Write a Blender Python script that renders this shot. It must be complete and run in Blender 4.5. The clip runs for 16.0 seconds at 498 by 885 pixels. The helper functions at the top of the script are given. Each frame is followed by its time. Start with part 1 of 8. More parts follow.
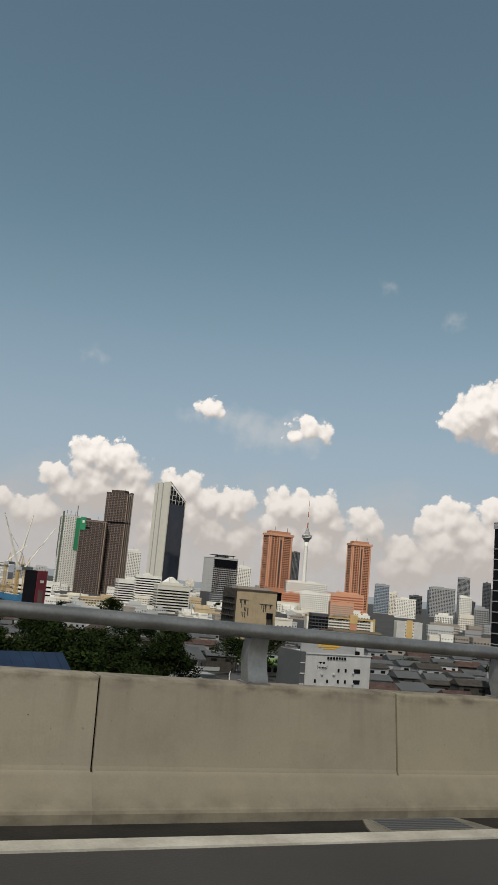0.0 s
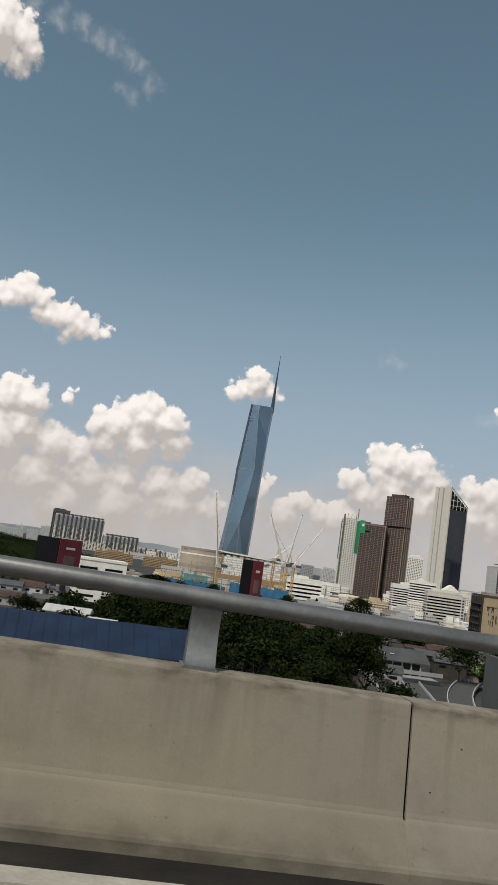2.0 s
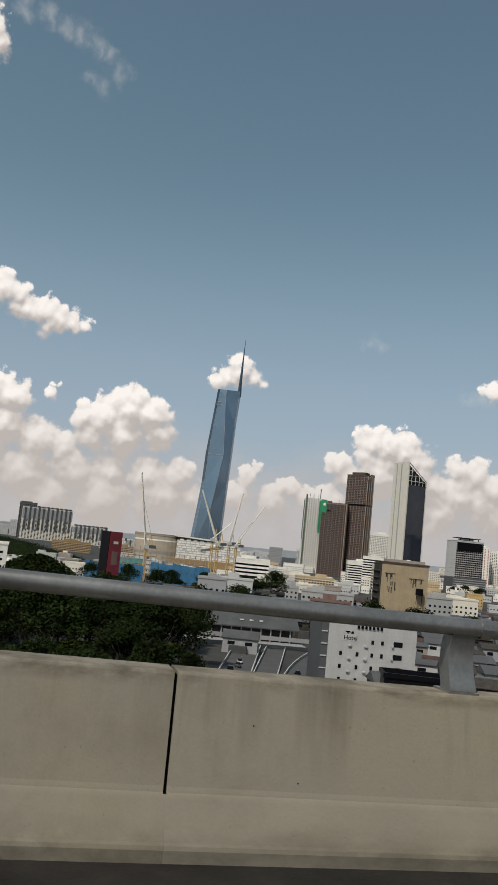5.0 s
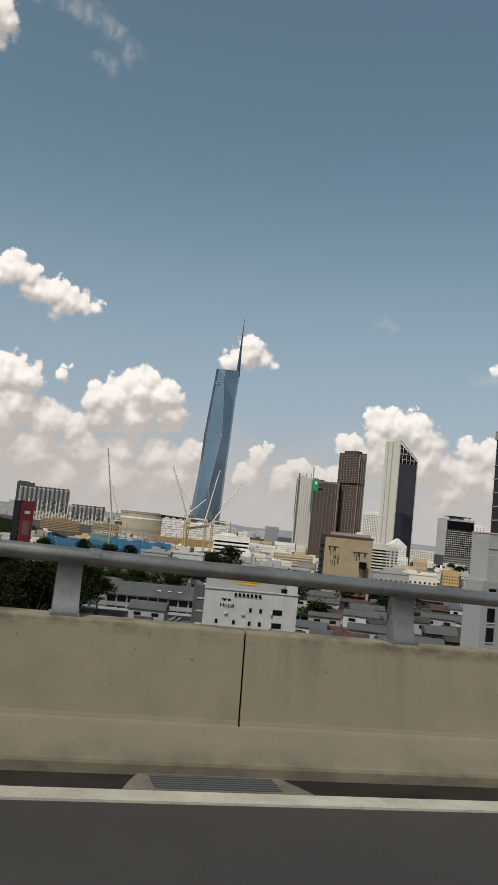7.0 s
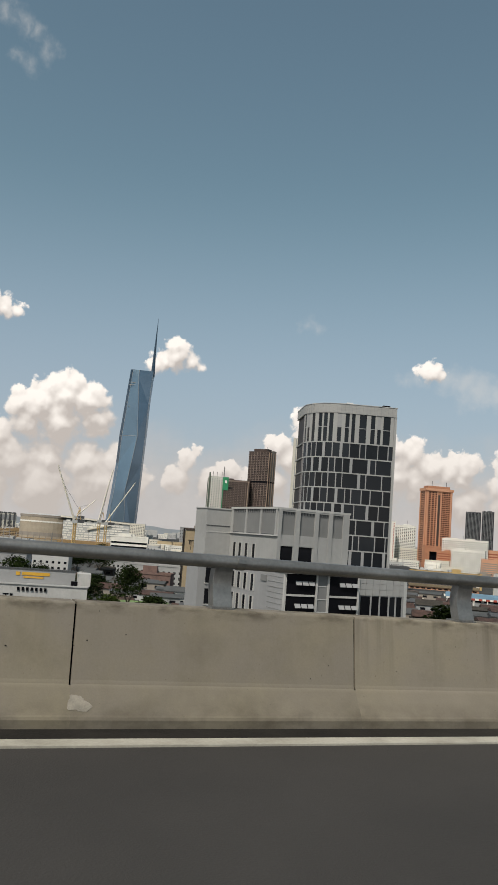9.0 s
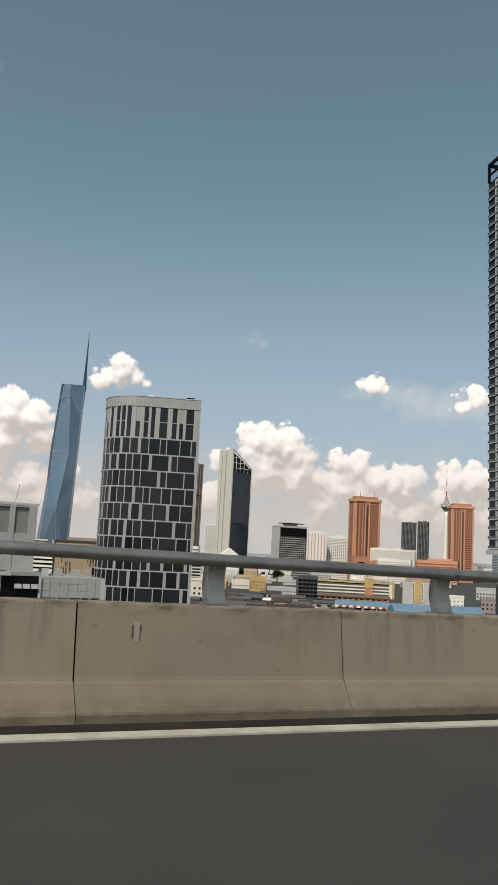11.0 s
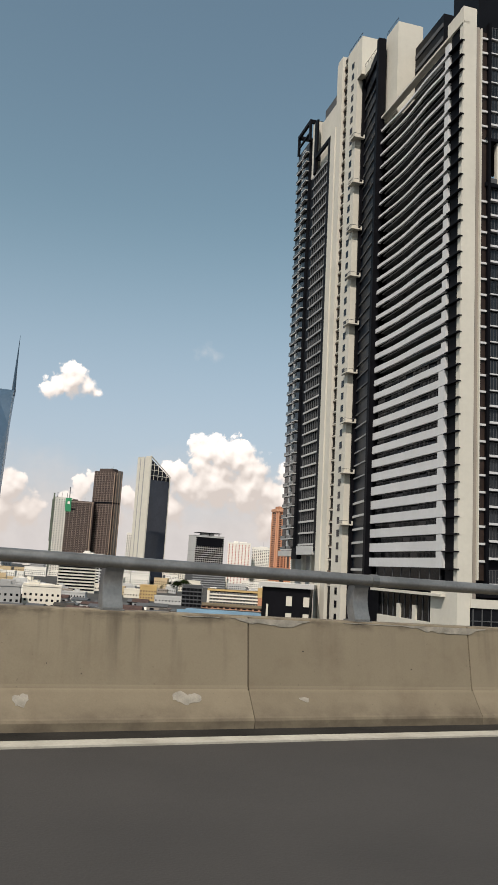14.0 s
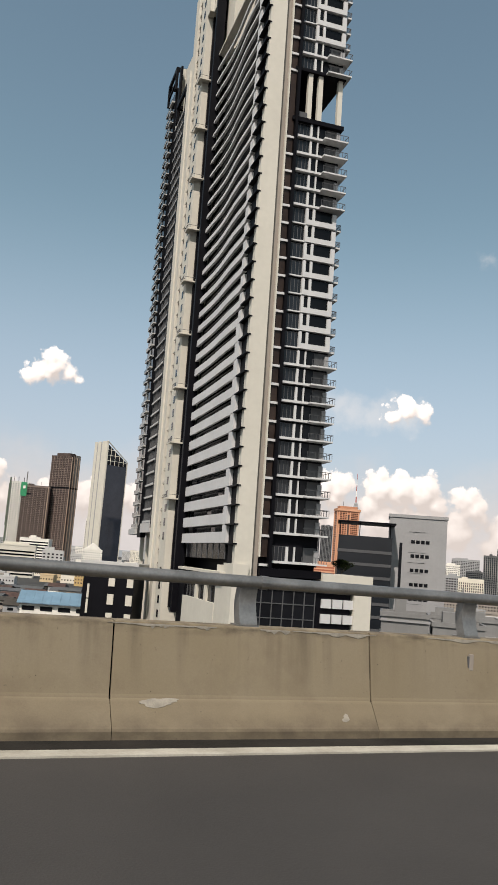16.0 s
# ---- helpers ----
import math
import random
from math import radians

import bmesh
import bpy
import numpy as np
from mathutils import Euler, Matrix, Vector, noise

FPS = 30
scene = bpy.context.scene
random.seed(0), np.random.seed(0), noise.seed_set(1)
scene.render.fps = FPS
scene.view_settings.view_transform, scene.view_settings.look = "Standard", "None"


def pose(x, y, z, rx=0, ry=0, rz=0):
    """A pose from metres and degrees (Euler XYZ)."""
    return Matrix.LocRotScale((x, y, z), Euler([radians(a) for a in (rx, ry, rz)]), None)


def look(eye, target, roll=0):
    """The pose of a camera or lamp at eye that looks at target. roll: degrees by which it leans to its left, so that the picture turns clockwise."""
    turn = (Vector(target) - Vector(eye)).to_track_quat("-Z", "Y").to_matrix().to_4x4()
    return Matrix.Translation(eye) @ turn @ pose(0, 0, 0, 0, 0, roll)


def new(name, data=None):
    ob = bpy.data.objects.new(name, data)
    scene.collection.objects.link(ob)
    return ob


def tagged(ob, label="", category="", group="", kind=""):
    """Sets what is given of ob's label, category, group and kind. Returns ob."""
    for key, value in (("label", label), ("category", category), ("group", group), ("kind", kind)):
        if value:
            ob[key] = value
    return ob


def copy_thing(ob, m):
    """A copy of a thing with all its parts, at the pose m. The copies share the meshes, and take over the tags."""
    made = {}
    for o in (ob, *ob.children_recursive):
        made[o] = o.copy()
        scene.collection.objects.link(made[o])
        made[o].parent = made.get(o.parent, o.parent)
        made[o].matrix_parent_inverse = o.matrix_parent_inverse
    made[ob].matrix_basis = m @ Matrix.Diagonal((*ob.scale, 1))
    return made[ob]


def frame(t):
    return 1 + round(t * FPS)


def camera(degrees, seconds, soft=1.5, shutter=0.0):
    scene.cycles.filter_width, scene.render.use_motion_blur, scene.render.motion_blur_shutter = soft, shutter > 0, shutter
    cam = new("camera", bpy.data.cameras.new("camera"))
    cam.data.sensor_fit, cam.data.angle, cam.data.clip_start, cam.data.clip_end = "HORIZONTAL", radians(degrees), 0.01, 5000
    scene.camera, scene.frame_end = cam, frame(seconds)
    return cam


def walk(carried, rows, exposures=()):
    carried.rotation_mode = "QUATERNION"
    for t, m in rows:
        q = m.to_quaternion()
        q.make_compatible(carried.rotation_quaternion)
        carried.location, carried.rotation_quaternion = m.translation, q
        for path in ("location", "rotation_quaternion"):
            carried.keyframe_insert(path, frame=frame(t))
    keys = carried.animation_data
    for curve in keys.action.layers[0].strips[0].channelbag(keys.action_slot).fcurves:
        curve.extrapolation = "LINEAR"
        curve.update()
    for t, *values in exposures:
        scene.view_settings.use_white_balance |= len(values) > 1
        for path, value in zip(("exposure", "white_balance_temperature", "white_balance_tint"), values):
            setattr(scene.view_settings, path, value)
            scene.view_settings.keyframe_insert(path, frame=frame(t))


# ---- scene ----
cam = camera(33.641, 16.0, soft=0.5)
# seconds, place, heading, tilt, lean
ROWS = [
    (0, -0.000, 6.609, 4.246, -36.159, 9.828, 5.114),
    (0.1, 1.719, 6.328, 4.210, -33.282, 9.487, 6.025),
    (0.2, 3.439, 6.046, 4.174, -29.670, 9.145, 6.936),
    (0.3, 5.198, 5.764, 4.138, -26.213, 8.804, 7.544),
    (0.4, 6.958, 5.483, 4.101, -23.678, 8.463, 8.151),
    (0.5, 8.708, 5.201, 4.065, -21.848, 8.122, 8.759),
    (1, 17.202, 4.072, 3.864, -16.917, 7.801, 9.062),
    (1.5, 25.682, 2.968, 3.629, -15.665, 7.746, 8.535),
    (2, 34.306, 1.964, 3.434, -15.539, 7.910, 8.292),
    (2.5, 42.993, 1.048, 3.243, -15.783, 8.189, 7.297),
    (3, 51.767, 0.133, 3.076, -16.793, 8.259, 7.227),
    (3.5, 60.501, -0.765, 2.945, -17.165, 8.073, 7.233),
    (4, 69.258, -1.486, 2.834, -17.238, 7.579, 6.973),
    (4.2, 72.783, -1.717, 2.742, -17.138, 7.484, 6.772),
    (6.3, 111.929, -3.649, 1.921, -16.117, 6.630, 5.014),
    (6.5, 115.725, -3.884, 1.857, -16.002, 6.500, 5.117),
    (7, 125.728, -4.373, 1.692, -16.020, 5.814, 5.860),
    (7.5, 135.299, -4.807, 1.516, -16.189, 5.847, 4.449),
    (8, 144.961, -5.129, 1.349, -18.774, 6.213, 2.530),
    (8.5, 154.521, -5.291, 1.184, -20.080, 6.428, 2.811),
    (9, 164.110, -5.281, 1.009, -20.985, 6.378, 4.240),
    (9.5, 173.701, -5.228, 0.843, -21.513, 6.403, 5.141),
    (9.7, 177.540, -5.190, 0.770, -21.980, 6.320, 5.566),
    (11.8, 218.298, -5.311, 0.132, -26.316, 8.525, 1.203),
    (12, 222.279, -5.370, 0.080, -26.383, 8.603, 0.915),
    (12.5, 232.251, -5.494, -0.051, -26.521, 8.766, 0.690),
    (13, 242.257, -5.628, -0.156, -26.758, 8.772, 1.983),
    (13.5, 252.337, -5.909, -0.255, -27.479, 8.675, 3.169),
    (14, 262.474, -6.249, -0.327, -28.074, 8.703, 3.662),
    (14.5, 272.643, -6.745, -0.387, -28.632, 8.731, 3.892),
    (15, 282.831, -7.404, -0.435, -29.027, 8.604, 4.098),
    (15.5, 293.026, -8.218, -0.425, -29.254, 8.466, 4.558),
    (16, 303.302, -9.158, -0.505, -29.451, 8.127, 4.562),
]


def row(x, y, z, yaw, tilt, lean):
    a, b = radians(yaw), radians(tilt)
    way = Vector((-math.sin(a) * math.cos(b), math.cos(a) * math.cos(b), math.sin(b)))
    return look((x, y, z), Vector((x, y, z)) + way * 10, lean)


# the film's own exposure and white balance: brighter and warmer towards the end
LIGHT = [(0, 0.0, 6520, 12), (4, 0.0, 6450, 13), (7, 0.04, 6520, 12), (9, 0.12, 6580, 12), (12, 0.27, 6600, 13), (14.5, 0.47, 6700, 15), (16, 0.51, 6740, 16)]
walk(cam, [(r[0], row(*r[1:])) for r in ROWS], LIGHT)

# ---- sky, sun ----
SUN = Vector((-0.46, -0.40, 0.79)).normalized()
SUN_EL = math.asin(SUN.z)
SUN_AZ = math.atan2(SUN.x, SUN.y)

world = bpy.data.worlds.new("sky")
scene.world = world
world.use_nodes = True
wt = world.node_tree
wt.nodes.clear()


def wmath(op, a, b=None, c=None):
    n = wt.nodes.new("ShaderNodeMath")
    n.operation = op
    for i, v in enumerate((a, b, c)):
        if v is None:
            continue
        if isinstance(v, (int, float)):
            n.inputs[i].default_value = v
        else:
            wt.links.new(v, n.inputs[i])
    return n.outputs[0]


def wmix(fac, a, b):
    n = wt.nodes.new("ShaderNodeMix")
    n.data_type = "RGBA"
    for i, v in ((0, fac), (6, a), (7, b)):
        if isinstance(v, (int, float)):
            n.inputs[i].default_value = v
        elif isinstance(v, tuple):
            n.inputs[i].default_value = (*v, 1)
        else:
            wt.links.new(v, n.inputs[i])
    return n.outputs[2]


sky = wt.nodes.new("ShaderNodeTexSky")
sky.sky_type = "NISHITA"
sky.sun_disc = False
sky.sun_elevation, sky.sun_rotation = SUN_EL, SUN_AZ
sky.air_density, sky.dust_density, sky.ozone_density = 1.0, 1.4, 1.0

# clouds: rounded heaps at (bearing to the left, height over the horizon, radius), in degrees
LEFT_BANK = [(-8.1, 8.6, 1.49), (-6.5, 7.8, 1.37), (-9.6, 8.2, 1.37), (-5.2, 7.7, 0.86), (-10.3, 6.9, 1.18), (-7.8, 6.8, 1.77), (-5.7, 6.4, 1.18), (-0.1, 8.3, 1.37), (1.0, 8.5, 1.18), (0.2, 6.4, 1.77), (-2.0, 5.7, 1.57), (-2.7, 9.1, 0.39), (1.7, 5.4, 2.36), (-3.9, 5.4, 1.18), (-11.8, 4.3, 1.37), (-9.8, 4.1, 1.57), (-7.3, 4.2, 1.37), (-4.8, 3.9, 1.57), (-1.5, 3.5, 1.96), (-3.2, 1.8, 1.96), (-7.0, 2.2, 2.16), (-10.8, 2.7, 1.96), (-13.1, 2.9, 1.18)]
FAR_LEFT = [(3.3, 6.7, 1.96), (5.2, 5.3, 2.75), (7.7, 3.8, 3.14), (2.7, 2.3, 2.75)]
HIGH_LEFT = [(1.4, 15.2, 1.14), (2.4, 14.9, 0.72), (0.3, 15.0, 0.84), (-0.6, 14.2, 1.02), (-1.6, 14.3, 0.96), (-2.6, 13.7, 0.84), (-1.9, 13.4, 0.72), (-3.6, 13.7, 0.6), (-4.6, 13.8, 0.38), (0.2, 14.2, 0.72)]
TOP_LEFT = [(4.9, 30.6, 1.3), (4.8, 29.0, 1.0), (4.0, 29.9, 0.9), (7.0, 30.4, 2.4)]
BEHIND_SPIRE = [(-15.3, 12.6, 0.6), (-15.5, 11.9, 0.85), (-14.6, 11.5, 0.6), (-13.9, 11.3, 0.4), (-16.5, 11.5, 0.6), (-17.4, 11.3, 0.4), (-15.2, 11.3, 0.6)]
MIDDLE_BANK = [(-25.2, 7.8, 1.18), (-26.2, 7.7, 1.18), (-27.4, 7.6, 1.18), (-28.2, 6.9, 1.18), (-24.9, 7.0, 0.98), (-23.0, 6.3, 0.79), (-23.9, 5.2, 1.18), (-25.8, 5.7, 1.77), (-28.1, 5.5, 1.77), (-29.6, 5.3, 1.18), (-31.2, 4.6, 1.57), (-32.7, 4.4, 1.37), (-30.2, 3.4, 1.57), (-19.7, 4.4, 0.79), (-20.9, 3.7, 0.98), (-22.5, 3.5, 1.37), (-16.9, 4.9, 0.71), (-16.2, 3.4, 0.98), (-18.6, 3.3, 1.18), (-33.6, 5.4, 1.2), (-34.8, 5.2, 1.2), (-32.4, 6.2, 0.9), (-35.9, 5.4, 1.0), (-31.0, 6.6, 0.8), (-34.2, 3.4, 1.5)]
LONG_RIGHT = [(-33.2, 11.9, 0.72), (-34.0, 11.6, 0.4), (-40.3, 11.0, 0.75), (-41.3, 10.7, 0.6), (-39.4, 10.7, 0.5)]
RIGHT = [(-52.0, 12.7, 1.77), (-53.1, 13.3, 1.57), (-50.7, 12.1, 1.10), (-53.1, 11.4, 1.57), (-55.3, 13.0, 2.36), (-57.1, 11.9, 2.36)]
RIGHT_BANK = [(-38.7, 5.5, 1.26), (-40.1, 5.4, 1.37), (-41.6, 5.3, 1.26), (-42.5, 4.6, 1.10), (-38.2, 4.3, 1.10), (-44.4, 5.1, 0.79), (-45.2, 4.3, 0.98), (-35.8, 4.6, 0.98), (-36.0, 2.9, 1.57), (-39.1, 3.2, 1.77), (-41.4, 3.0, 1.77), (-43.8, 2.8, 1.57), (-49.3, 5.1, 1.18), (-50.4, 5.4, 1.37), (-51.6, 4.5, 1.57), (-50.1, 3.7, 1.96), (-52.4, 3.1, 1.96), (-47.2, 2.9, 1.37), (-46.9, 1.9, 1.37), (-53.4, 4.3, 1.57), (-53.0, 6.1, 0.98), (-48.4, 2.0, 1.57), (-55.1, 5.5, 1.96), (-56.9, 4.5, 2.36)]
HEAPS = LEFT_BANK + FAR_LEFT + HIGH_LEFT + TOP_LEFT + BEHIND_SPIRE + MIDDLE_BANK + LONG_RIGHT + RIGHT + RIGHT_BANK
rnd = random.Random(11)
for i in range(46):
    # the sky goes on in the same way behind and beside the road
    az = rnd.uniform(14, 300)
    HEAPS.append((az, rnd.uniform(2, 12), rnd.uniform(1.2, 3.4)))
HEAPS = [(a if a < 180 else a - 360, e, r) for a, e, r in HEAPS]

# thin scraps of cloud
WISPS = [(-34.6, 11.3, 1.0), (-35.6, 10.9, 1.2), (-36.8, 10.7, 1.3), (-38.0, 10.7, 1.3), (-39.2, 10.7, 1.3), (-40.4, 10.6, 1.2), (-32.2, 11.5, 0.6), (-25.0, 14.6, 0.5), (-24.2, 14.5, 0.4), (-31.5, 11.4, 0.5), (-45.3, 21.0, 0.5), (-49.9, 18.9, 0.5), (4.4, 32.3, 0.6), (2.6, 32.2, 0.7), (0.8, 32.1, 0.7), (-0.5, 31.8, 0.5), (-1.6, 31.4, 0.7), (-2.7, 31.1, 0.55), (-3.7, 30.7, 0.6), (-4.7, 29.7, 0.5), (-3.4, 29.0, 0.6), (-2.6, 29.2, 0.35)]


def heap_group(name, heaps):
    """A node group that tells how deep a place lies inside the nearest heap."""
    field = bpy.data.node_groups.new(name, "ShaderNodeTree")
    field.interface.new_socket("Place", in_out="INPUT", socket_type="NodeSocketVector")
    field.interface.new_socket("Density", in_out="OUTPUT", socket_type="NodeSocketFloat")
    gi, go = field.nodes.new("NodeGroupInput"), field.nodes.new("NodeGroupOutput")
    last = None
    for az, el, rad in heaps:
        d = field.nodes.new("ShaderNodeVectorMath")
        d.operation = "DISTANCE"
        d.inputs[1].default_value = (az, el, 0)
        field.links.new(gi.outputs[0], d.inputs[0])
        m = field.nodes.new("ShaderNodeMath")
        m.operation = "SUBTRACT"
        m.inputs[0].default_value = rad
        field.links.new(d.outputs["Value"], m.inputs[1])
        if last is None:
            last = m.outputs[0]
            continue
        x = field.nodes.new("ShaderNodeMath")
        x.operation = "SMOOTH_MAX"
        field.links.new(last, x.inputs[0])
        field.links.new(m.outputs[0], x.inputs[1])
        x.inputs[2].default_value = 0.3
        last = x.outputs[0]
    field.links.new(last, go.inputs[0])
    return field


heap_field, wisp_field = heap_group("cloud_heaps", HEAPS), heap_group("cloud_wisps", WISPS)

co = wt.nodes.new("ShaderNodeTexCoord")
sep = wt.nodes.new("ShaderNodeSeparateXYZ")
wt.links.new(co.outputs["Generated"], sep.inputs[0])
flip = wmath("MULTIPLY", sep.outputs[0], -1.0)
az_deg = wmath("MULTIPLY", wmath("ARCTAN2", flip, sep.outputs[1]), 57.2958)
el_deg = wmath("MULTIPLY", wmath("ARCSINE", sep.outputs[2]), 57.2958)
flat = wt.nodes.new("ShaderNodeCombineXYZ")
wt.links.new(az_deg, flat.inputs[0])
wt.links.new(el_deg, flat.inputs[1])


def wnoise(vec, scale, detail, rough=0.6):
    n = wt.nodes.new("ShaderNodeTexNoise")
    n.inputs["Scale"].default_value, n.inputs["Detail"].default_value, n.inputs["Roughness"].default_value = scale, detail, rough
    wt.links.new(vec, n.inputs["Vector"])
    return n


def vadd(a, b, scale=None):
    n = wt.nodes.new("ShaderNodeVectorMath")
    n.operation = "ADD" if scale is None else "MULTIPLY_ADD"
    wt.links.new(a, n.inputs[0])
    if scale is None:
        if isinstance(b, tuple):
            n.inputs[1].default_value = b
        else:
            wt.links.new(b, n.inputs[1])
    else:
        n.inputs[1].default_value = (scale, scale, 0)
        wt.links.new(b, n.inputs[2])
    return n.outputs[0]


def billow(vec, scale, amount):
    """Rounded knobs, each the height of a cell's middle over its rim."""
    n = wt.nodes.new("ShaderNodeTexVoronoi")
    n.voronoi_dimensions, n.feature = "2D", "SMOOTH_F1"
    n.inputs["Scale"].default_value, n.inputs["Smoothness"].default_value = scale, 0.35
    wt.links.new(vec, n.inputs["Vector"])
    return wmath("MULTIPLY_ADD", n.outputs["Distance"], -amount, amount * 0.52)


def bent(place, scale, detail, amount):
    n = wnoise(place, scale, detail, 0.55)
    return vadd(vadd(n.outputs["Color"], (-0.5, -0.5, -0.5)), place, amount)


def heap(place, field):
    g = wt.nodes.new("ShaderNodeGroup")
    g.node_tree = field
    wt.links.new(place, g.inputs[0])
    return g.outputs[0]


def cloud_height(place):
    """Heaps, with knobs of two sizes, and the finer ones of the rim."""
    p = bent(place, 0.6, 2, 1.0)
    q = bent(place, 1.6, 3, 0.45)
    core = heap(p, heap_field)
    mid = wmath("ADD", core, wmath("ADD", billow(q, 0.8, 0.70), billow(q, 1.8, 0.40)))
    return core, mid, wmath("ADD", mid, wmath("ADD", billow(q, 4.6, 0.16), billow(q, 10.5, 0.07)))


here = flat.outputs[0]
core, mid, high = cloud_height(here)
core_up = heap(bent(vadd(here, (0.5, 1.4, 0)), 0.6, 2, 1.0), heap_field)
core_near, mid_up, high_up = cloud_height(vadd(here, (0.16, 0.42, 0)))
soft = wnoise(here, 0.5, 4)
broad = wt.nodes.new("ShaderNodeMapRange")
broad.interpolation_type = "SMOOTHSTEP"
wt.links.new(wmath("SUBTRACT", core, core_up), broad.inputs[0])
broad.inputs[1].default_value, broad.inputs[2].default_value = -0.5, 1.3
# crisp sunlit rims, frayed lower ones
edge = wmath("MULTIPLY_ADD", wmath("SUBTRACT", 1.0, broad.outputs[0]), 0.62, wmath("MULTIPLY_ADD", soft.outputs["Fac"], 0.5, 0.0))
cover = wt.nodes.new("ShaderNodeMapRange")
cover.interpolation_type = "SMOOTHSTEP"
wt.links.new(wmath("ADD", high, 0.12), cover.inputs[0])
cover.inputs[1].default_value = 0.0
wt.links.new(edge, cover.inputs[2])
relief = wmath("ADD", wmath("MULTIPLY", wmath("SUBTRACT", mid, mid_up), 0.50), wmath("MULTIPLY", wmath("SUBTRACT", high, high_up), 0.18))
lit = wt.nodes.new("ShaderNodeMath")
lit.operation, lit.use_clamp = "MULTIPLY_ADD", True
wt.links.new(broad.outputs[0], lit.inputs[0])
lit.inputs[1].default_value = 0.66
wt.links.new(wmath("ADD", relief, 0.02), lit.inputs[2])
wisp = wt.nodes.new("ShaderNodeMapRange")
wisp.interpolation_type = "SMOOTHSTEP"
wt.links.new(wmath("MULTIPLY_ADD", soft.outputs["Fac"], 0.8, heap(bent(here, 0.8, 6, 2.6), wisp_field)), wisp.inputs[0])
wisp.inputs[1].default_value, wisp.inputs[2].default_value, wisp.inputs[3].default_value, wisp.inputs[4].default_value = 0.0, 1.6, 0.0, 0.38
# low layer towards the horizon
low = wt.nodes.new("ShaderNodeMapRange")
low.interpolation_type = "SMOOTHSTEP"
layer = wnoise(flat.outputs[0], 0.22, 6)
wt.links.new(wmath("MULTIPLY_ADD", layer.outputs["Fac"], -7.0, wmath("ADD", el_deg, 3.5)), low.inputs[0])
low.inputs[1].default_value, low.inputs[2].default_value, low.inputs[3].default_value, low.inputs[4].default_value = 8.2, 1.5, 0.0, 0.95
tint = wt.nodes.new("ShaderNodeMix")
tint.data_type, tint.blend_type = "RGBA", "MULTIPLY"
tint.inputs[0].default_value = 1.0
tint.inputs[7].default_value = (0.972, 1.03, 0.80, 1)
wt.links.new(sky.outputs[0], tint.inputs[6])
SKY_STRENGTH = 0.105
bg = wt.nodes.new("ShaderNodeBackground")
bg.inputs["Strength"].default_value = SKY_STRENGTH
wt.links.new(tint.outputs[2], bg.inputs["Color"])
pale = wt.nodes.new("ShaderNodeMapRange")
pale.interpolation_type = "SMOOTHSTEP"
wt.links.new(el_deg, pale.inputs[0])
pale.inputs[1].default_value, pale.inputs[2].default_value, pale.inputs[3].default_value, pale.inputs[4].default_value = 25.0, 1.0, 0.0, 0.66
low_down = wt.nodes.new("ShaderNodeMapRange")
wt.links.new(el_deg, low_down.inputs[0])
low_down.inputs[1].default_value, low_down.inputs[2].default_value, low_down.inputs[3].default_value, low_down.inputs[4].default_value = 1.5, 8.5, 0.22, 1.0
cloud_col = wmix(wmath("MULTIPLY", lit.outputs[0], low_down.outputs[0]), (0.50, 0.462, 0.425), (0.96, 0.915, 0.845))
haze_col = wmix(wmath("MULTIPLY", soft.outputs["Fac"], 0.9), (0.45, 0.435, 0.42), (0.57, 0.55, 0.525))


def wshade(col):
    b = wt.nodes.new("ShaderNodeBackground")
    wt.links.new(col, b.inputs["Color"])
    return b.outputs[0]


def wover(fac, a, b):
    n = wt.nodes.new("ShaderNodeMixShader")
    wt.links.new(fac, n.inputs[0])
    wt.links.new(a, n.inputs[1])
    wt.links.new(b, n.inputs[2])
    return n.outputs[0]


s = wover(pale.outputs[0], bg.outputs[0], wshade(wmix(0.0, (0.330, 0.362, 0.500), (0, 0, 0))))
s = wover(wisp.outputs[0], s, wshade(wmix(0.0, (0.66, 0.64, 0.60), (0.6, 0.6, 0.6))))
s = wover(low.outputs[0], s, wshade(haze_col))
s = wover(cover.outputs[0], s, wshade(cloud_col))
out = wt.nodes.new("ShaderNodeOutputWorld")
wt.links.new(s, out.inputs[0])
world.cycles.sampling_method = "MANUAL"
world.cycles.sample_map_resolution = 256

sun_data = bpy.data.lights.new("sun", "SUN")
sun_data.energy, sun_data.angle, sun_data.color = 3.2, radians(0.5), (1.0, 0.955, 0.88)
sun = new("sun", sun_data)
sun.matrix_world = look((0, 0, 200), Vector((0, 0, 200)) - SUN)

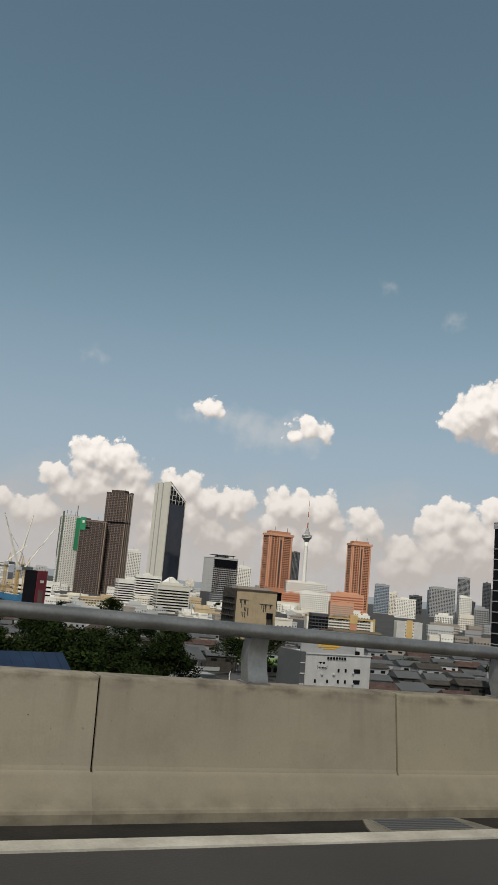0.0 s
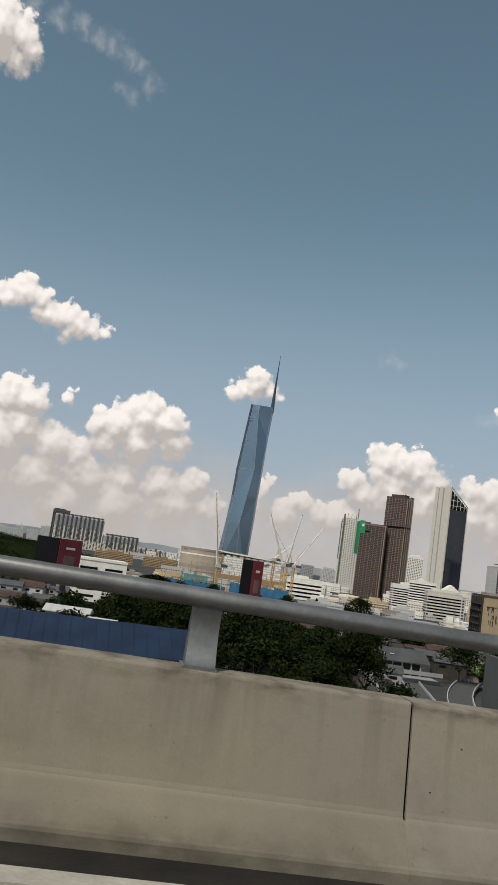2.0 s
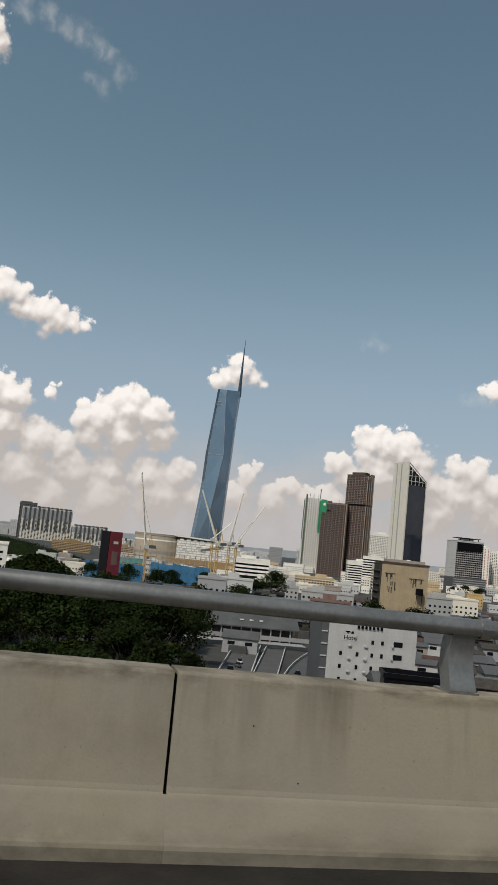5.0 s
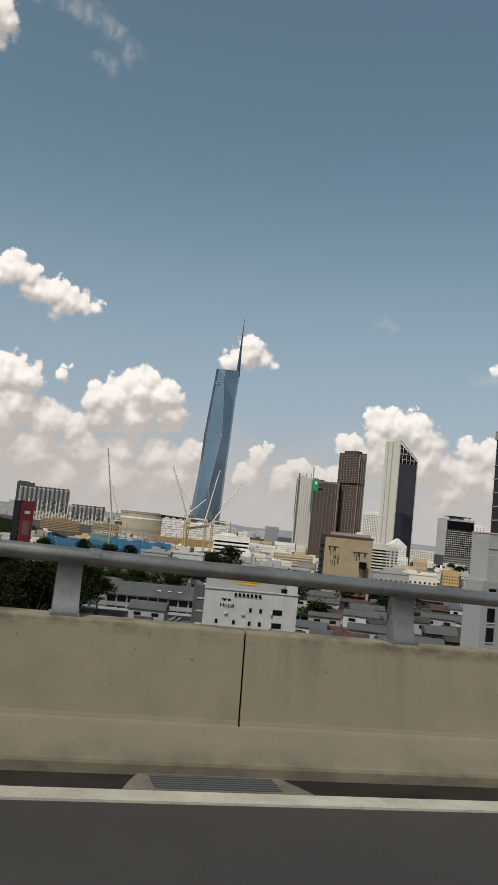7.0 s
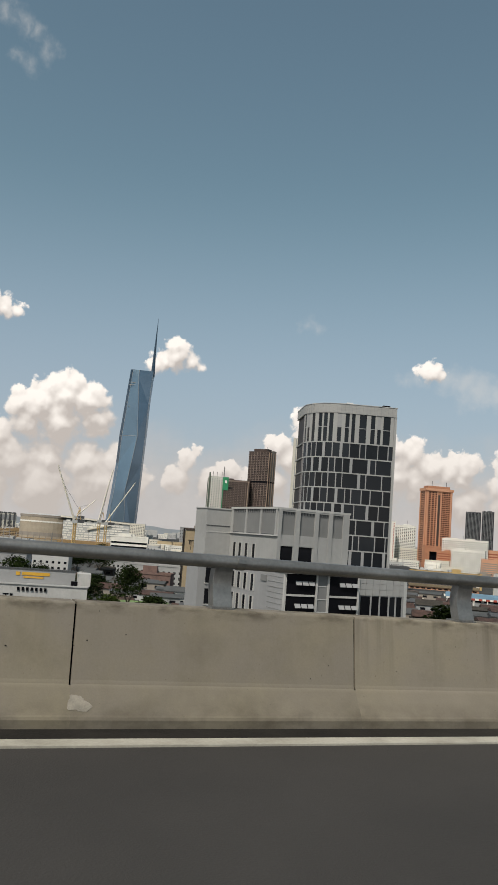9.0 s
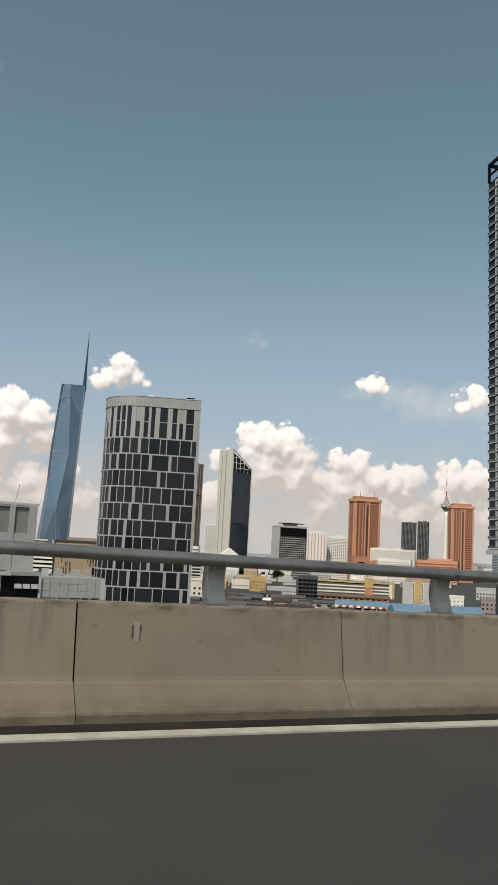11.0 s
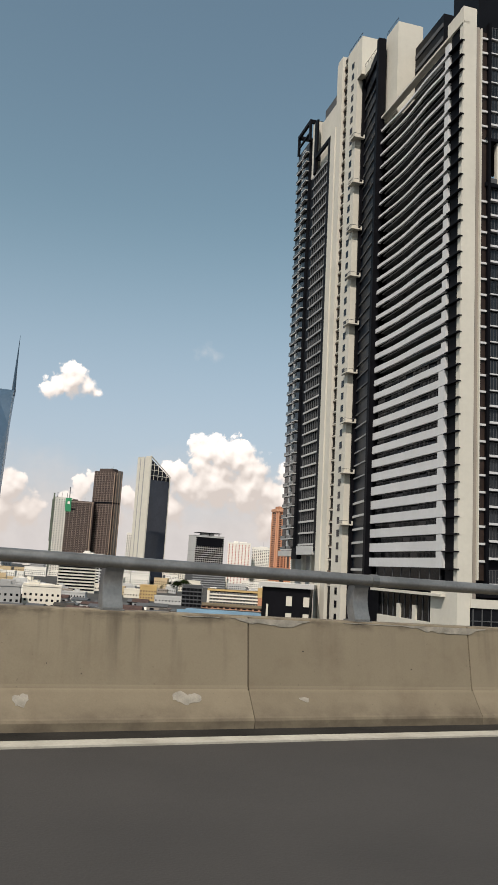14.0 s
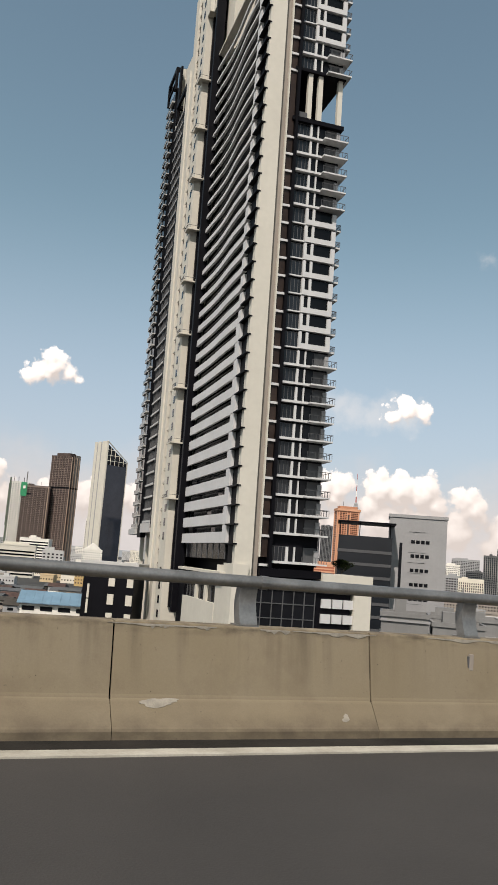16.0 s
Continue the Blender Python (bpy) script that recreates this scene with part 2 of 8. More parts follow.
# ---- materials ----
def mat(name, col, rough=0.8, metal=0.0, var=0.12, size=2.0, fine=0.05, bump=0.0, col2=None, spec=0.5, rand=0.0, streak=0.0):
    """A surface with stains at one scale, grain at another, and if wanted rain streaks, relief and a change from piece to piece."""
    m = bpy.data.materials.new(name)
    m.use_nodes = True
    nt = m.node_tree
    b = nt.nodes["Principled BSDF"]
    b.inputs["Roughness"].default_value, b.inputs["Metallic"].default_value = rough, metal
    b.inputs["Specular IOR Level"].default_value = spec
    N, L = nt.nodes.new, nt.links.new
    co = N("ShaderNodeTexCoord")
    n1 = N("ShaderNodeTexNoise")
    n1.inputs["Scale"].default_value, n1.inputs["Detail"].default_value, n1.inputs["Roughness"].default_value = 1 / size, 6, 0.62
    n2 = N("ShaderNodeTexNoise")
    n2.inputs["Scale"].default_value, n2.inputs["Detail"].default_value = 1 / fine, 3
    where = co.outputs["Object"]
    if rand:
        # each piece shows another stretch of the pattern
        pi = N("ShaderNodeObjectInfo")
        sc = N("ShaderNodeVectorMath")
        sc.operation = "MULTIPLY_ADD"
        L(pi.outputs["Random"], sc.inputs[0])
        sc.inputs[1].default_value = (37.0, 11.0, 0.0)
        L(where, sc.inputs[2])
        where = sc.outputs[0]
    L(where, n1.inputs["Vector"])
    L(where, n2.inputs["Vector"])
    r = N("ShaderNodeMapRange")
    r.inputs[1].default_value, r.inputs[2].default_value = 0.3, 0.7
    L(n1.outputs["Fac"], r.inputs[0])
    mix = N("ShaderNodeMix")
    mix.data_type = "RGBA"
    c2 = col2 or tuple(max(0.0, c * (1 - 2.2 * var)) for c in col)
    mix.inputs[6].default_value, mix.inputs[7].default_value = (*col, 1), (*c2, 1)
    last = r.outputs[0]
    if streak:
        mp = N("ShaderNodeMapping")
        mp.inputs["Scale"].default_value = (3.2 / size, 3.2 / size, 0.12 / size)
        L(where, mp.inputs[0])
        n3 = N("ShaderNodeTexNoise")
        n3.inputs["Scale"].default_value, n3.inputs["Detail"].default_value = 3, 4
        L(mp.outputs[0], n3.inputs["Vector"])
        ma = N("ShaderNodeMath")
        ma.operation = "MULTIPLY_ADD"
        L(n3.outputs["Fac"], ma.inputs[0])
        ma.inputs[1].default_value = streak
        L(last, ma.inputs[2])
        sb = N("ShaderNodeMath")
        sb.operation = "SUBTRACT"
        L(ma.outputs[0], sb.inputs[0])
        sb.inputs[1].default_value = streak * 0.5
        sb.use_clamp = True
        last = sb.outputs[0]
    L(last, mix.inputs[0])
    hsv = N("ShaderNodeHueSaturation")
    mr = N("ShaderNodeMapRange")
    mr.inputs[3].default_value, mr.inputs[4].default_value = 1 - var, 1 + var
    L(n2.outputs["Fac"], mr.inputs[0])
    val = mr.outputs[0]
    if rand:
        oi = N("ShaderNodeObjectInfo")
        m2 = N("ShaderNodeMapRange")
        m2.inputs[3].default_value, m2.inputs[4].default_value = 1 - rand, 1 + rand
        L(oi.outputs["Random"], m2.inputs[0])
        mm = N("ShaderNodeMath")
        mm.operation = "MULTIPLY"
        L(val, mm.inputs[0])
        L(m2.outputs[0], mm.inputs[1])
        val = mm.outputs[0]
    L(val, hsv.inputs["Value"])
    L(mix.outputs[2], hsv.inputs["Color"])
    L(hsv.outputs[0], b.inputs["Base Color"])
    if bump:
        bp = N("ShaderNodeBump")
        bp.inputs["Strength"].default_value, bp.inputs["Distance"].default_value = 0.6, bump
        L(n2.outputs["Fac"], bp.inputs["Height"])
        L(bp.outputs[0], b.inputs["Normal"])
    return m


ASPHALT = mat("asphalt", (0.037, 0.0325, 0.0285), 0.85, var=0.16, size=1.6, fine=0.012, bump=0.004)
GUTTER = mat("gutter asphalt", (0.026, 0.023, 0.019), 0.95, var=0.3, size=0.5, fine=0.02, bump=0.004, spec=0.2)
LINE = mat("road paint", (0.44, 0.415, 0.35), 0.75, var=0.2, size=0.35, fine=0.02, col2=(0.26, 0.24, 0.195))
CONCRETE = mat("barrier concrete", (0.235, 0.214, 0.172), 0.9, var=0.15, size=0.55, fine=0.02, bump=0.002, rand=0.06, streak=0.8)
CORE = mat("joint filler", (0.007, 0.0065, 0.006), 1.0, size=0.3, spec=0.0)
STEEL = mat("galvanised steel", (0.285, 0.28, 0.265), 0.38, 0.65, var=0.2, size=0.3, fine=0.02, col2=(0.15, 0.148, 0.142))
GROUND = mat("city ground", (0.05, 0.048, 0.043), 0.95, var=0.3, size=30, fine=2.0)
GLASS_DK = mat("dark window glass", (0.012, 0.013, 0.016), 0.16, var=0.3, size=9, fine=3.0, spec=0.16)
GLASS_BL = mat("blue curtain glass", (0.17, 0.25, 0.33), 0.2, 0.6, var=0.08, size=60, fine=6.0, spec=0.8, rand=0.07)
WHITE = mat("white render", (0.78, 0.75, 0.68), 0.85, var=0.09, size=8, fine=0.8, streak=0.7)
CREAM = mat("cream render", (0.70, 0.65, 0.55), 0.85, var=0.07, size=8, fine=0.8, streak=0.5)
GREY = mat("grey cladding", (0.30, 0.30, 0.30), 0.7, var=0.07, size=9, fine=0.8, streak=0.4)
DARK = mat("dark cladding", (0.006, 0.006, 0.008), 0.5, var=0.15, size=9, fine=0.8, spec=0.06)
BROWN = mat("brown facade", (0.080, 0.058, 0.050), 0.75, var=0.12, size=10, fine=1.0, spec=0.25)
ORANGE = mat("orange render", (0.50, 0.225, 0.125), 0.85, var=0.08, size=12, fine=1.0)
BEIGE = mat("stained tan render", (0.36, 0.28, 0.175), 0.9, var=0.12, size=5, fine=0.5, streak=0.9)
BLUEROOF = mat("blue metal roof", (0.012, 0.026, 0.058), 0.6, var=0.2, size=5, fine=0.3, spec=0.3)
LEAF = mat("foliage", (0.021, 0.034, 0.008), 0.85, var=0.4, size=3.0, fine=0.4, spec=0.06, rand=0.35)
LEAF_LT = mat("light foliage", (0.045, 0.068, 0.012), 0.85, var=0.4, size=2.0, fine=0.3, spec=0.06, rand=0.3)

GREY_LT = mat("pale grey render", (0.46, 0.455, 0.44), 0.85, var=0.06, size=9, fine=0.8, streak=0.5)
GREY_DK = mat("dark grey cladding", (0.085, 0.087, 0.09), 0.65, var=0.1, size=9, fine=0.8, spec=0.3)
SMEAR = mat("thin smeared white paint", (0.115, 0.112, 0.105), 0.8, var=0.3, size=0.1, fine=0.01)
GLASS_SLATE = mat("slate blue glass", (0.030, 0.036, 0.050), 0.12, var=0.2, size=30, fine=3.0, spec=0.45)
GLASS_NAVY = mat("navy glass", (0.016, 0.019, 0.023), 0.12, var=0.2, size=12, fine=3.0, spec=0.33, rand=0.5)
CREAM_DK = mat("dull cream", (0.30, 0.26, 0.22), 0.85, var=0.1, size=8, fine=0.8)
TAUPE = mat("taupe render", (0.28, 0.245, 0.21), 0.85, var=0.08, size=9, fine=0.8, streak=0.4)
ORANGE_LT = mat("light orange render", (0.58, 0.30, 0.18), 0.85, var=0.06, size=12, fine=1.0)
ORANGE_DK = mat("dark orange bands", (0.34, 0.10, 0.05), 0.8, var=0.1, size=9, fine=1.0)
YELLOW = mat("ochre yellow render", (0.50, 0.34, 0.14), 0.85, var=0.08, size=9, fine=1.0)
OCHRE = mat("ochre flats render", (0.33, 0.215, 0.10), 0.85, var=0.14, size=9, fine=1.0)
OCHRE_LT = mat("pale ochre", (0.52, 0.40, 0.24), 0.85, var=0.08, size=9, fine=1.0)
REDPAINT = mat("red paint", (0.40, 0.075, 0.05), 0.7, var=0.1, size=5, fine=0.6)
NETGREEN = mat("green safety net", (0.03, 0.26, 0.12), 0.9, var=0.12, size=4, fine=0.6)
NETDULL = mat("dull green scaffold", (0.13, 0.16, 0.12), 0.9, var=0.2, size=3, fine=0.6)
TEAL = mat("teal paint", (0.10, 0.30, 0.28), 0.8, var=0.1, size=5, fine=0.6)
PINK = mat("dusty pink render", (0.20, 0.125, 0.105), 0.85, var=0.2, size=5, fine=0.6)
CREAMWHITE = mat("warm white paint", (0.56, 0.53, 0.455), 0.8, var=0.05, size=9, fine=0.8, streak=0.5)
BANDWHITE = mat("clean white paint", (0.55, 0.55, 0.545), 0.75, var=0.05, size=9, fine=0.8, streak=0.4)
WHITE_OFF = mat("off white render", (0.345, 0.342, 0.33), 0.85, var=0.07, size=6, fine=0.6, streak=0.7)
BLACK = mat("black cladding", (0.006, 0.006, 0.008), 0.45, var=0.2, size=6, fine=0.6, spec=0.1)
BROWN_LT = mat("brown timber panel", (0.11, 0.075, 0.055), 0.6, var=0.2, size=3, fine=0.4)
GLASSRAIL = mat("balcony glass", (0.075, 0.09, 0.095), 0.15, var=0.1, size=4, fine=0.5, spec=0.4)
GRIME = mat("sooty grime", (0.055, 0.047, 0.038), 0.95, var=0.3, size=2, fine=0.3)
YELLOWSIGN = mat("yellow sign paint", (0.60, 0.33, 0.03), 0.6, var=0.08, size=2, fine=0.3)
ROOFGREY = mat("dull grey roof", (0.075, 0.078, 0.078), 0.75, var=0.2, size=6, fine=0.5)
DARKRED = mat("dark red poster", (0.20, 0.025, 0.035), 0.5, var=0.15, size=4, fine=0.5)
BLUESCREEN = mat("blue site sheet", (0.035, 0.16, 0.30), 0.7, var=0.2, size=4, fine=0.6)
BARK = mat("bark", (0.10, 0.075, 0.055), 0.9, var=0.2, size=1, fine=0.1)
GREENROOF = mat("pale green roof sheet", (0.15, 0.23, 0.085), 0.7, var=0.15, size=4, fine=0.4)
# aerial haze over the far hills is put into this colour
HILL = mat("haze-tinted hill", (0.34, 0.37, 0.40), 1.0, var=0.08, size=300, fine=40)
RUST = mat("rusty roof sheet", (0.085, 0.045, 0.034), 0.85, var=0.35, size=2, fine=0.3)
LANE = mat("street asphalt", (0.07, 0.068, 0.066), 0.9, var=0.12, size=5, fine=0.3)
RUBBER = mat("ribbed rubber", (0.014, 0.014, 0.015), 0.7, var=0.2, size=0.3, fine=0.02, spec=0.2)
LINE_DIRTY = mat("dirty pale border", (0.115, 0.103, 0.086), 0.95, var=0.3, size=0.25, fine=0.03, spec=0.2)
PLATE = mat("dull steel plate", (0.30, 0.33, 0.36), 0.38, 0.7, var=0.3, size=0.2, fine=0.03)
PLATE_LT = mat("bright steel skirt", (0.55, 0.60, 0.65), 0.5, 0.3, var=0.08, size=0.3, fine=0.03)
MORTAR = mat("pale mortar", (0.30, 0.272, 0.222), 0.9, var=0.22, size=0.12, fine=0.012)
SHADE = mat("grey and recess shade render", (0.20, 0.20, 0.195), 0.85, var=0.08, size=4, fine=0.5, streak=0.6)
BROWN_MID = mat("brown balcony front", (0.25, 0.19, 0.16), 0.8, var=0.14, size=6, fine=0.6)
GLASS_EDGE = mat("shaded edge and spire glass", (0.05, 0.085, 0.125), 0.25, 0.5, var=0.1, size=60, fine=6.0, spec=0.6)
NAVY_PANEL = mat("navy spandrel panel", (0.010, 0.014, 0.022), 0.4, var=0.3, size=6, fine=0.6, spec=0.12)
BRONZE = mat("bronze window slot", (0.045, 0.030, 0.024), 0.4, var=0.3, size=3, fine=0.4, spec=0.2)
TAN = mat("sunlit tan pier render", (0.38, 0.275, 0.20), 0.8, var=0.12, size=6, fine=0.6, streak=0.4)
WALLGREY = mat("dull white wall paint", (0.47, 0.46, 0.44), 0.85, var=0.1, size=6, fine=0.5, streak=0.8)
DRUM = mat("buff cladding", (0.40, 0.335, 0.25), 0.85, var=0.1, size=6, fine=0.6, streak=0.6)
APRON = mat("dirty apron concrete", (0.15, 0.135, 0.105), 0.95, var=0.25, size=0.2, fine=0.02)


def weathered(name, face, stain, drip):
    """Cast concrete: cloudy stains, drips from the top edge, a grimy foot toned down on its sunny slope, pinholes and
    grain.
    """
    m = bpy.data.materials.new(name)
    m.use_nodes = True
    nt = m.node_tree
    N, L = nt.nodes.new, nt.links.new
    b = nt.nodes["Principled BSDF"]
    b.inputs["Roughness"].default_value, b.inputs["Specular IOR Level"].default_value = 0.92, 0.25
    co, oi = N("ShaderNodeTexCoord"), N("ShaderNodeObjectInfo")
    at = N("ShaderNodeVectorMath")
    at.operation = "MULTIPLY_ADD"
    L(oi.outputs["Random"], at.inputs[0])
    at.inputs[1].default_value = (41.0, 7.0, 0.0)
    L(co.outputs["Object"], at.inputs[2])

    def tex(scale, detail, stretch=None, rough=0.6):
        n = N("ShaderNodeTexNoise")
        n.inputs["Scale"].default_value, n.inputs["Detail"].default_value, n.inputs["Roughness"].default_value = scale, detail, rough
        v = at.outputs[0]
        if stretch:
            mp = N("ShaderNodeMapping")
            mp.inputs["Scale"].default_value = stretch
            L(v, mp.inputs[0])
            v = mp.outputs[0]
        L(v, n.inputs["Vector"])
        return n.outputs["Fac"]

    def span(v, a, c, lo=0.0, hi=1.0):
        r = N("ShaderNodeMapRange")
        L(v, r.inputs[0])
        for k, q in enumerate((a, c, lo, hi)):
            r.inputs[k + 1].default_value = q
        return r.outputs[0]

    def times(a, c):
        r = N("ShaderNodeMath")
        r.operation = "MULTIPLY"
        L(a, r.inputs[0])
        L(c, r.inputs[1])
        return r.outputs[0]

    def over(fac, a, col):
        r = N("ShaderNodeMix")
        r.data_type = "RGBA"
        L(fac, r.inputs[0])
        if isinstance(a, tuple):
            r.inputs[6].default_value = (*a, 1)
        else:
            L(a, r.inputs[6])
        r.inputs[7].default_value = (*col, 1)
        return r.outputs[2]

    z = N("ShaderNodeSeparateXYZ")
    L(co.outputs["Object"], z.inputs[0])
    h = z.outputs[2]
    foot_dim = tuple(0.6 * c for c in stain)
    if isinstance(face, list):
        # castings of several batches along the road: (distance, colour)
        ramp, where = N("ShaderNodeValToRGB"), N("ShaderNodeSeparateXYZ")
        L(oi.outputs["Location"], where.inputs[0])
        L(span(where.outputs[0], 0, 320), ramp.inputs[0])
        for i, (x, col) in enumerate(face):
            e = ramp.color_ramp.elements[i] if i < 2 else ramp.color_ramp.elements.new(x / 320)
            e.position, e.color = x / 320, (*col, 1)
        base = ramp.outputs[0]
        pale = tuple(min(1, q * 1.14) for q in face[len(face) // 2][1])
    else:
        base, pale = face, tuple(min(1, c * 1.16) for c in face)
    c = over(span(tex(1.1, 5), 0.42, 0.72, 0.0, 0.8), base, pale)
    c = over(span(tex(2.6, 7, None, 0.68), 0.50, 0.78, 0, 0.75), c, stain)
    streaks = span(tex(7.0, 4, (1.0, 0.2, 0.07)), 0.50, 0.72)
    c = over(times(times(streaks, span(oi.outputs["Random"], 0, 1, 0.1, 1.0)), span(h, 0.26, 0.72, 0.05, 0.95)), c, drip)
    c = over(times(span(tex(5.0, 6, (1.0, 1.0, 2.2)), 0.44, 0.66), span(h, 0.655, 0.715, 0.0, 0.9)), c, drip)
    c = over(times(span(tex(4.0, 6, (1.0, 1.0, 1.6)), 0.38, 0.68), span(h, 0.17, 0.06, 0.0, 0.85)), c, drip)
    # dirt over the foot, also darkening its colour to offset sun on the slope
    c = over(times(span(tex(3.0, 5, (1.0, 1.0, 0.5)), 0.15, 0.65, 0.35, 1.0), span(h, 0.26, 0.22, 0.0, 0.42)), c, foot_dim)
    c = over(span(tex(38.0, 2), 0.70, 0.78, 0, 0.45), c, drip)
    hsv, grain = N("ShaderNodeHueSaturation"), tex(75.0, 3)
    L(c, hsv.inputs["Color"])
    L(times(span(grain, 0, 1, 0.91, 1.09), span(oi.outputs["Random"], 0, 1, 0.93, 1.07)), hsv.inputs["Value"])
    L(hsv.outputs[0], b.inputs["Base Color"])
    bp = N("ShaderNodeBump")
    bp.inputs["Strength"].default_value, bp.inputs["Distance"].default_value = 0.3, 0.002
    L(grain, bp.inputs["Height"])
    L(bp.outputs[0], b.inputs["Normal"])
    return m


BATCHES = [(0, (0.214, 0.188, 0.144)), (28, (0.217, 0.190, 0.140)), (44, (0.228, 0.206, 0.178)), (78, (0.222, 0.202, 0.172)), (104, (0.222, 0.192, 0.130)), (130, (0.220, 0.190, 0.132)), (152, (0.232, 0.210, 0.180)), (180, (0.206, 0.175, 0.128))]
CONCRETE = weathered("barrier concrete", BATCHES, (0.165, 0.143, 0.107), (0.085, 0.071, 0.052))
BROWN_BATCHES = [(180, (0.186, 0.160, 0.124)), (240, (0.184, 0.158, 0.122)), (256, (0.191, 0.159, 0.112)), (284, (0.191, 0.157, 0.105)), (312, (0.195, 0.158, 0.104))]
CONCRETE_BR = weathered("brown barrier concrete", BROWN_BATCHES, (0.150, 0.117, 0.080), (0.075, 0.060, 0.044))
OLIVEROOF = mat("olive brown roof sheet", (0.15, 0.11, 0.06), 0.75, var=0.2, size=6, fine=0.4)
PALEBLUE = mat("pale blue roof sheet", (0.15, 0.25, 0.33), 0.5, var=0.15, size=5, fine=0.4)

# ---- mesh helpers ----
class Mesh:
    """Collects vertices and faces of one part."""

    def __init__(self):
        self.v, self.f = [], []

    def box(self, x0, x1, y0, y1, z0, z1):
        n = len(self.v)
        self.v += [(x, y, z) for z in (z0, z1) for x, y in ((x0, y0), (x1, y0), (x1, y1), (x0, y1))]
        self.f += [tuple(n + i for i in q) for q in ((3, 2, 1, 0), (4, 5, 6, 7), (0, 1, 5, 4), (1, 2, 6, 5), (2, 3, 7, 6), (3, 0, 4, 7))]
        return self

    def prism(self, ring, z0, z1, top=None):
        """An upright prism over a ring of (x, y), anticlockwise; top: another ring for a taper."""
        n, k = len(self.v), len(ring)
        self.v += [(x, y, z0) for x, y in ring] + [(x, y, z1) for x, y in (top or ring)]
        self.f += [tuple(n + i for i in reversed(range(k))), tuple(n + k + i for i in range(k))]
        self.f += [(n + i, n + (i + 1) % k, n + k + (i + 1) % k, n + k + i) for i in range(k)]
        return self

    def along(self, section, x0, x1):
        """A bar along x with a section of (y, z), anticlockwise seen from +x."""
        n, k = len(self.v), len(section)
        self.v += [(x0, y, z) for y, z in section] + [(x1, y, z) for y, z in section]
        self.f += [tuple(n + i for i in reversed(range(k))), tuple(n + k + i for i in range(k))]
        self.f += [(n + i, n + (i + 1) % k, n + k + (i + 1) % k, n + k + i) for i in range(k)]
        return self

    def sweep(self, rings, closed=True):
        """A skin over rings of points, capped."""
        n, k = len(self.v), len(rings[0])
        for r in rings:
            self.v += [tuple(p) for p in r]
        for a in range(len(rings) - 1):
            for i in range(k):
                j = (i + 1) % k
                self.f.append((n + a * k + i, n + a * k + j, n + (a + 1) * k + j, n + (a + 1) * k + i))
        self.f += [tuple(n + i for i in reversed(range(k))), tuple(n + (len(rings) - 1) * k + i for i in range(k))]
        return self

    def rod(self, a, b, r, k=6):
        a, b = Vector(a), Vector(b)
        w = (b - a).normalized()
        u = w.cross(Vector((0, 0, 1)) if abs(w.z) < 0.9 else Vector((1, 0, 0))).normalized()
        v = w.cross(u)
        return self.sweep([[p + (u * math.cos(2 * math.pi * i / k) + v * math.sin(2 * math.pi * i / k)) * r for i in range(k)] for p in (a, b)])

    def mesh(self, name, material, smooth=False):
        me = bpy.data.meshes.new(name)
        me.from_pydata(self.v, [], self.f)
        me.materials.append(material)
        if smooth:
            me.polygons.foreach_set("use_smooth", [True] * len(me.polygons))
        me.update()
        return me


def part(name, m, material, parent=None, label="", smooth=False):
    ob = new(name, m.mesh(name, material, smooth) if isinstance(m, Mesh) else m)
    ob.parent = parent
    return tagged(ob, label) if label else ob


def thing(name, label, category, at=(0, 0, 0), turn=0.0, group="", kind=""):
    ob = new(name)
    ob.empty_display_size = 0.2
    ob.matrix_world = pose(*at, 0, 0, turn)
    return tagged(ob, label, category, group, kind)


# ---- viaduct: road line, deck, barrier ----
def road_y(x):
    u = (x - 150) / 100
    return 1.788 * u * u - 2.174 * u ** 3


def road_z(x):
    u = (x - 150) / 100
    return -1.555 * u + 0.294 * u * u


def road_turn(x):
    return math.atan2(road_y(x + 0.5) - road_y(x - 0.5), 1)


GZ = -36.0
X0, X1 = -40, 400


def strip(offsets, step=4.0, x0=X0, x1=X1, close=True):
    """A long body with the section offsets (y, z) that follows the road."""
    n = int((x1 - x0) / step)
    rings = []
    for i in range(n + 1):
        x = x0 + (x1 - x0) * i / n
        a, y, z = road_turn(x), road_y(x), road_z(x)
        rings.append([(x - math.sin(a) * oy, y + math.cos(a) * oy, z + oz) for oy, oz in offsets])
    return Mesh().sweep(rings)


tagged(part("road", strip([(-0.60, -0.5), (-0.60, 0.0), (-14.5, 0.0), (-14.5, -0.5)]), ASPHALT), "grey worn asphalt carriageway of the viaduct", "road", kind="structure")
tagged(part("road_gutter", strip([(0.0, -0.5), (0.0, 0.004), (-0.602, 0.004), (-0.602, -0.5)]), GUTTER), "dark dirty gutter strip along the barrier", "gutter", kind="structure")
tagged(part("edge_line", strip([(-0.47, 0.0), (-0.47, 0.012), (-0.62, 0.012), (-0.62, 0.0)]), LINE), "worn white edge line on the asphalt", "road marking", kind="structure")
tagged(part("ground", Mesh().box(-6000, 6000, -6000, 9000, GZ - 2, GZ), GROUND), "dark city ground of streets and yards", "ground", kind="structure")

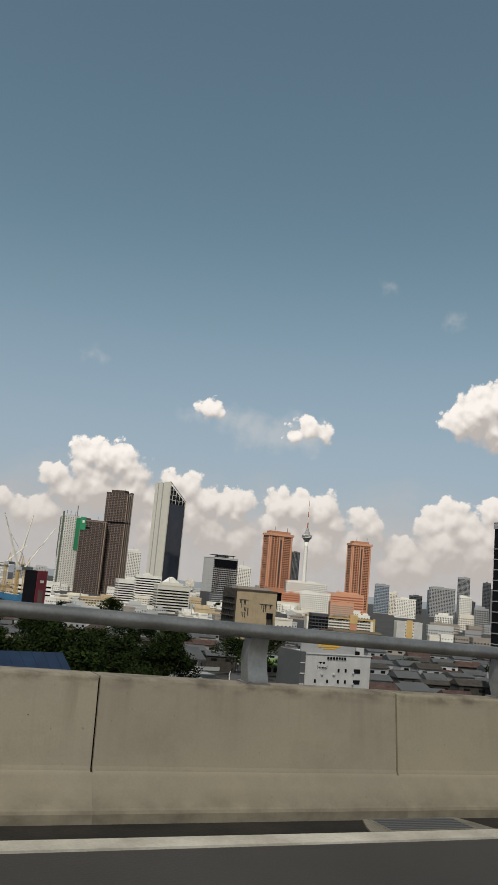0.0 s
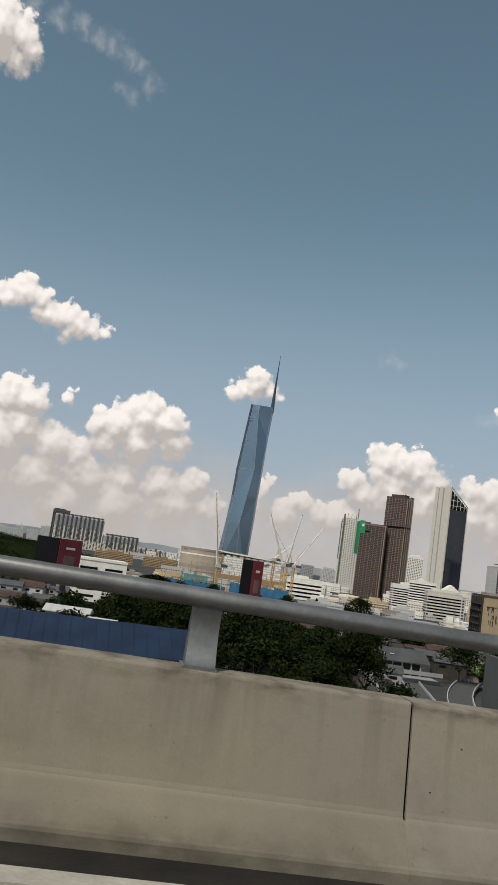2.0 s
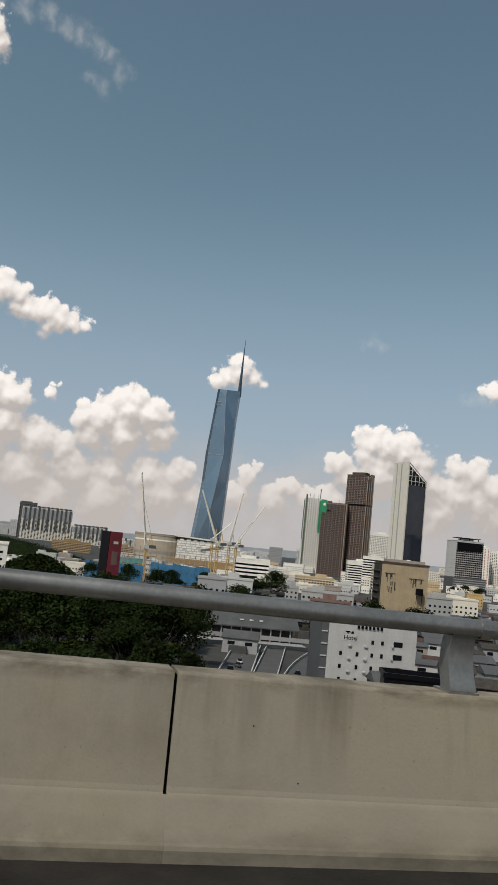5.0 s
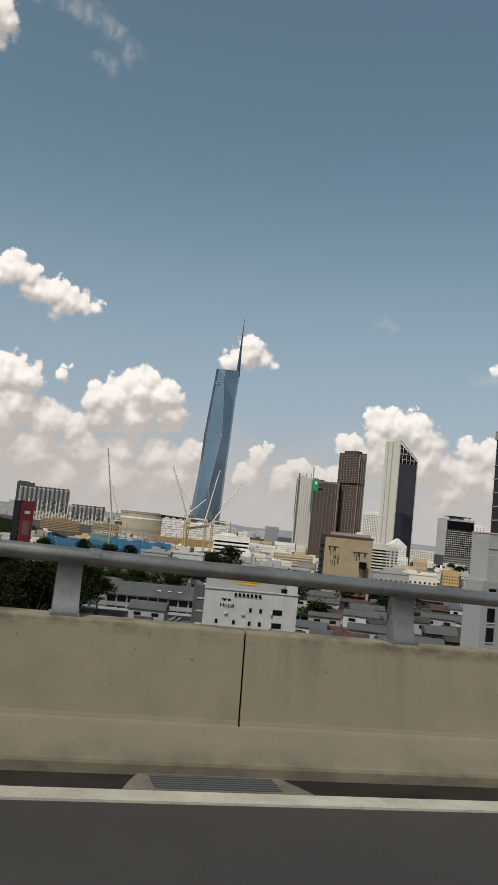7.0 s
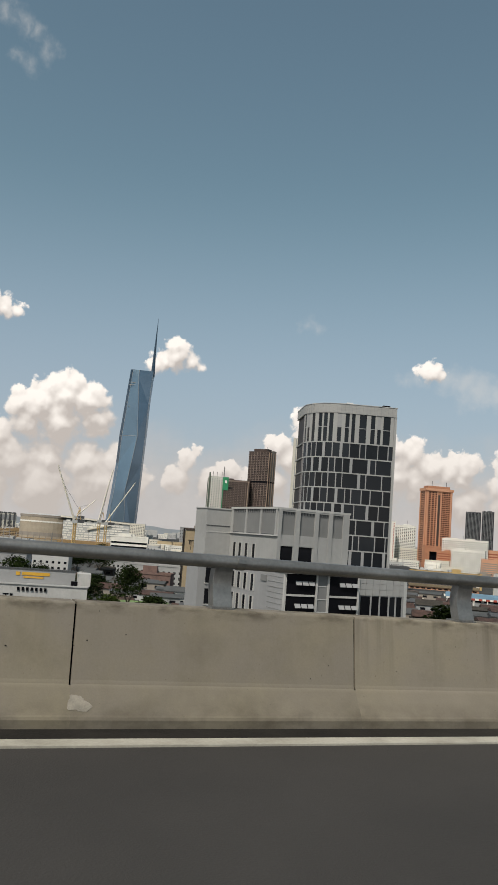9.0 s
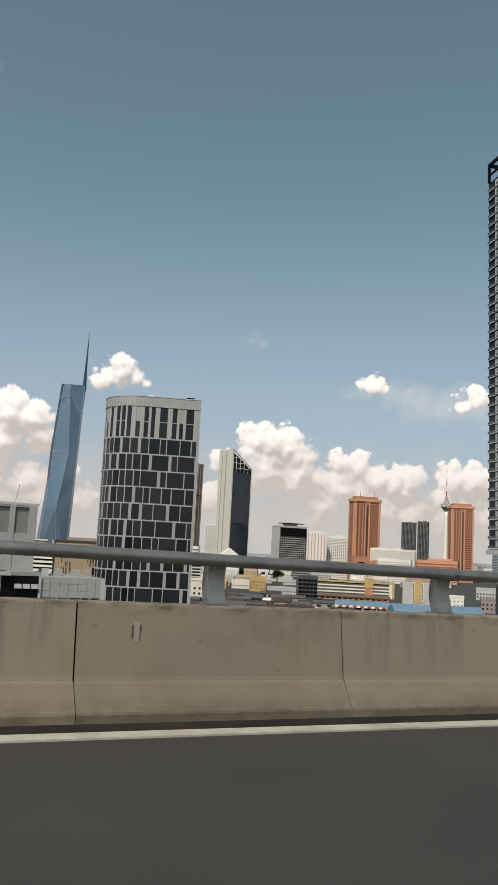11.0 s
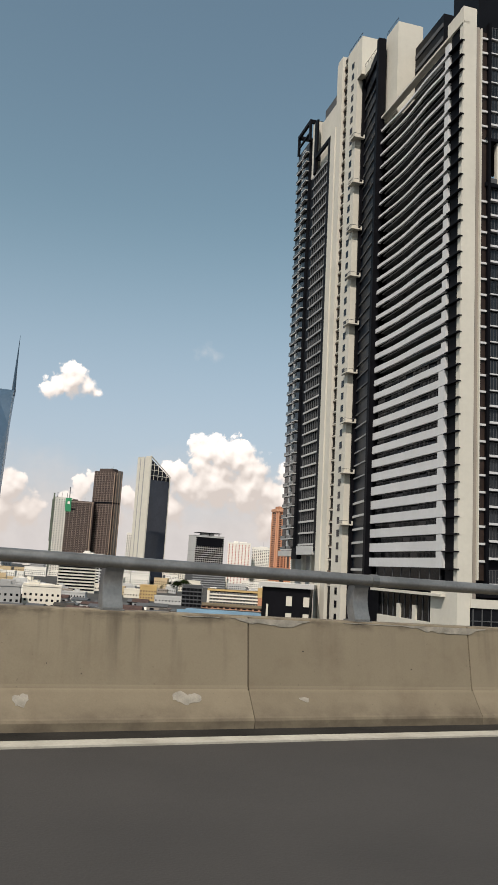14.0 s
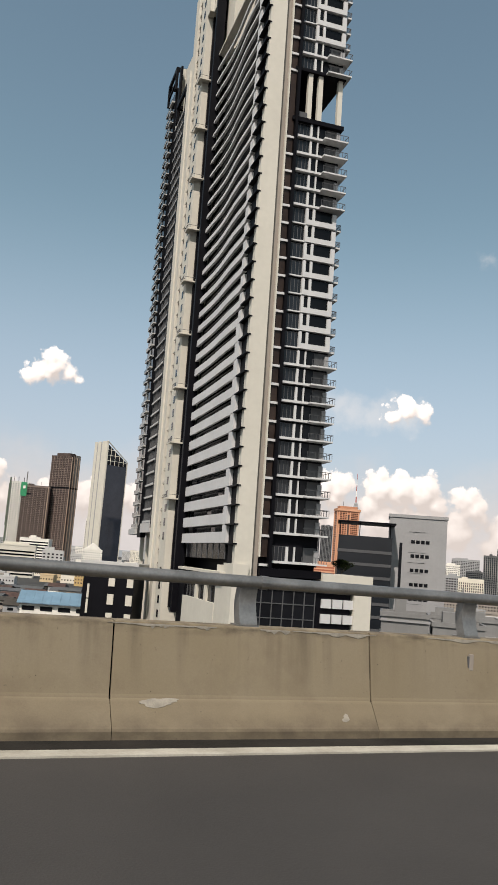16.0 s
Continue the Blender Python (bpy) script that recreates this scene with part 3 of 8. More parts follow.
barrier = thing("barrier", "weathered khaki concrete barrier of the viaduct with dark joints", "barrier", kind="structure")
part("core", strip([(0.18, -0.6), (0.18, 0.72), (0.016, 0.72), (-0.060, 0.25), (-0.190, 0.06), (-0.190, -0.6)]), CORE, barrier, "dark joint filler")
UPPER = [(0.19, 0.235), (0.20, 0.725), (0.19, 0.735), (0.014, 0.735), (0.004, 0.7315), (0.0, 0.722), (-0.067, 0.300), (-0.072, 0.268), (-0.079, 0.244), (-0.086, 0.235)]
FOOT = [(0.19, -0.05), (0.19, 0.235), (-0.086, 0.235), (-0.094, 0.224), (-0.196, 0.081), (-0.206, 0.071), (-0.213, 0.055), (-0.213, -0.05)]
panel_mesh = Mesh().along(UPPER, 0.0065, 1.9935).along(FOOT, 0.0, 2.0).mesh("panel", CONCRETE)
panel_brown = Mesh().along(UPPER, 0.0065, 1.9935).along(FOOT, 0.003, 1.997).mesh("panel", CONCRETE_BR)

# joint lines, each 2 m, with a shift where the castings were set anew
starts = [(-39.76, 0.0), (57.66, 0), (66.24, 0), (91.10, 0), (149.05, 0), (201.90, 0), (249.376, 0)]
joints = []
for i, (s0, _) in enumerate(starts):
    e = starts[i + 1][0] if i + 1 < len(starts) else 398
    x = s0
    while x < e - 1.0:
        joints.append(x)
        x += 2.0
joints.append(398)
rail_thing = thing("parapet_rail", "grey galvanised steel pipe rail on posts along the barrier", "railing", kind="structure")
ring = [(0.0915 + 0.045 * math.cos(i * math.pi / 6), 1.053 + 0.045 * math.sin(i * math.pi / 6)) for i in range(12)]
part("rail", strip(list(reversed(ring)), 2.0), STEEL, rail_thing, smooth=True)


def post_mesh():
    rings = []
    rows = [(0.735, 0.105, 0.080, 0.082), (0.745, 0.105, 0.080, 0.082), (0.746, 0.088, 0.070, 0.05)]
    # a leaning foot that bows out and comes back under the pipe
    rows += [(0.76 + 0.265 * i / 9, 0.088 + 0.042 * math.sin(i / 9 * 2.7), 0.070 - 0.005 * i / 9, 0.05 - 0.006 * i / 9) for i in range(10)]
    m = Mesh()
    for sx, sy in ((0, -1), (1, 0), (0, 1), (-1, 0)):
        # four faces with edges of their own, so that each curves smoothly
        n = len(m.v)
        for z, yc, w, d in rows:
            for e in (-1, 1):
                m.v.append((sx * w - sy * e * w, yc + sy * d + sx * e * d, z))
        m.f += [(n + 2 * i, n + 2 * i + 1, n + 2 * i + 3, n + 2 * i + 2) for i in range(len(rows) - 1) if i != 1]
    for i in (1, len(rows) - 1):
        z, yc, w, d = rows[i]
        n = len(m.v)
        m.v += [(-w, yc - d, z), (w, yc - d, z), (w, yc + d, z), (-w, yc + d, z)]
        m.f.append((n, n + 1, n + 2, n + 3))
    return m.mesh("post", STEEL, True)


def along_road(a, b):
    """The frame at a whose x axis runs down the road line to b."""
    p, q = Vector((a, road_y(a), road_z(a))), Vector((b, road_y(b), road_z(b)))
    ux = (q - p).normalized()
    uy = Vector((0, 0, 1)).cross(ux).normalized()
    uz = ux.cross(uy)
    return Matrix.Translation(p) @ Matrix((ux, uy, uz)).transposed().to_4x4()


post = post_mesh()
for a, b in zip(joints, joints[1:]):
    m = along_road(a, b)
    k = (Vector((b, road_y(b), road_z(b))) - Vector((a, road_y(a), road_z(a)))).length / 2.0
    ob = new("panel", panel_mesh if a < 188 else panel_brown)
    ob.parent = barrier
    ob.matrix_world = m @ Matrix.Diagonal((k, 1, 1, 1))
    # the posts keep their 2 m beat through the odd castings
    c = (a + b) / 2
    if 57 < a < 66:
        c = 59.24 + 2 * round((c - 59.24) / 2)
    if k > 0.85:
        po = new("post", post)
        po.parent = rail_thing
        po.matrix_world = along_road(c, c + 1)

# ---- buildings: shared builders ----
PLANT = random.Random(5)


def panes(faces, t, glass, floor, bay, win, sill, z0, h, style, each, name="window"):
    """Windows on faces of a plan: (width, 0) the face along x, (width, 1) the face along y. Few become parts, many one stuff part."""
    m, singles = Mesh(), {}
    nf = max(1, int((h - z0 - 1) / floor))
    for f in range(nf):
        z = z0 + f * floor + floor * (1 - sill) * 0.5
        for width, side, off in faces:
            nb = 1 if style == "bands" else max(1, round(width / bay))
            b = width / nb
            w = b * (0.97 if style == "bands" else win)
            for i in range(nb):
                c = (i + 0.5) * b
                if each:
                    key = (side, round(w, 2))
                    if key not in singles:
                        q = Mesh()
                        q.box(*((-w / 2, w / 2, -0.05, 0.2) if side == 0 else (-0.05, 0.2, -w / 2, w / 2)), 0, floor * sill)
                        singles[key] = q.mesh(name, glass)
                    ob = new(name, singles[key])
                    ob.parent = t
                    ob.location = (c, off, z) if side == 0 else (off, c, z)
                elif side == 0:
                    m.box(c - w / 2, c + w / 2, off - 0.12, off + 0.3, z, z + floor * sill)
                else:
                    m.box(off - 0.12, off + 0.3, c - w / 2, c + w / 2, z, z + floor * sill)
    if m.v:
        tagged(part("glazing", m, glass, t), kind="stuff")


def ledges(t, wu, wv, h, floor, material, out=0.35, thick=0.5, z0=1.0, name="floor_edges"):
    m = Mesh()
    for f in range(int((h - z0) / floor) + 1):
        z = z0 + f * floor
        m.box(-out, wu + out, -out, wv + out, z, z + thick)
    tagged(part(name, m, material, t), kind="stuff")


def fins(t, wu, wv, h, step, material, out=0.5, thick=0.5, z0=0.0):
    m = Mesh()
    for i in range(round(wu / step) + 1):
        c = i * wu / round(wu / step)
        m.box(c - thick / 2, c + thick / 2, -out, 0.1, z0, h)
    k = max(1, round(wv / step))
    for i in range(k + 1):
        c = i * wv / k
        m.box(-out, 0.1, c - thick / 2, c + thick / 2, z0, h)
    tagged(part("fins", m, material, t), kind="stuff")


def roof_plant(t, wu, wv, h, material):
    """Plant rooms, a tank and a mast on a roof."""
    n = 0
    for _ in range(PLANT.choice((1, 2, 2, 3))):
        a, b = PLANT.uniform(0.18, 0.4) * wu, PLANT.uniform(0.25, 0.5) * wv
        x, y = PLANT.uniform(0.05, 0.55) * wu, PLANT.uniform(0.1, 0.45) * wv
        n += 1
        part("plant_room", Mesh().box(x, x + a, y, y + b, h + 0.004 * n, h + PLANT.uniform(2.2, 4.8)), material, t)
    if PLANT.random() < 0.4:
        x, y = PLANT.uniform(0.3, 0.7) * wu, PLANT.uniform(0.2, 0.5) * wv
        part("mast", Mesh().rod((x, y, h + 2), (x, y, h + PLANT.uniform(7, 13)), 0.25, 5), STEEL, t)


def tower(name, label, x, y, turn, wu, wv, top, wall, glass, floor=3.4, bay=3.6, win=0.6, sill=0.55, base=None, category="building",
          style="grid", each=False, edges=None, fin=None, plant=True, group="", z0=1.5, left_blank=False, right_blank=False):
    """A building on a plan wu by wv, its near corner at x, y; windows on the two faces towards the viaduct."""
    base = GZ if base is None else base
    t = thing(name, label, category, (x, y, base), turn, group)
    h = top - base
    part("wall", Mesh().box(0, wu, 0, wv, 0, h), wall, t)
    faces = ([] if right_blank else [(wu, 0, 0.0)]) + ([] if left_blank else [(wv, 1, 0.0)])
    panes(faces, t, glass, floor, bay, win, sill, z0, h, style, each)
    if edges:
        ledges(t, wu, wv, h - 0.6, floor, edges)
    if fin:
        fins(t, wu, wv, h, bay, fin)
    m = Mesh().box(-0.3, wu + 0.3, -0.3, 0.2, h, h + 1.1).box(-0.3, 0.2, 0.2, wv + 0.3, h, h + 1.1).box(wu - 0.2, wu + 0.3, 0.2, wv + 0.3, h, h + 1.1).box(0.2, wu - 0.2, wv - 0.2, wv + 0.3, h, h + 1.1)
    part("parapet", m, wall, t)
    if plant:
        roof_plant(t, wu, wv, h, wall)
    return t


# ---- far landmarks ----
def glass_skyscraper():
    t = thing("glass_skyscraper", "very tall faceted blue glass skyscraper tapering to a slim spire", "skyscraper", (717, 2404, GZ), -13.8)
    # height, left edge, front ridge, how far the ridge stands out, right edge
    rows = ((0, -64, -1, 38, 30), (138, -50, -9.5, 40, 34.8), (220, -43.5, 1.8, 36, 37), (302, -41, 12.5, 30, 39.8), (402, -32.8, 6.6, 26, 42), (478, -26.5, 1.3, 20, 46), (506, -24.4, 2.0, 16, 48.4))
    levels = []
    for z, l, c, d, r in rows:
        w = r - l
        levels.append([(l, 0, z), (l + 0.10 * w, -d * 0.55, z), (c, -d, z), (r - 0.06 * w, -d * 0.35, z), (r, 4, z), (r - 0.2 * w, 46, z), (l + 0.2 * w, 46, z)])
    levels[-1] = [(x, y, z - 5 + 0.1 * abs(x - 12)) for x, y, z in levels[-1]]
    k = len(levels[0])
    for n, (lo, hi) in enumerate(zip(levels, levels[1:])):
        for i in range(k):
            j = (i + 1) % k
            m = Mesh()
            m.v, m.f = [tuple(p) for p in (lo[i], lo[j], hi[j], hi[i])], [(0, 1, 2), (0, 2, 3)] if (i + n) % 2 else [(0, 1, 3), (1, 2, 3)]
            # shade on the upper left edge facets is put into a darker glass
            part("glass_facet", m, GLASS_EDGE if i == 0 and n > 1 else GLASS_BL, t)
    m = Mesh()
    m.v, m.f = [tuple(p) for p in levels[-1]], [tuple(range(k))]
    part("roof", m, DARK, t)
    for i in (1, 2, 3):
        m = Mesh()
        for lo, hi in zip(levels, levels[1:]):
            m.rod(lo[i], hi[i], 0.55, 4)
        part("ridge_trim", m, GREY, t)
    part("waist_trim", Mesh().rod(levels[3][0], levels[3][1], 0.7, 4).rod(levels[3][1], levels[3][2], 0.7, 4), GREY, t)
    for z, q in ((455, 0.0), (462, 0.2), (390, 0.3)):
        part("plant_floor", Mesh().box(-26 + 8 * q, -2, -18, -17.2, z, z + 1.6), GREY, t)
    s = Mesh().sweep([[(44 + r * math.cos(a) + o, r * math.sin(a), z) for a in [i * math.pi / 4 for i in range(8)]] for z, r, o in ((488, 6, -2), (508, 5.6, -2), (560, 3.6, -1.6), (620, 1.8, -0.6), (669, 0.4, 0.4))])
    part("spire", s, GLASS_EDGE, t)


def communications_tower():
    t = thing("communications_tower", "slender white concrete communications tower with a round pod and red-white mast", "tower", (2631, 3062, GZ), 0)
    def tube(rows, k=16):
        return Mesh().sweep([[(r * math.cos(2 * math.pi * i / k), r * math.sin(2 * math.pi * i / k), z) for i in range(k)] for z, r in rows])
    part("shaft", tube([(0, 15), (40, 12), (120, 10), (250, 8.5), (275, 9.5)]), WHITE, t, smooth=True)
    part("pod", tube([(272, 9), (282, 14), (292, 22), (300, 24), (306, 24), (309, 20)]), GREY, t)
    for z, r in ((293, 24.5), (299, 26.5), (305, 26)):
        part("gallery", tube([(z, r), (z + 2.2, r)]), WHITE, t)
    part("crown", tube([(309, 14), (320, 12), (324, 9), (334, 8), (340, 5)]), GREY, t)
    for k, z in enumerate(range(340, 475, 27)):
        part("mast_section", tube([(z, 3.2 - 0.5 * k), (z + 27, 2.7 - 0.5 * k)], 6), WHITE if k % 2 else REDPAINT, t)


def slanted_tower():
    wu, wv, hi, lo = 42.0, 40.5, 213.5, 181
    t = thing("slanted_office_tower", "white and dark glass office tower with a slanted open crown", "office tower", (765, 1281.2, GZ), 11.2)
    part("core", Mesh().box(0.5, wu - 0.5, 0.5, wv - 0.5, 0, lo - 4), DARK, t)
    part("glass_face", Mesh().box(2.2, wu - 1.5, -0.15, 0.5, 6, lo - 8), GLASS_SLATE, t)
    m = Mesh()
    n = len(m.v)
    m.v += [(0, -0.4, 0), (2.2, -0.4, 0), (2.2, -0.4, hi - 2), (0, -0.4, hi), (0, 1.2, 0), (2.2, 1.2, 0), (2.2, 1.2, hi - 2), (0, 1.2, hi)]
    m.f += [(0, 1, 2, 3), (7, 6, 5, 4), (0, 3, 7, 4), (1, 5, 6, 2), (3, 2, 6, 7)]
    part("corner_fin", m, CREAMWHITE, t)
    part("edge_fin", Mesh().box(wu - 1.5, wu, -0.4, 1.2, 0, lo), CREAMWHITE, t)
    side = Mesh().box(-0.3, 0.4, 1.2, wv * 0.42, 0, hi - 1)
    part("white_slab", side, CREAMWHITE, t)
    part("white_slab", Mesh().box(-0.3, 0.4, wv * 0.50, wv * 0.74, 0, hi - 1), CREAMWHITE, t)
    part("white_slab", Mesh().box(-0.3, 0.4, wv * 0.80, wv, 0, hi - 1), CREAMWHITE, t)
    part("window_strip", Mesh().box(-0.1, 0.4, wv * 0.42, wv * 0.50, 0, hi - 3).box(-0.1, 0.4, wv * 0.74, wv * 0.80, 0, hi - 3), GREY, t)
    m = Mesh()
    m.v = [(x, y, z) for y in (1.4, 1.9) for x, z in ((0.6, lo - 8), (wu - 0.6, lo - 8), (wu - 0.6, lo - 1), (0.6, hi - 5))]
    m.f = [(0, 1, 2, 3), (7, 6, 5, 4), (0, 4, 5, 1), (1, 5, 6, 2), (2, 6, 7, 3), (3, 7, 4, 0)]
    part("crown_screen", m, GLASS_NAVY, t)
    part("crown_beam", Mesh().rod((0, 0, hi - 0.8), (wu, 0, lo), 0.9, 4), CREAMWHITE, t)
    for i in range(1, 5):
        x = wu * i / 5
        part("crown_post", Mesh().rod((x, 0, lo - 8), (x, 0, hi - (hi - lo) * i / 5 - 1), 0.45, 4), CREAMWHITE, t)
    part("crown_back", Mesh().box(0.5, wu, 9, 9.4, lo - 8, lo), DARK, t)
    for z in (lo - 1, lo + 8, lo + 17):
        part("crown_bar", Mesh().rod((0, 0, z), (wu * (hi - z) / (hi - lo), 0, z), 0.4, 4), CREAMWHITE, t)


def brown_towers():
    for x, y, turn, wu, wv, top in ((744.7, 1400.4, 34, 23.5, 44.7, 156.2), (672.2, 1433.5, -23.1, 47.8, 26, 98.7)):
        t = tower("apartment_tower", "dark brown high-rise apartment tower with close rows of balconies", x, y, turn, wu, wv, top, BROWN, GLASS_DK, 3.1, 4.2, 0.55, 0.5, edges=None, category="apartment tower", group="brown towers")
        h = top - GZ
        m = Mesh()
        for f in range(int(h / 3.1)):
            z = 2 + f * 3.1
            for width, side in ((wu, 0), (wv, 1)):
                nb = round(width / 4.2)
                for i in range(nb):
                    c = (i + 0.5) * width / nb
                    if side == 0:
                        m.box(c - 1.1, c + 1.1, -0.5, 0, z, z + 0.9)
                    else:
                        m.box(-0.5, 0, c - 1.1, c + 1.1, z, z + 0.9)
        tagged(part("balcony_cladding", m, BROWN_MID, t), kind="stuff")
        for i in range(1, round(wu / 6.5)):
            part("pale_pier", Mesh().box(i * wu / round(wu / 6.5) - 0.3, i * wu / round(wu / 6.5) + 0.3, -0.8, 0, 0, h), BROWN_MID, t)
        for i in range(1, round(wv / 6.5)):
            part("pale_pier", Mesh().box(-0.8, 0, i * wv / round(wv / 6.5) - 0.3, i * wv / round(wv / 6.5) + 0.3, 0, h), BROWN_MID, t)
        if wu >= 30:
            part("safety_net", Mesh().box(-2.0, 8.5, -1.6, -1.0, h - 19, h + 5), NETGREEN, t)
            part("net_panel", Mesh().box(2.0, 6.0, -1.9, -1.6, h - 6, h - 1), WHITE, t)
            # the shoulder: the far bays stop some floors lower
            part("roof_band", Mesh().box(-0.9, wu + 0.2, -0.9, wv + 0.2, h - 2.0, h), BROWN_MID, t)
            part("louvre_floor", Mesh().box(-0.9, wu * 0.35, -0.9, wv + 0.2, h - 16, h - 13), DARK, t)
        # sunlight on this face is put into tan piers and a taupe edge
        for q in ((0.0, 0.30, 0.62, 0.9) if wu < 30 else (0.93,)):
            part("sunlit_pier", Mesh().box(wu * q, wu * q + 1.3, -1.3, 0, 0, h - 1), TAN, t)
        if wu < 30:
            part("service_floor", Mesh().box(-0.9, wu + 0.2, -0.9, wv + 0.2, h * 0.70, h * 0.70 + 3.0), DARK, t)
            part("sunlit_edge", Mesh().box(wu * 0.45, wu + 0.4, -0.7, 0.2, 0, h + 3), TAUPE, t)
            part("tank_room", Mesh().box(4, wu - 3, 8, wv - 8, h, h + 6), BROWN, t)


def shell_tower():
    t = tower("unfinished_tower", "white high-rise under construction hung with green safety netting", 672, 1506.3, -2.1, 33.4, 23.1, 108, WHITE, GREY_DK, 3.2, 4.6, 0.42, 0.42, category="apartment tower", plant=False)
    h = 108 - GZ
    part("safety_net", Mesh().box(23, 33.9, -0.9, -0.5, h - 66, h - 2), NETGREEN, t)
    part("safety_net", Mesh().box(-0.9, -0.5, 19.5, 23, h - 80, h - 2), NETDULL, t)
    part("hoist", Mesh().box(-3.2, -1.0, 3, 6, 0, h + 8), NETDULL, t)
    for x in (4, 12, 22):
        part("starter_bars", Mesh().rod((x, 4, h), (x, 4, h + 10), 0.4, 4), DARK, t)
    part("crane_mast", Mesh().rod((28, 10, h), (28, 10, h + 22), 0.9, 4), STEEL, t)


def office_block():
    t = tower("office_block", "grey office block with a blank side wall and dark glazed front", 824, 1206.3, -7.3, 48, 40, 47.5, GREY_LT, DARK, 3.5, 3.4, 0.86, 0.74, left_blank=True, category="office block", plant=False)
    h = 47.5 - GZ
    part("glass_front", Mesh().box(2, 46, -0.5, 0, h - 16, h - 2), DARK, t)
    ledges(t, 48, 40, h - 18, 7.0, GREY, 0.12, 0.3, 24)
    part("roof_frame", Mesh().box(6, 44, 4, 30, h + 5, h + 6).box(8, 9, 5, 6, h, h + 5).box(40, 41, 5, 6, h, h + 5).box(24, 25, 5, 6, h, h + 5), DARK, t)
    part("plant_room", Mesh().box(14, 34, 10, 26, h, h + 4.5), GREY, t)
    part("podium", Mesh().box(-2, 52, -8, 38, 0, 24), GREY_DK, t)
    m = Mesh()
    for f in range(6):
        m.box(-2.3, 52.3, -8.3, 0, 2 + f * 3.6, 3.4 + f * 3.6)
    tagged(part("podium_bands", m, GREY, t), kind="stuff")


def orange_tower(x, y, turn, wu, wv, top):
    t = thing("orange_tower", "orange high-rise tower with ribbed front and dark recessed balconies", "tower", (x, y, GZ), turn, "twin orange towers")
    h = top - GZ
    part("wall", Mesh().box(0, wu, 0, wv, 0, h), ORANGE, t)
    m = Mesh()
    for f in range(int(h / 3.6) - 4):
        z = 10 + f * 3.6
        m.box(wu * 0.585, wu * 0.915, -0.15, 0.3, z, z + 1.7)
        for i in (0, 1, 2):
            c = wu * (0.10 + i * 0.125)
            m.box(c, c + wu * 0.075, -0.15, 0.3, z, z + 2.0)
        for i in range(5):
            c = wv * (0.1 + i * 0.18)
            m.box(-0.15, 0.3, c, c + wv * 0.1, z, z + 2.0)
    tagged(part("recess_glazing", m, GLASS_DK, t), kind="stuff")
    for i in (0.65, 0.745, 0.84):
        part("balcony_pier", Mesh().box(wu * i, wu * i + 0.7, -0.5, 0, 0, h - 6), ORANGE, t)
    for i in (0.03, 0.40, 0.55, 0.93):
        part("rib", Mesh().box(wu * i, wu * i + 2.2, -1.6, 0, 0, h - 6), ORANGE_LT, t)
    for i in (0.02, 0.9):
        part("rib", Mesh().box(-1.6, 0, wv * i, wv * i + 2.2, 0, h - 6), ORANGE_LT, t)
    part("dark_slot", Mesh().box(wu * 0.455, wu * 0.535, -0.4, 0, 8, h - 12), BROWN, t)
    part("crown", Mesh().box(-2, wu + 2, -2, wv + 2, h - 5, h), ORANGE_LT, t)
    part("crown_step", Mesh().box(4, wu - 4, 4, wv - 4, h, h + 5), ORANGE, t)
    for u in (0.25, 0.8):
        part("mast", Mesh().rod((wu * u, 6, h), (wu * u, 6, h + 14), 0.5, 5), STEEL, t)
    return t


glass_skyscraper()
communications_tower()
slanted_tower()
brown_towers()
shell_tower()
office_block()
t = orange_tower(1056.5, 1349.3, -11.3, 53.3, 28.9, 116)
part("portal", Mesh().box(-3, 6, -14, -2, 0, 42).box(33, 43, -14, -2, 0, 42).box(6, 33, -14, -2, 31, 42), ORANGE, t)
part("portal_recess", Mesh().box(6, 33, -9, -2, 0, 31), DARK, t)
part("portal_step", Mesh().box(30, 46, -20, -14, 0, 28), ORANGE_LT, t)
orange_tower(1282.8, 1339.6, -23.9, 44, 32, 118)
tower("podium_block", "orange shopping podium with stepped front and dark bands", 1099, 1237.5, -42.6, 90, 50, 4, ORANGE_LT, ORANGE_DK, 5, 6, 0.8, 0.5, style="bands", category="mall")
tower("podium_block", "orange podium wing with banded front", 1014.4, 1244, -39.3, 36, 30, -3, ORANGE, ORANGE_DK, 4.2, 6, 0.8, 0.45, style="bands", category="mall")
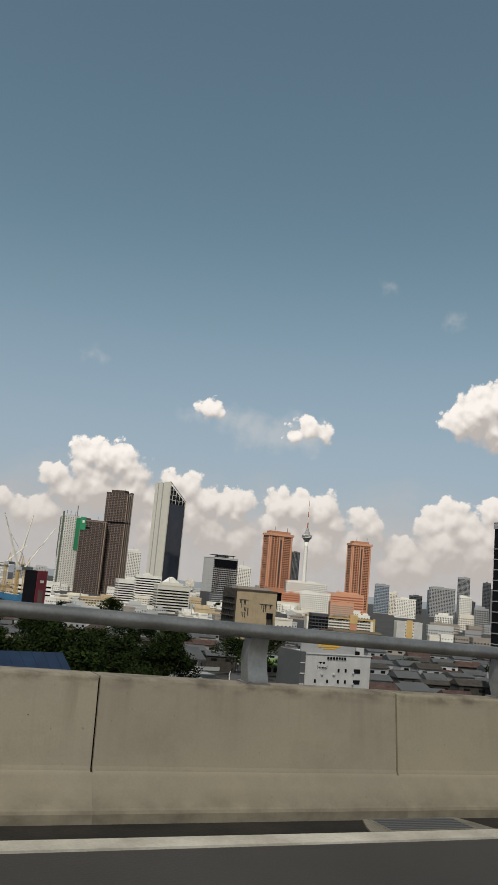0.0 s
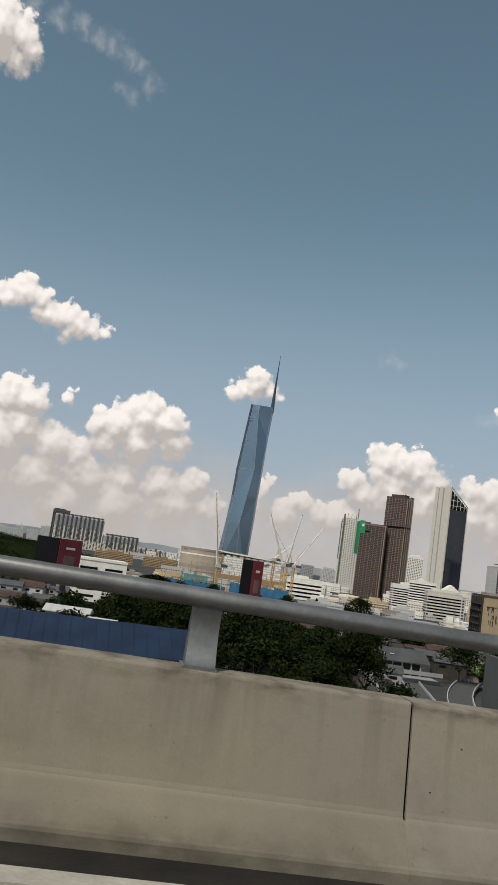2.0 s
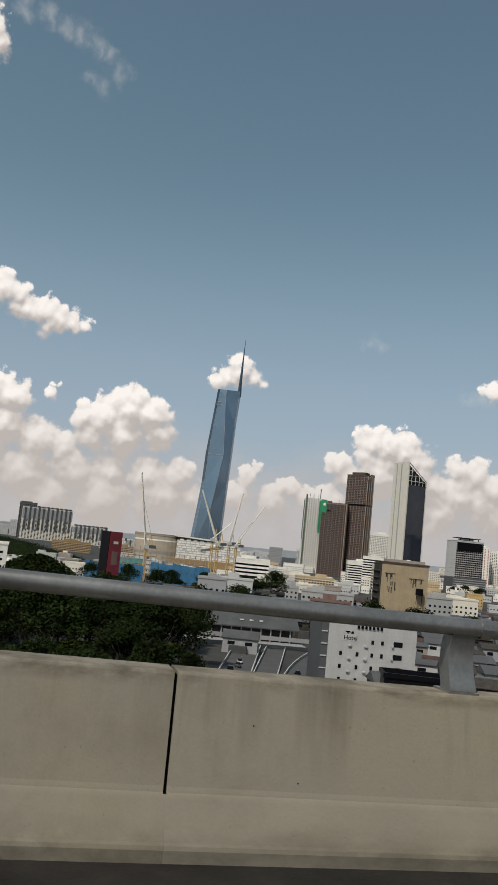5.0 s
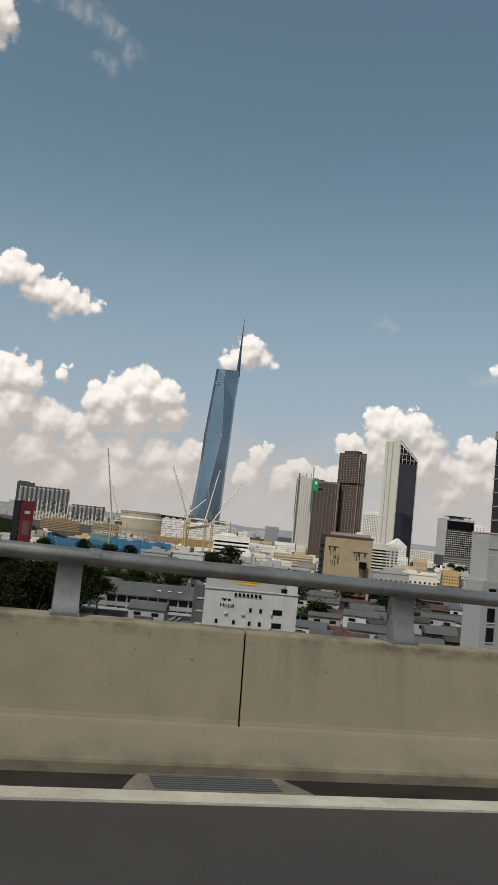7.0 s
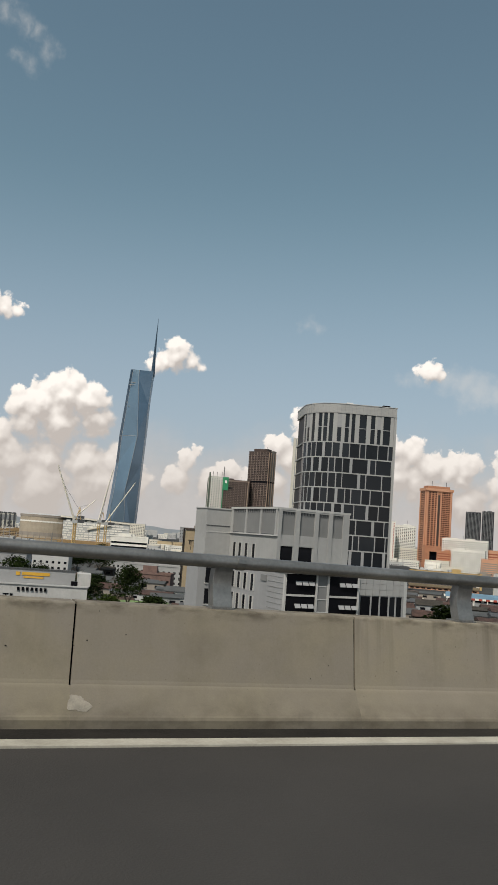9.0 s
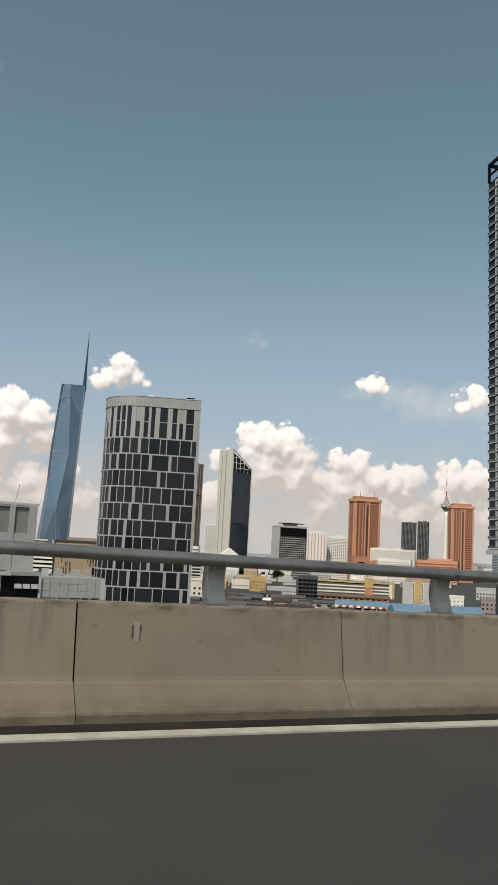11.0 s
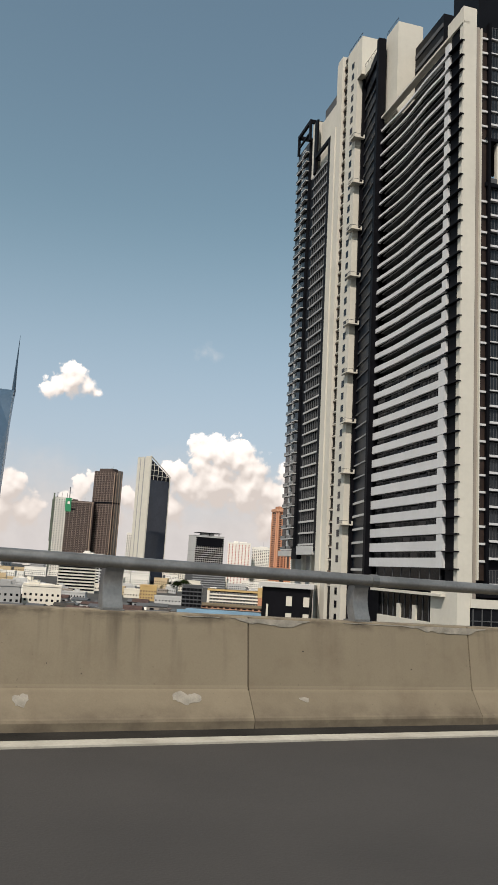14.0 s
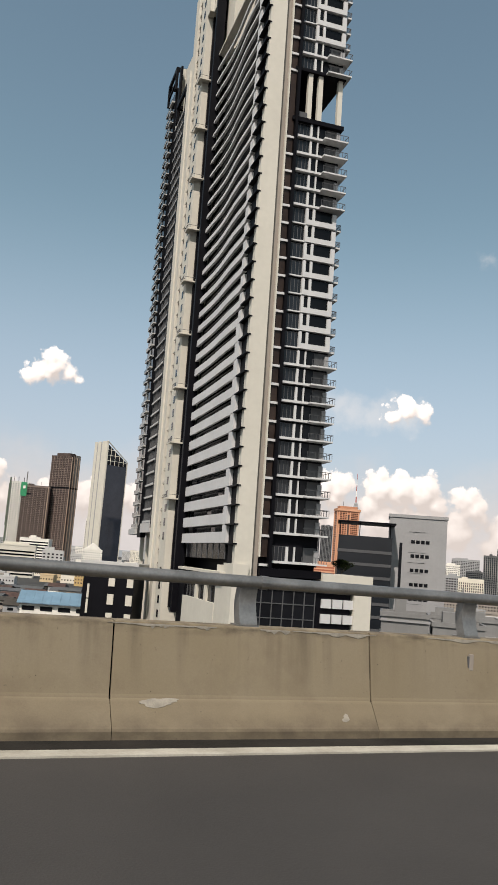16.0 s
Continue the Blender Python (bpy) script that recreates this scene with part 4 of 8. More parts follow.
def long_block():
    t = thing("long_block", "long cream arcaded block with ochre bands and an orange stair tower", "shop row", (604.5, 697.4, GZ), -31.2)
    w, h = 74.5, 15.2
    part("wall", Mesh().box(0, w, 0.8, 16, 0, h), OCHRE_LT, t)
    part("roof_band", Mesh().box(-0.5, w + 0.5, -0.3, 16.4, h - 1.7, h), YELLOW, t)
    # near-black strip paints the shadow under the roof band
    part("eaves_shadow", Mesh().box(0.5, w - 4.5, 0.4, 0.8, h - 2.6, h - 1.7), DARK, t)
    for k in range(4):
        z = h - 5.4 - k * 3.0
        part("gallery", Mesh().box(0.5, w - 4.5, 0.5, 0.8, z + 1.3, z + 2.7), GREY_DK, t)
        part("balcony_front", Mesh().box(0.2, w - 4.4, -0.2, 0.8, z, z + 1.3), CREAM, t)
        m = Mesh()
        for i in range(22):
            m.box(1.5 + i * 3.1, 2.1 + i * 3.1, 0.1, 0.8, z + 1.3, z + 2.8)
        tagged(part("gallery_posts", m, CREAM_DK, t), kind="stuff")
    part("end_pier", Mesh().box(-0.6, 1.6, -0.6, 16.2, 0, h - 1.7), CREAM, t)
    part("end_pier", Mesh().box(w - 4.4, w + 0.3, -0.6, 16.2, 0, h - 1.7), CREAM, t)
    part("end_strip", Mesh().box(w - 1.6, w + 0.5, -0.9, 2, 0, h + 0.8), YELLOW, t)
    part("stair_tower", Mesh().box(47, 54.5, -1.6, 5, 0, h - 5.5), ORANGE, t)
    part("stair_head", Mesh().box(46.6, 54.9, -2.0, 6, h - 5.5, h + 3.4), YELLOW, t)


def box_block():
    t = thing("box_block", "pale grey block with an ochre centre strip and dotted windows", "building", (628.5, 589.1, GZ), -35.4)
    w, h = 25.6, 18.7
    part("wall", Mesh().box(0, w, 0, 14, 0, h), CREAM, t)
    part("blank_panel", Mesh().box(0.3, 8.2, -0.4, 0, 0, h + 0.6), WALLGREY, t)
    part("blank_panel", Mesh().box(17.4, 25.2, -0.4, 0, 0, h + 0.2), WALLGREY, t)
    part("centre_strip", Mesh().box(9.8, 15.6, -0.6, 0, 0, h + 1.6), YELLOW, t)
    for k in range(6):
        for x in (8.6, 16.0):
            part("window", Mesh().box(x, x + 0.9, -0.1, 0.1, 1.2 + k * 3.0, 2.8 + k * 3.0), GLASS_DK, t)


def awning(x, y, turn, w, d, z, roof):
    """An open market shelter on thin posts."""
    t = thing("market_shelter", "low open market shelter with a sunlit sheet roof", "shelter", (x, y, GZ), turn, "market shelters")
    part("roof", Mesh().sweep([[(u, -0.4, z), (u, -0.4, z + 0.2), (u, d * 0.6, z + 1.5), (u, d, z + 0.9), (u, d, z + 0.7)] for u in (-0.3, w + 0.3)]), roof, t)
    for u in (0.2, w - 0.4):
        for v in (0.2, d - 0.4):
            part("post", Mesh().box(u, u + 0.2, v, v + 0.2, 0, z + 0.3), GREY, t)
    part("stall", Mesh().box(0.6, w - 0.6, 1.0, d - 0.8, 0, 1.6), RUST, t)


long_block()
box_block()
tower("white_hotel", "broad white hotel block with regular windows", 975.5, 1146, -40.6, 54, 30, 2, WHITE, GLASS_DK, 3.4, 3.6, 0.5, 0.45, category="hotel")
tower("twin_tower", "tall grey glass office tower with vertical ribs", 1956, 2458.8, -35.9, 52.7, 40, 139, GREY_DK, GLASS_NAVY, 4, 5, 0.7, 0.6, fin=GREY, category="office tower", group="grey twin towers")
tower("twin_tower", "tall grey glass office tower with vertical ribs", 2001.4, 2425.4, -36.9, 40.7, 40, 143.4, GREY_DK, GLASS_NAVY, 4, 5, 0.7, 0.6, fin=GREY, category="office tower", group="grey twin towers")

# the right hand skyline
tower("glass_tower", "blue green glass office tower", 1570.8, 1547, -45.6, 37.7, 30, 37, GREY, GLASS_BL, 3.8, 4, 0.85, 0.7)
tower("stepped_tower", "white stepped apartment tower with small windows", 1388.8, 1303.2, -47, 45.8, 30, 5.4, WHITE, GLASS_DK, 3.2, 3.8, 0.45, 0.45)
tower("slim_tower", "slim pale grey tower", 1525.1, 1450.3, -46.6, 19.3, 24, 18, CREAM, GLASS_DK, 3.3, 3.8, 0.5, 0.5)
tower("dark_tower", "dark grey office tower", 1854.5, 1683.2, -47.9, 37.3, 30, 17.5, GREY_DK, GLASS_NAVY, 3.8, 4, 0.8, 0.6)
tower("round_top_tower", "dark glass tower with pale frame", 1963.8, 1710.6, -49.1, 25, 26, 38, GREY_DK, GLASS_BL, 3.8, 4, 0.85, 0.65)
tower("slim_glass_tower", "tall slim glass tower", 2253.4, 1832.1, -51, 40.5, 34, 93.6, GREY, GLASS_NAVY, 4, 4, 0.8, 0.65, fin=GREY)
tower("office_tower", "dark glazed office tower", 1558.7, 1259.8, -51.2, 34, 30, 12.2, GREY_DK, GLASS_NAVY, 3.8, 4, 0.8, 0.6)
tower("office_tower", "grey glazed office tower with white bands", 1183.9, 927.7, -52.1, 24.3, 24, 0, GREY, GLASS_DK, 3.6, 4, 0.7, 0.55)
tower("slim_tower", "tall plain grey tower", 1985.8, 1525.4, -52.6, 23.4, 26, 71, GREY_DK, GLASS_NAVY, 3.8, 4, 0.8, 0.6)
tower("apartment_block", "brown and cream apartment block", 910.3, 788.5, -49.3, 38, 20, -24.7, CREAM_DK, BROWN, 3.3, 3.4, 0.6, 0.5, edges=CREAM)
tower("office_block", "white office block with vertical strips", 1066.3, 913.8, -49.6, 28.5, 20, -16.3, WHITE, GLASS_DK, 3.3, 2.6, 0.5, 0.7)
tower("office_block", "cream office block with small windows", 1014.2, 819.9, -51.3, 19.6, 20, -11.3, CREAM, GLASS_DK, 3.3, 3.2, 0.5, 0.5)
tower("office_tower", "broad grey tower far off", 1824.4, 1580.2, -43.7, 70, 30, 44.8, GREY, GLASS_DK, 3.8, 4.4, 0.6, 0.5)
tower("slim_tower", "white slim apartment tower", 1333.8, 1080.8, -43.4, 24, 24, 19.8, WHITE, GLASS_DK, 3.3, 3.6, 0.5, 0.5)
tower("office_block", "cream ribbed office block", 1140.4, 850.6, -44.2, 34, 24, -2.4, CREAM, GLASS_DK, 3.5, 2.8, 0.5, 0.7, fin=CREAM)
tower("office_tower", "dark glass office tower with ribs", 1378.7, 1036.5, -45.8, 23.5, 24, 39.3, GREY_DK, GLASS_NAVY, 3.8, 3.4, 0.7, 0.6, fin=GREY)

# behind the middle of the town
tower("apartment_tower", "white and red striped apartment tower", 1053, 1540.1, -28, 47.6, 26, 51, WHITE, REDPAINT, 3.2, 6.5, 0.3, 0.6, group="white towers")
tower("apartment_tower", "white apartment tower with dark windows", 1121.5, 1559.5, -29.6, 42.7, 26, 45.7, WHITE, GLASS_DK, 3.2, 4.2, 0.5, 0.5, group="white towers")
tower("broad_block", "broad white block with rows of square windows", 1036.7, 1260.6, -32.4, 80, 26, 19.7, WHITE, GLASS_DK, 3.3, 3.3, 0.5, 0.5)
tower("striped_block", "orange and cream striped block", 973.3, 1062.6, -34.8, 40, 24, -10.8, ORANGE_LT, CREAM_DK, 3.3, 4, 0.9, 0.5, style="bands")
for x, y, turn, w, top, wall in ((391.5, 611.8, -15.6, 6.9, -25.7, CREAM), (401.2, 617.4, -16.4, 9.2, -28.0, GREY_LT), (412.8, 622.4, -17.2, 7.9, -24.6, WHITE), (423.7, 627.4, -17.9, 6.6, -29.4, WHITE), (436.4, 631.6, -18.9, 6.7, -25.1, CREAM_DK)):
    tower("shop_house", "small pale shop house in bright sun", x, y, turn, w, 10, top, wall, GLASS_DK, 3.0, 2.4, 0.4, 0.4, category="shop house", plant=False, group="shop houses")
tower("shop_house", "low white shop house with a red band", 632.2, 549.7, -36.9, 9.9, 10, -28.4, CREAM, REDPAINT, 2.6, 3.0, 0.9, 0.4, category="shop house", plant=False, style="bands")
tower("shop_house", "low white shop house with a flat roof", 641, 543, -37.6, 12, 10, -26.3, WHITE, GLASS_DK, 3.2, 3.0, 0.3, 0.3, category="shop house", plant=False)
tower("apartment_block", "cream low apartment block", 445.2, 971.6, -12.3, 43.6, 20, -27.6, CREAM, BROWN, 2.8, 3.2, 0.5, 0.5)
tower("banded_block", "white office block with strong horizontal bands", 580.4, 1090.6, -17.6, 42, 24, -3, WHITE, GLASS_DK, 3.4, 5, 0.9, 0.5, style="bands")
tower("banded_block", "white hotel block with horizontal bands", 573.3, 1028.6, -26.5, 36, 24, 5, WHITE, GLASS_DK, 3.4, 5, 0.9, 0.5, style="bands")
tower("grey_block", "pale grey block with a few windows", 576, 933.6, -20.1, 24, 18, -7.4, GREY_LT, GLASS_DK, 3.6, 5, 0.5, 0.5)
tower("apartment_tower", "white apartment tower with rounded roof line", 838.4, 1566.8, -26.4, 38.5, 26, 55, WHITE, GLASS_DK, 3.2, 3.6, 0.5, 0.5, group="white towers")
tower("far_block", "hazy apartment block far away", 979.2, 3208.8, -13.1, 53, 30, -10, GREY_LT, GREY, 3.4, 5, 0.5, 0.5)
tower("far_block", "hazy apartment block far away", 1145.3, 3373.3, -15.1, 87, 30, -14, GREY_LT, GREY, 3.4, 5, 0.5, 0.5)
t = tower("gabled_block", "white block with a pointed gable roof", 704, 1166, -16.3, 27, 22, -4, WHITE, GREY_DK, 3.2, 2.7, 0.36, 0.4, plant=False)
part("gable", Mesh().sweep([[(-1, y, 32), (28, y, 32), (13.5, y, 43)] for y in (-0.5, 22.5)]), WHITE, t)

# blocks seen over the barrier
tower("walkup_flats", "yellowish cream flats with rows of open corridors", 421.7, 874.3, -13.5, 42.6, 16, -24.8, OCHRE_LT, BROWN, 2.7, 3.2, 0.6, 0.5, edges=CREAM, category="flats")
tower("town_block", "white town block with roof sheds", 391.2, 614.5, -15.2, 17.4, 14, -27.6, CREAM, GLASS_DK, 3.0, 3.0, 0.4, 0.4, category="shop block")
tower("town_block", "pale town block with a stepped roof", 424.4, 667.6, -16.8, 20.6, 14, -26.4, WHITE, GLASS_DK, 3.0, 3.4, 0.4, 0.4, category="shop block")
tower("town_block", "tan block with small square windows", 549, 729.1, -23.9, 15.6, 14, -22.5, YELLOW, BROWN, 3.0, 2.6, 0.45, 0.45, category="shop block", plant=False)
tower("dark_office", "narrow dark glazed office with pale floor lines", 544, 621.2, -27.1, 16.1, 14, -17.4, GREY_DK, DARK, 3.2, 3.2, 0.9, 0.7, edges=GREY_DK, category="office building", plant=False)
tower("banded_block", "white office block with long balcony bands", 504.7, 852.3, -18.9, 38.9, 20, -4.2, CREAMWHITE, GLASS_DK, 3.3, 5, 0.9, 0.5, style="bands", plant=True)
tower("town_block", "cream block with roof tanks", 365.5, 742.7, -11.1, 27.6, 14, -28.6, CREAM, GLASS_DK, 3.0, 3.0, 0.4, 0.4, category="shop block")
tower("town_block", "low grey block with flat roof", 546.9, 686.3, -25.5, 26.6, 14, -30.0, GREY_LT, GLASS_DK, 3.0, 3.0, 0.4, 0.4, category="shop block", plant=False)

# left hand group
def balcony_condo(x, y, turn, wu, wv, top, label, crown=True):
    t = tower("condominium_block", label, x, y, turn, wu, wv, top, CREAM, GLASS_DK, 3.3, 8, 0.5, 0.55, category="condominium", group="grey roofed condominiums", plant=False)
    h = top - GZ
    m = Mesh()
    n = round(wu / 12)
    for i in range(n):
        c = (i + 0.5) * wu / n
        m.box(c - 2.4, c + 2.4, -1.2, 0, h * 0.30, h + (3 if i % 2 else 0))
    tagged(part("bay_cladding", m, GREY_DK, t), kind="stuff")
    part("upper_storey_mass", Mesh().box(-0.5, wu + 0.5, -0.5, wv, h * 0.66, h - 2), GREY, t)
    if crown:
        for i in range(n):
            c = (i + 0.5) * wu / n
            part("roof_cap", Mesh().sweep([[(c - r, 2, z), (c + r, 2, z), (c + r, 14, z), (c - r, 14, z)] for z, r in ((h, 5.5), (h + 5, 3.5))]), GREY_DK, t)


balcony_condo(163.2, 2216.4, 7.3, 128, 40, 46, "cream condominium slab with grey upper storeys and hipped roof caps")
balcony_condo(296.3, 2206.2, 3.9, 90, 40, 9, "lower cream condominium slab with grey upper storeys")
balcony_condo(399.6, 2274.1, -8.5, 65, 30, -12, "low far condominium slab with grey roof", False)
tower("dark_slab", "dark tall slab behind the condominiums", 152.9, 2235, -3.5, 44, 30, 57.3, GREY_DK, GLASS_DK, 3.4, 5, 0.5, 0.5)
for x, y, w, top in ((71.6, 2603.5, 25, 0.6), (106.1, 2602.6, 33, -5.8), (140.1, 2501, 37, 9), (20, 2550, 60, -8), (-60, 2500, 50, -12), (-130, 2600, 70, -2)):
    tower("far_block", "pale hazy apartment block far away", x, y, -2, w, 25, top, GREY_LT, GREY, 3.4, 4.5, 0.5, 0.5)
for x, y, turn, w in ((187, 1393.5, -5.2, 63), (274.9, 1433.3, -8.5, 60), (345, 1440, -9, 50)):
    tower("walkup_flats", "yellow ochre walk-up flats with open corridors", x, y, turn, w, 18, -20 - (x > 300) * 6, OCHRE, BROWN, 2.6, 4, 0.62, 0.5, edges=OCHRE_LT, group="ochre flats", category="flats")
tower("parking_block", "white multi-storey car park with long slots", 72, 419.1, -1.6, 24.8, 20, -8.7, WHITE, GLASS_DK, 3.4, 12, 0.7, 0.35, category="car park", each=True, plant=False)
tower("banded_round_block", "white office block with red and white floor bands", 365, 936, -16, 42, 26, -12, WHITE, GLASS_DK, 4.6, 6, 0.9, 0.45, style="bands", edges=None)
tower("teal_block", "small teal and white shop block", 207.5, 785.6, -10.6, 22.7, 16, -20.8, TEAL, GLASS_DK, 3.2, 4, 0.6, 0.5, plant=False)
for i, (x, y, turn, w, top, mt) in enumerate(((283, 556.5, -21.8, 18.2, -23.5, WHITE_OFF), (225, 492.5, -18.4, 21.2, -18.6, GREY_LT), (287.4, 511.2, -23.9, 34.3, -22.8, WHITE_OFF), (200.8, 447.8, -17.4, 16, -17.6, GREY), (278, 471.5, -24.7, 24.8, -26.1, PINK), (355.4, 479.1, -14.3, 22.7, -18.6, WHITE_OFF), (383.1, 492.2, -16.9, 22.3, -18.5, CREAM))):
    tower("shop_block", "low rendered town block with plain windows", x, y, turn, w, 14, top, mt, GLASS_DK, 3.2, 3.3, 0.42, 0.42, category="shop block", each=True)

# ---- near buildings ----
def solo(name, mesh, parent, at):
    ob = new(name, mesh)
    ob.parent = parent
    ob.location = at
    return ob


def condominium():
    """A tall slab; x runs into the building from its long side, y along that side away from the viaduct."""
    t = thing("condominium_tower", "tall black and white condominium tower with wavy bands and balconies", "condominium")
    side = Vector((math.sin(radians(36)), math.cos(radians(36)), 0))
    t.matrix_world = Matrix.Translation((370, 112, 0)) @ Matrix.Rotation(radians(-0.75), 4, side) @ pose(0, 0, 0, 0, 0, -12.5)
    z0, fl = GZ, 3.235
    U0, top = -2.1, 113.2
    back = 14.9
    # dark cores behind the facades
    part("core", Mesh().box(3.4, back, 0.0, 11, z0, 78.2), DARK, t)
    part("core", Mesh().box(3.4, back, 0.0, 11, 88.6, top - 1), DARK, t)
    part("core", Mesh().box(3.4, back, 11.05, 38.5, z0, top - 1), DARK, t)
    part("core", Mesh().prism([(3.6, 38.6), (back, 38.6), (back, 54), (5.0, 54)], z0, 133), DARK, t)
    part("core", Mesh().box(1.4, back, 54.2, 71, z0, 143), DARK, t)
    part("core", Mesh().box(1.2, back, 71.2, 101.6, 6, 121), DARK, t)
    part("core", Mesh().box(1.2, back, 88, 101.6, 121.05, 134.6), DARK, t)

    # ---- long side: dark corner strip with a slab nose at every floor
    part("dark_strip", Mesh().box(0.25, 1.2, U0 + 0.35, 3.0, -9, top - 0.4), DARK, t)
    nose = Mesh().box(-0.55, 0.25, U0 - 0.1, 3.0, 0, 0.24).mesh("ledge", DARK)
    for f in range(34):
        solo("ledge", nose, t, (0, 0, 1.9 + f * fl))
    # bands: even low down, thinner and wavier floor by floor
    end_low = Mesh().box(-0.32, 0.5, 2.95, 5.55, 0.0, fl - 0.12).mesh("band_upstand", BANDWHITE)
    end_high = Mesh().box(-0.32, 0.5, 2.95, 4.7, 0.0, 2.35).mesh("band_upstand", BANDWHITE)
    for f in range(34):
        z = 2.2 + f * fl
        k = min(1.0, max(0.0, (f - 5) / 20))
        rings = []
        for i in range(41):
            u = i / 40
            y = 3.0 + 33.6 * u
            hgt = 1.92 - k * (1.40 + 0.06 * math.sin(u * 8.0 + 2.0)) * (1 - 0.3 * max(0.0, 1 - 7 * u))
            out = -0.2 + 0.46 * k * (0.5 + 0.5 * math.cos(u * 8.0 + 1.2)) * min(1.0, 5 * u)
            rings.append([(out + 0.5, y, z), (out + 0.5, y, z + hgt), (out, y, z + hgt), (out, y, z)])
        part("balcony_band", Mesh().sweep(rings), BANDWHITE, t)
        solo("band_upstand", end_low if f < 12 else end_high, t, (0, 0, z))
    # glazing set back between the bands, with curtained panes on the lower floors
    win = Mesh().box(1.35, 3.4, -1.72, 1.72, 0, 1.3).mesh("window", GLASS_DK)
    mull = Mesh()
    for f in range(13):
        for i in range(9):
            solo("window", win, t, (0, 7.4 + i * 3.5, 4.14 + f * fl))
            if (f * 7 + i * 3) % 11 < 8:
                for j in range(7):
                    y = 5.7 + i * 3.5 + j * 0.55
                    mull.box(1.27, 1.36, y, y + 0.08, 4.16 + f * fl, 5.4 + f * fl)
    tagged(part("mullions", mull, GREY_DK, t), kind="stuff")
    m = Mesh()
    for f in range(13, 33):
        m.box(2.9, 3.4, 4.0, 36.5, 3.3 + f * fl, 5.4 + f * fl)
    tagged(part("upper_glazing", m, GLASS_DK, t), kind="stuff")
    # balcony floors in dark grey, the soffits' shade put into the colour
    for f in range(34):
        part("balcony_floor", Mesh().box(1.2, 3.4, 3.0, 36.6, 2.25 + f * fl, 2.45 + f * fl), GREY_DK, t)
    part("shop_storey", Mesh().box(0.4, 1.6, 4.7, 34.0, -0.6, 2.2), GLASS_DK, t)
    for i in range(8):
        part("shop_mullion", Mesh().box(0.3, 0.4, 5.0 + i * 4.1, 5.15 + i * 4.1, -0.6, 2.2), GREY_DK, t)
    part("roof_coping", Mesh().box(-0.2, 1.4, U0, 38.2, top - 0.5, top), CREAMWHITE, t)

    # ---- dark slanting column between two steel posts
    part("steel_column", Mesh().box(-1.3, 0.7, 36.7, 37.9, -12, 134.6), DARK, t)
    part("steel_column", Mesh().box(1.5, 2.4, 52.6, 53.3, -12, 133.4), DARK, t)
    part("column_glass", Mesh().prism([(0.0, 37.9), (0.9, 37.9), (3.4, 53.0), (2.5, 53.0)], -12, 131), NAVY_PANEL, t)
    part("column_head", Mesh().prism([(-0.6, 37.9), (0.1, 37.9), (2.6, 53.0), (2.0, 53.0)], 131, 133.4), DARK, t)
    part("column_head_panel", Mesh().prism([(-0.6, 37.9), (0.1, 37.9), (2.6, 53.0), (2.0, 53.0)], 126.4, 127.1), DARK, t)
    for f in range(43):
        # slab edges step from pale to dark grey going up
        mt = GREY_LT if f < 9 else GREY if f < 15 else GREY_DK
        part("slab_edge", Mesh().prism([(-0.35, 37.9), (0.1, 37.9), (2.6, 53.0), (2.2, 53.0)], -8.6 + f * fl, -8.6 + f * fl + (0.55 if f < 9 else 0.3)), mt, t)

    # ---- stair pier with windows, ledges, slab column, slot and tall pier
    part("stair_pier", Mesh().box(-0.1, 1.4, 53.35, 60.3, z0, 144.6), CREAMWHITE, t)
    part("pier_return", Mesh().box(1.4, 5.4, 53.4, 54.2, z0, 133.2), CREAMWHITE, t)
    part("pier_head", Mesh().box(-0.05, 5.4, 50.6, 53.35, 133.4, 144.6), CREAMWHITE, t)
    part("pier_head", Mesh().box(1.45, 5.4, 53.4, 60.2, 143.05, 144.6), CREAMWHITE, t)
    sw = Mesh().box(-0.16, 0.1, -0.8, 0.8, 0, 1.75).mesh("stair_window", GLASS_DK)
    for f in range(43):
        solo("stair_window", sw, t, (0, 56.4, 3.0 + f * 3.22))
    for f in range(8):
        solo("stair_window", sw, t, (0, 56.4, -5.0 - f * 3.22))
    shelf = Mesh().box(-1.1, 2.0, 51.8, 53.35, 0, 0.3).box(-1.1, -0.1, 53.35, 55.0, 0, 0.3).box(1.9, 2.0, 51.8, 53.35, 0.3, 1.1).mesh("ac_ledge", CREAMWHITE)
    shelf_rail = Mesh().box(-1.1, -1.02, 51.8, 55.0, 1.05, 1.13).box(-1.1, 1.9, 51.8, 51.88, 1.05, 1.13)
    for i in range(6):
        shelf_rail.box(-1.1, -1.04, 51.8 + i * 0.6, 51.86 + i * 0.6, 0.3, 1.05)
    shelf_rail = shelf_rail.mesh("ledge_rail", GREY_DK)
    for i in range(9):
        solo("ledge_rail", shelf_rail, solo("ac_ledge", shelf, t, (0, 0, 12.2 + i * 12.94)), (0, 0, 0))
    part("slab_column", Mesh().box(0.9, 1.4, 60.3, 62.8, z0, 144), GREY_LT, t)
    sl = Mesh().box(-0.05, 0.9, 60.3, 62.8, 0, 0.3).mesh("slot_slab", CREAMWHITE)
    spand = Mesh()
    for f in range(46):
        solo("slot_slab", sl, t, (0, 0, -3.0 + f * fl))
        spand.box(0.5, 1.0, 62.8, 64.2, -3.0 + f * fl, -2.3 + f * fl)
    tagged(part("slot_cladding", spand, BROWN_LT, t), kind="stuff")
    part("slot", Mesh().box(0.8, 1.4, 62.8, 64.2, z0, 146), BLACK, t)
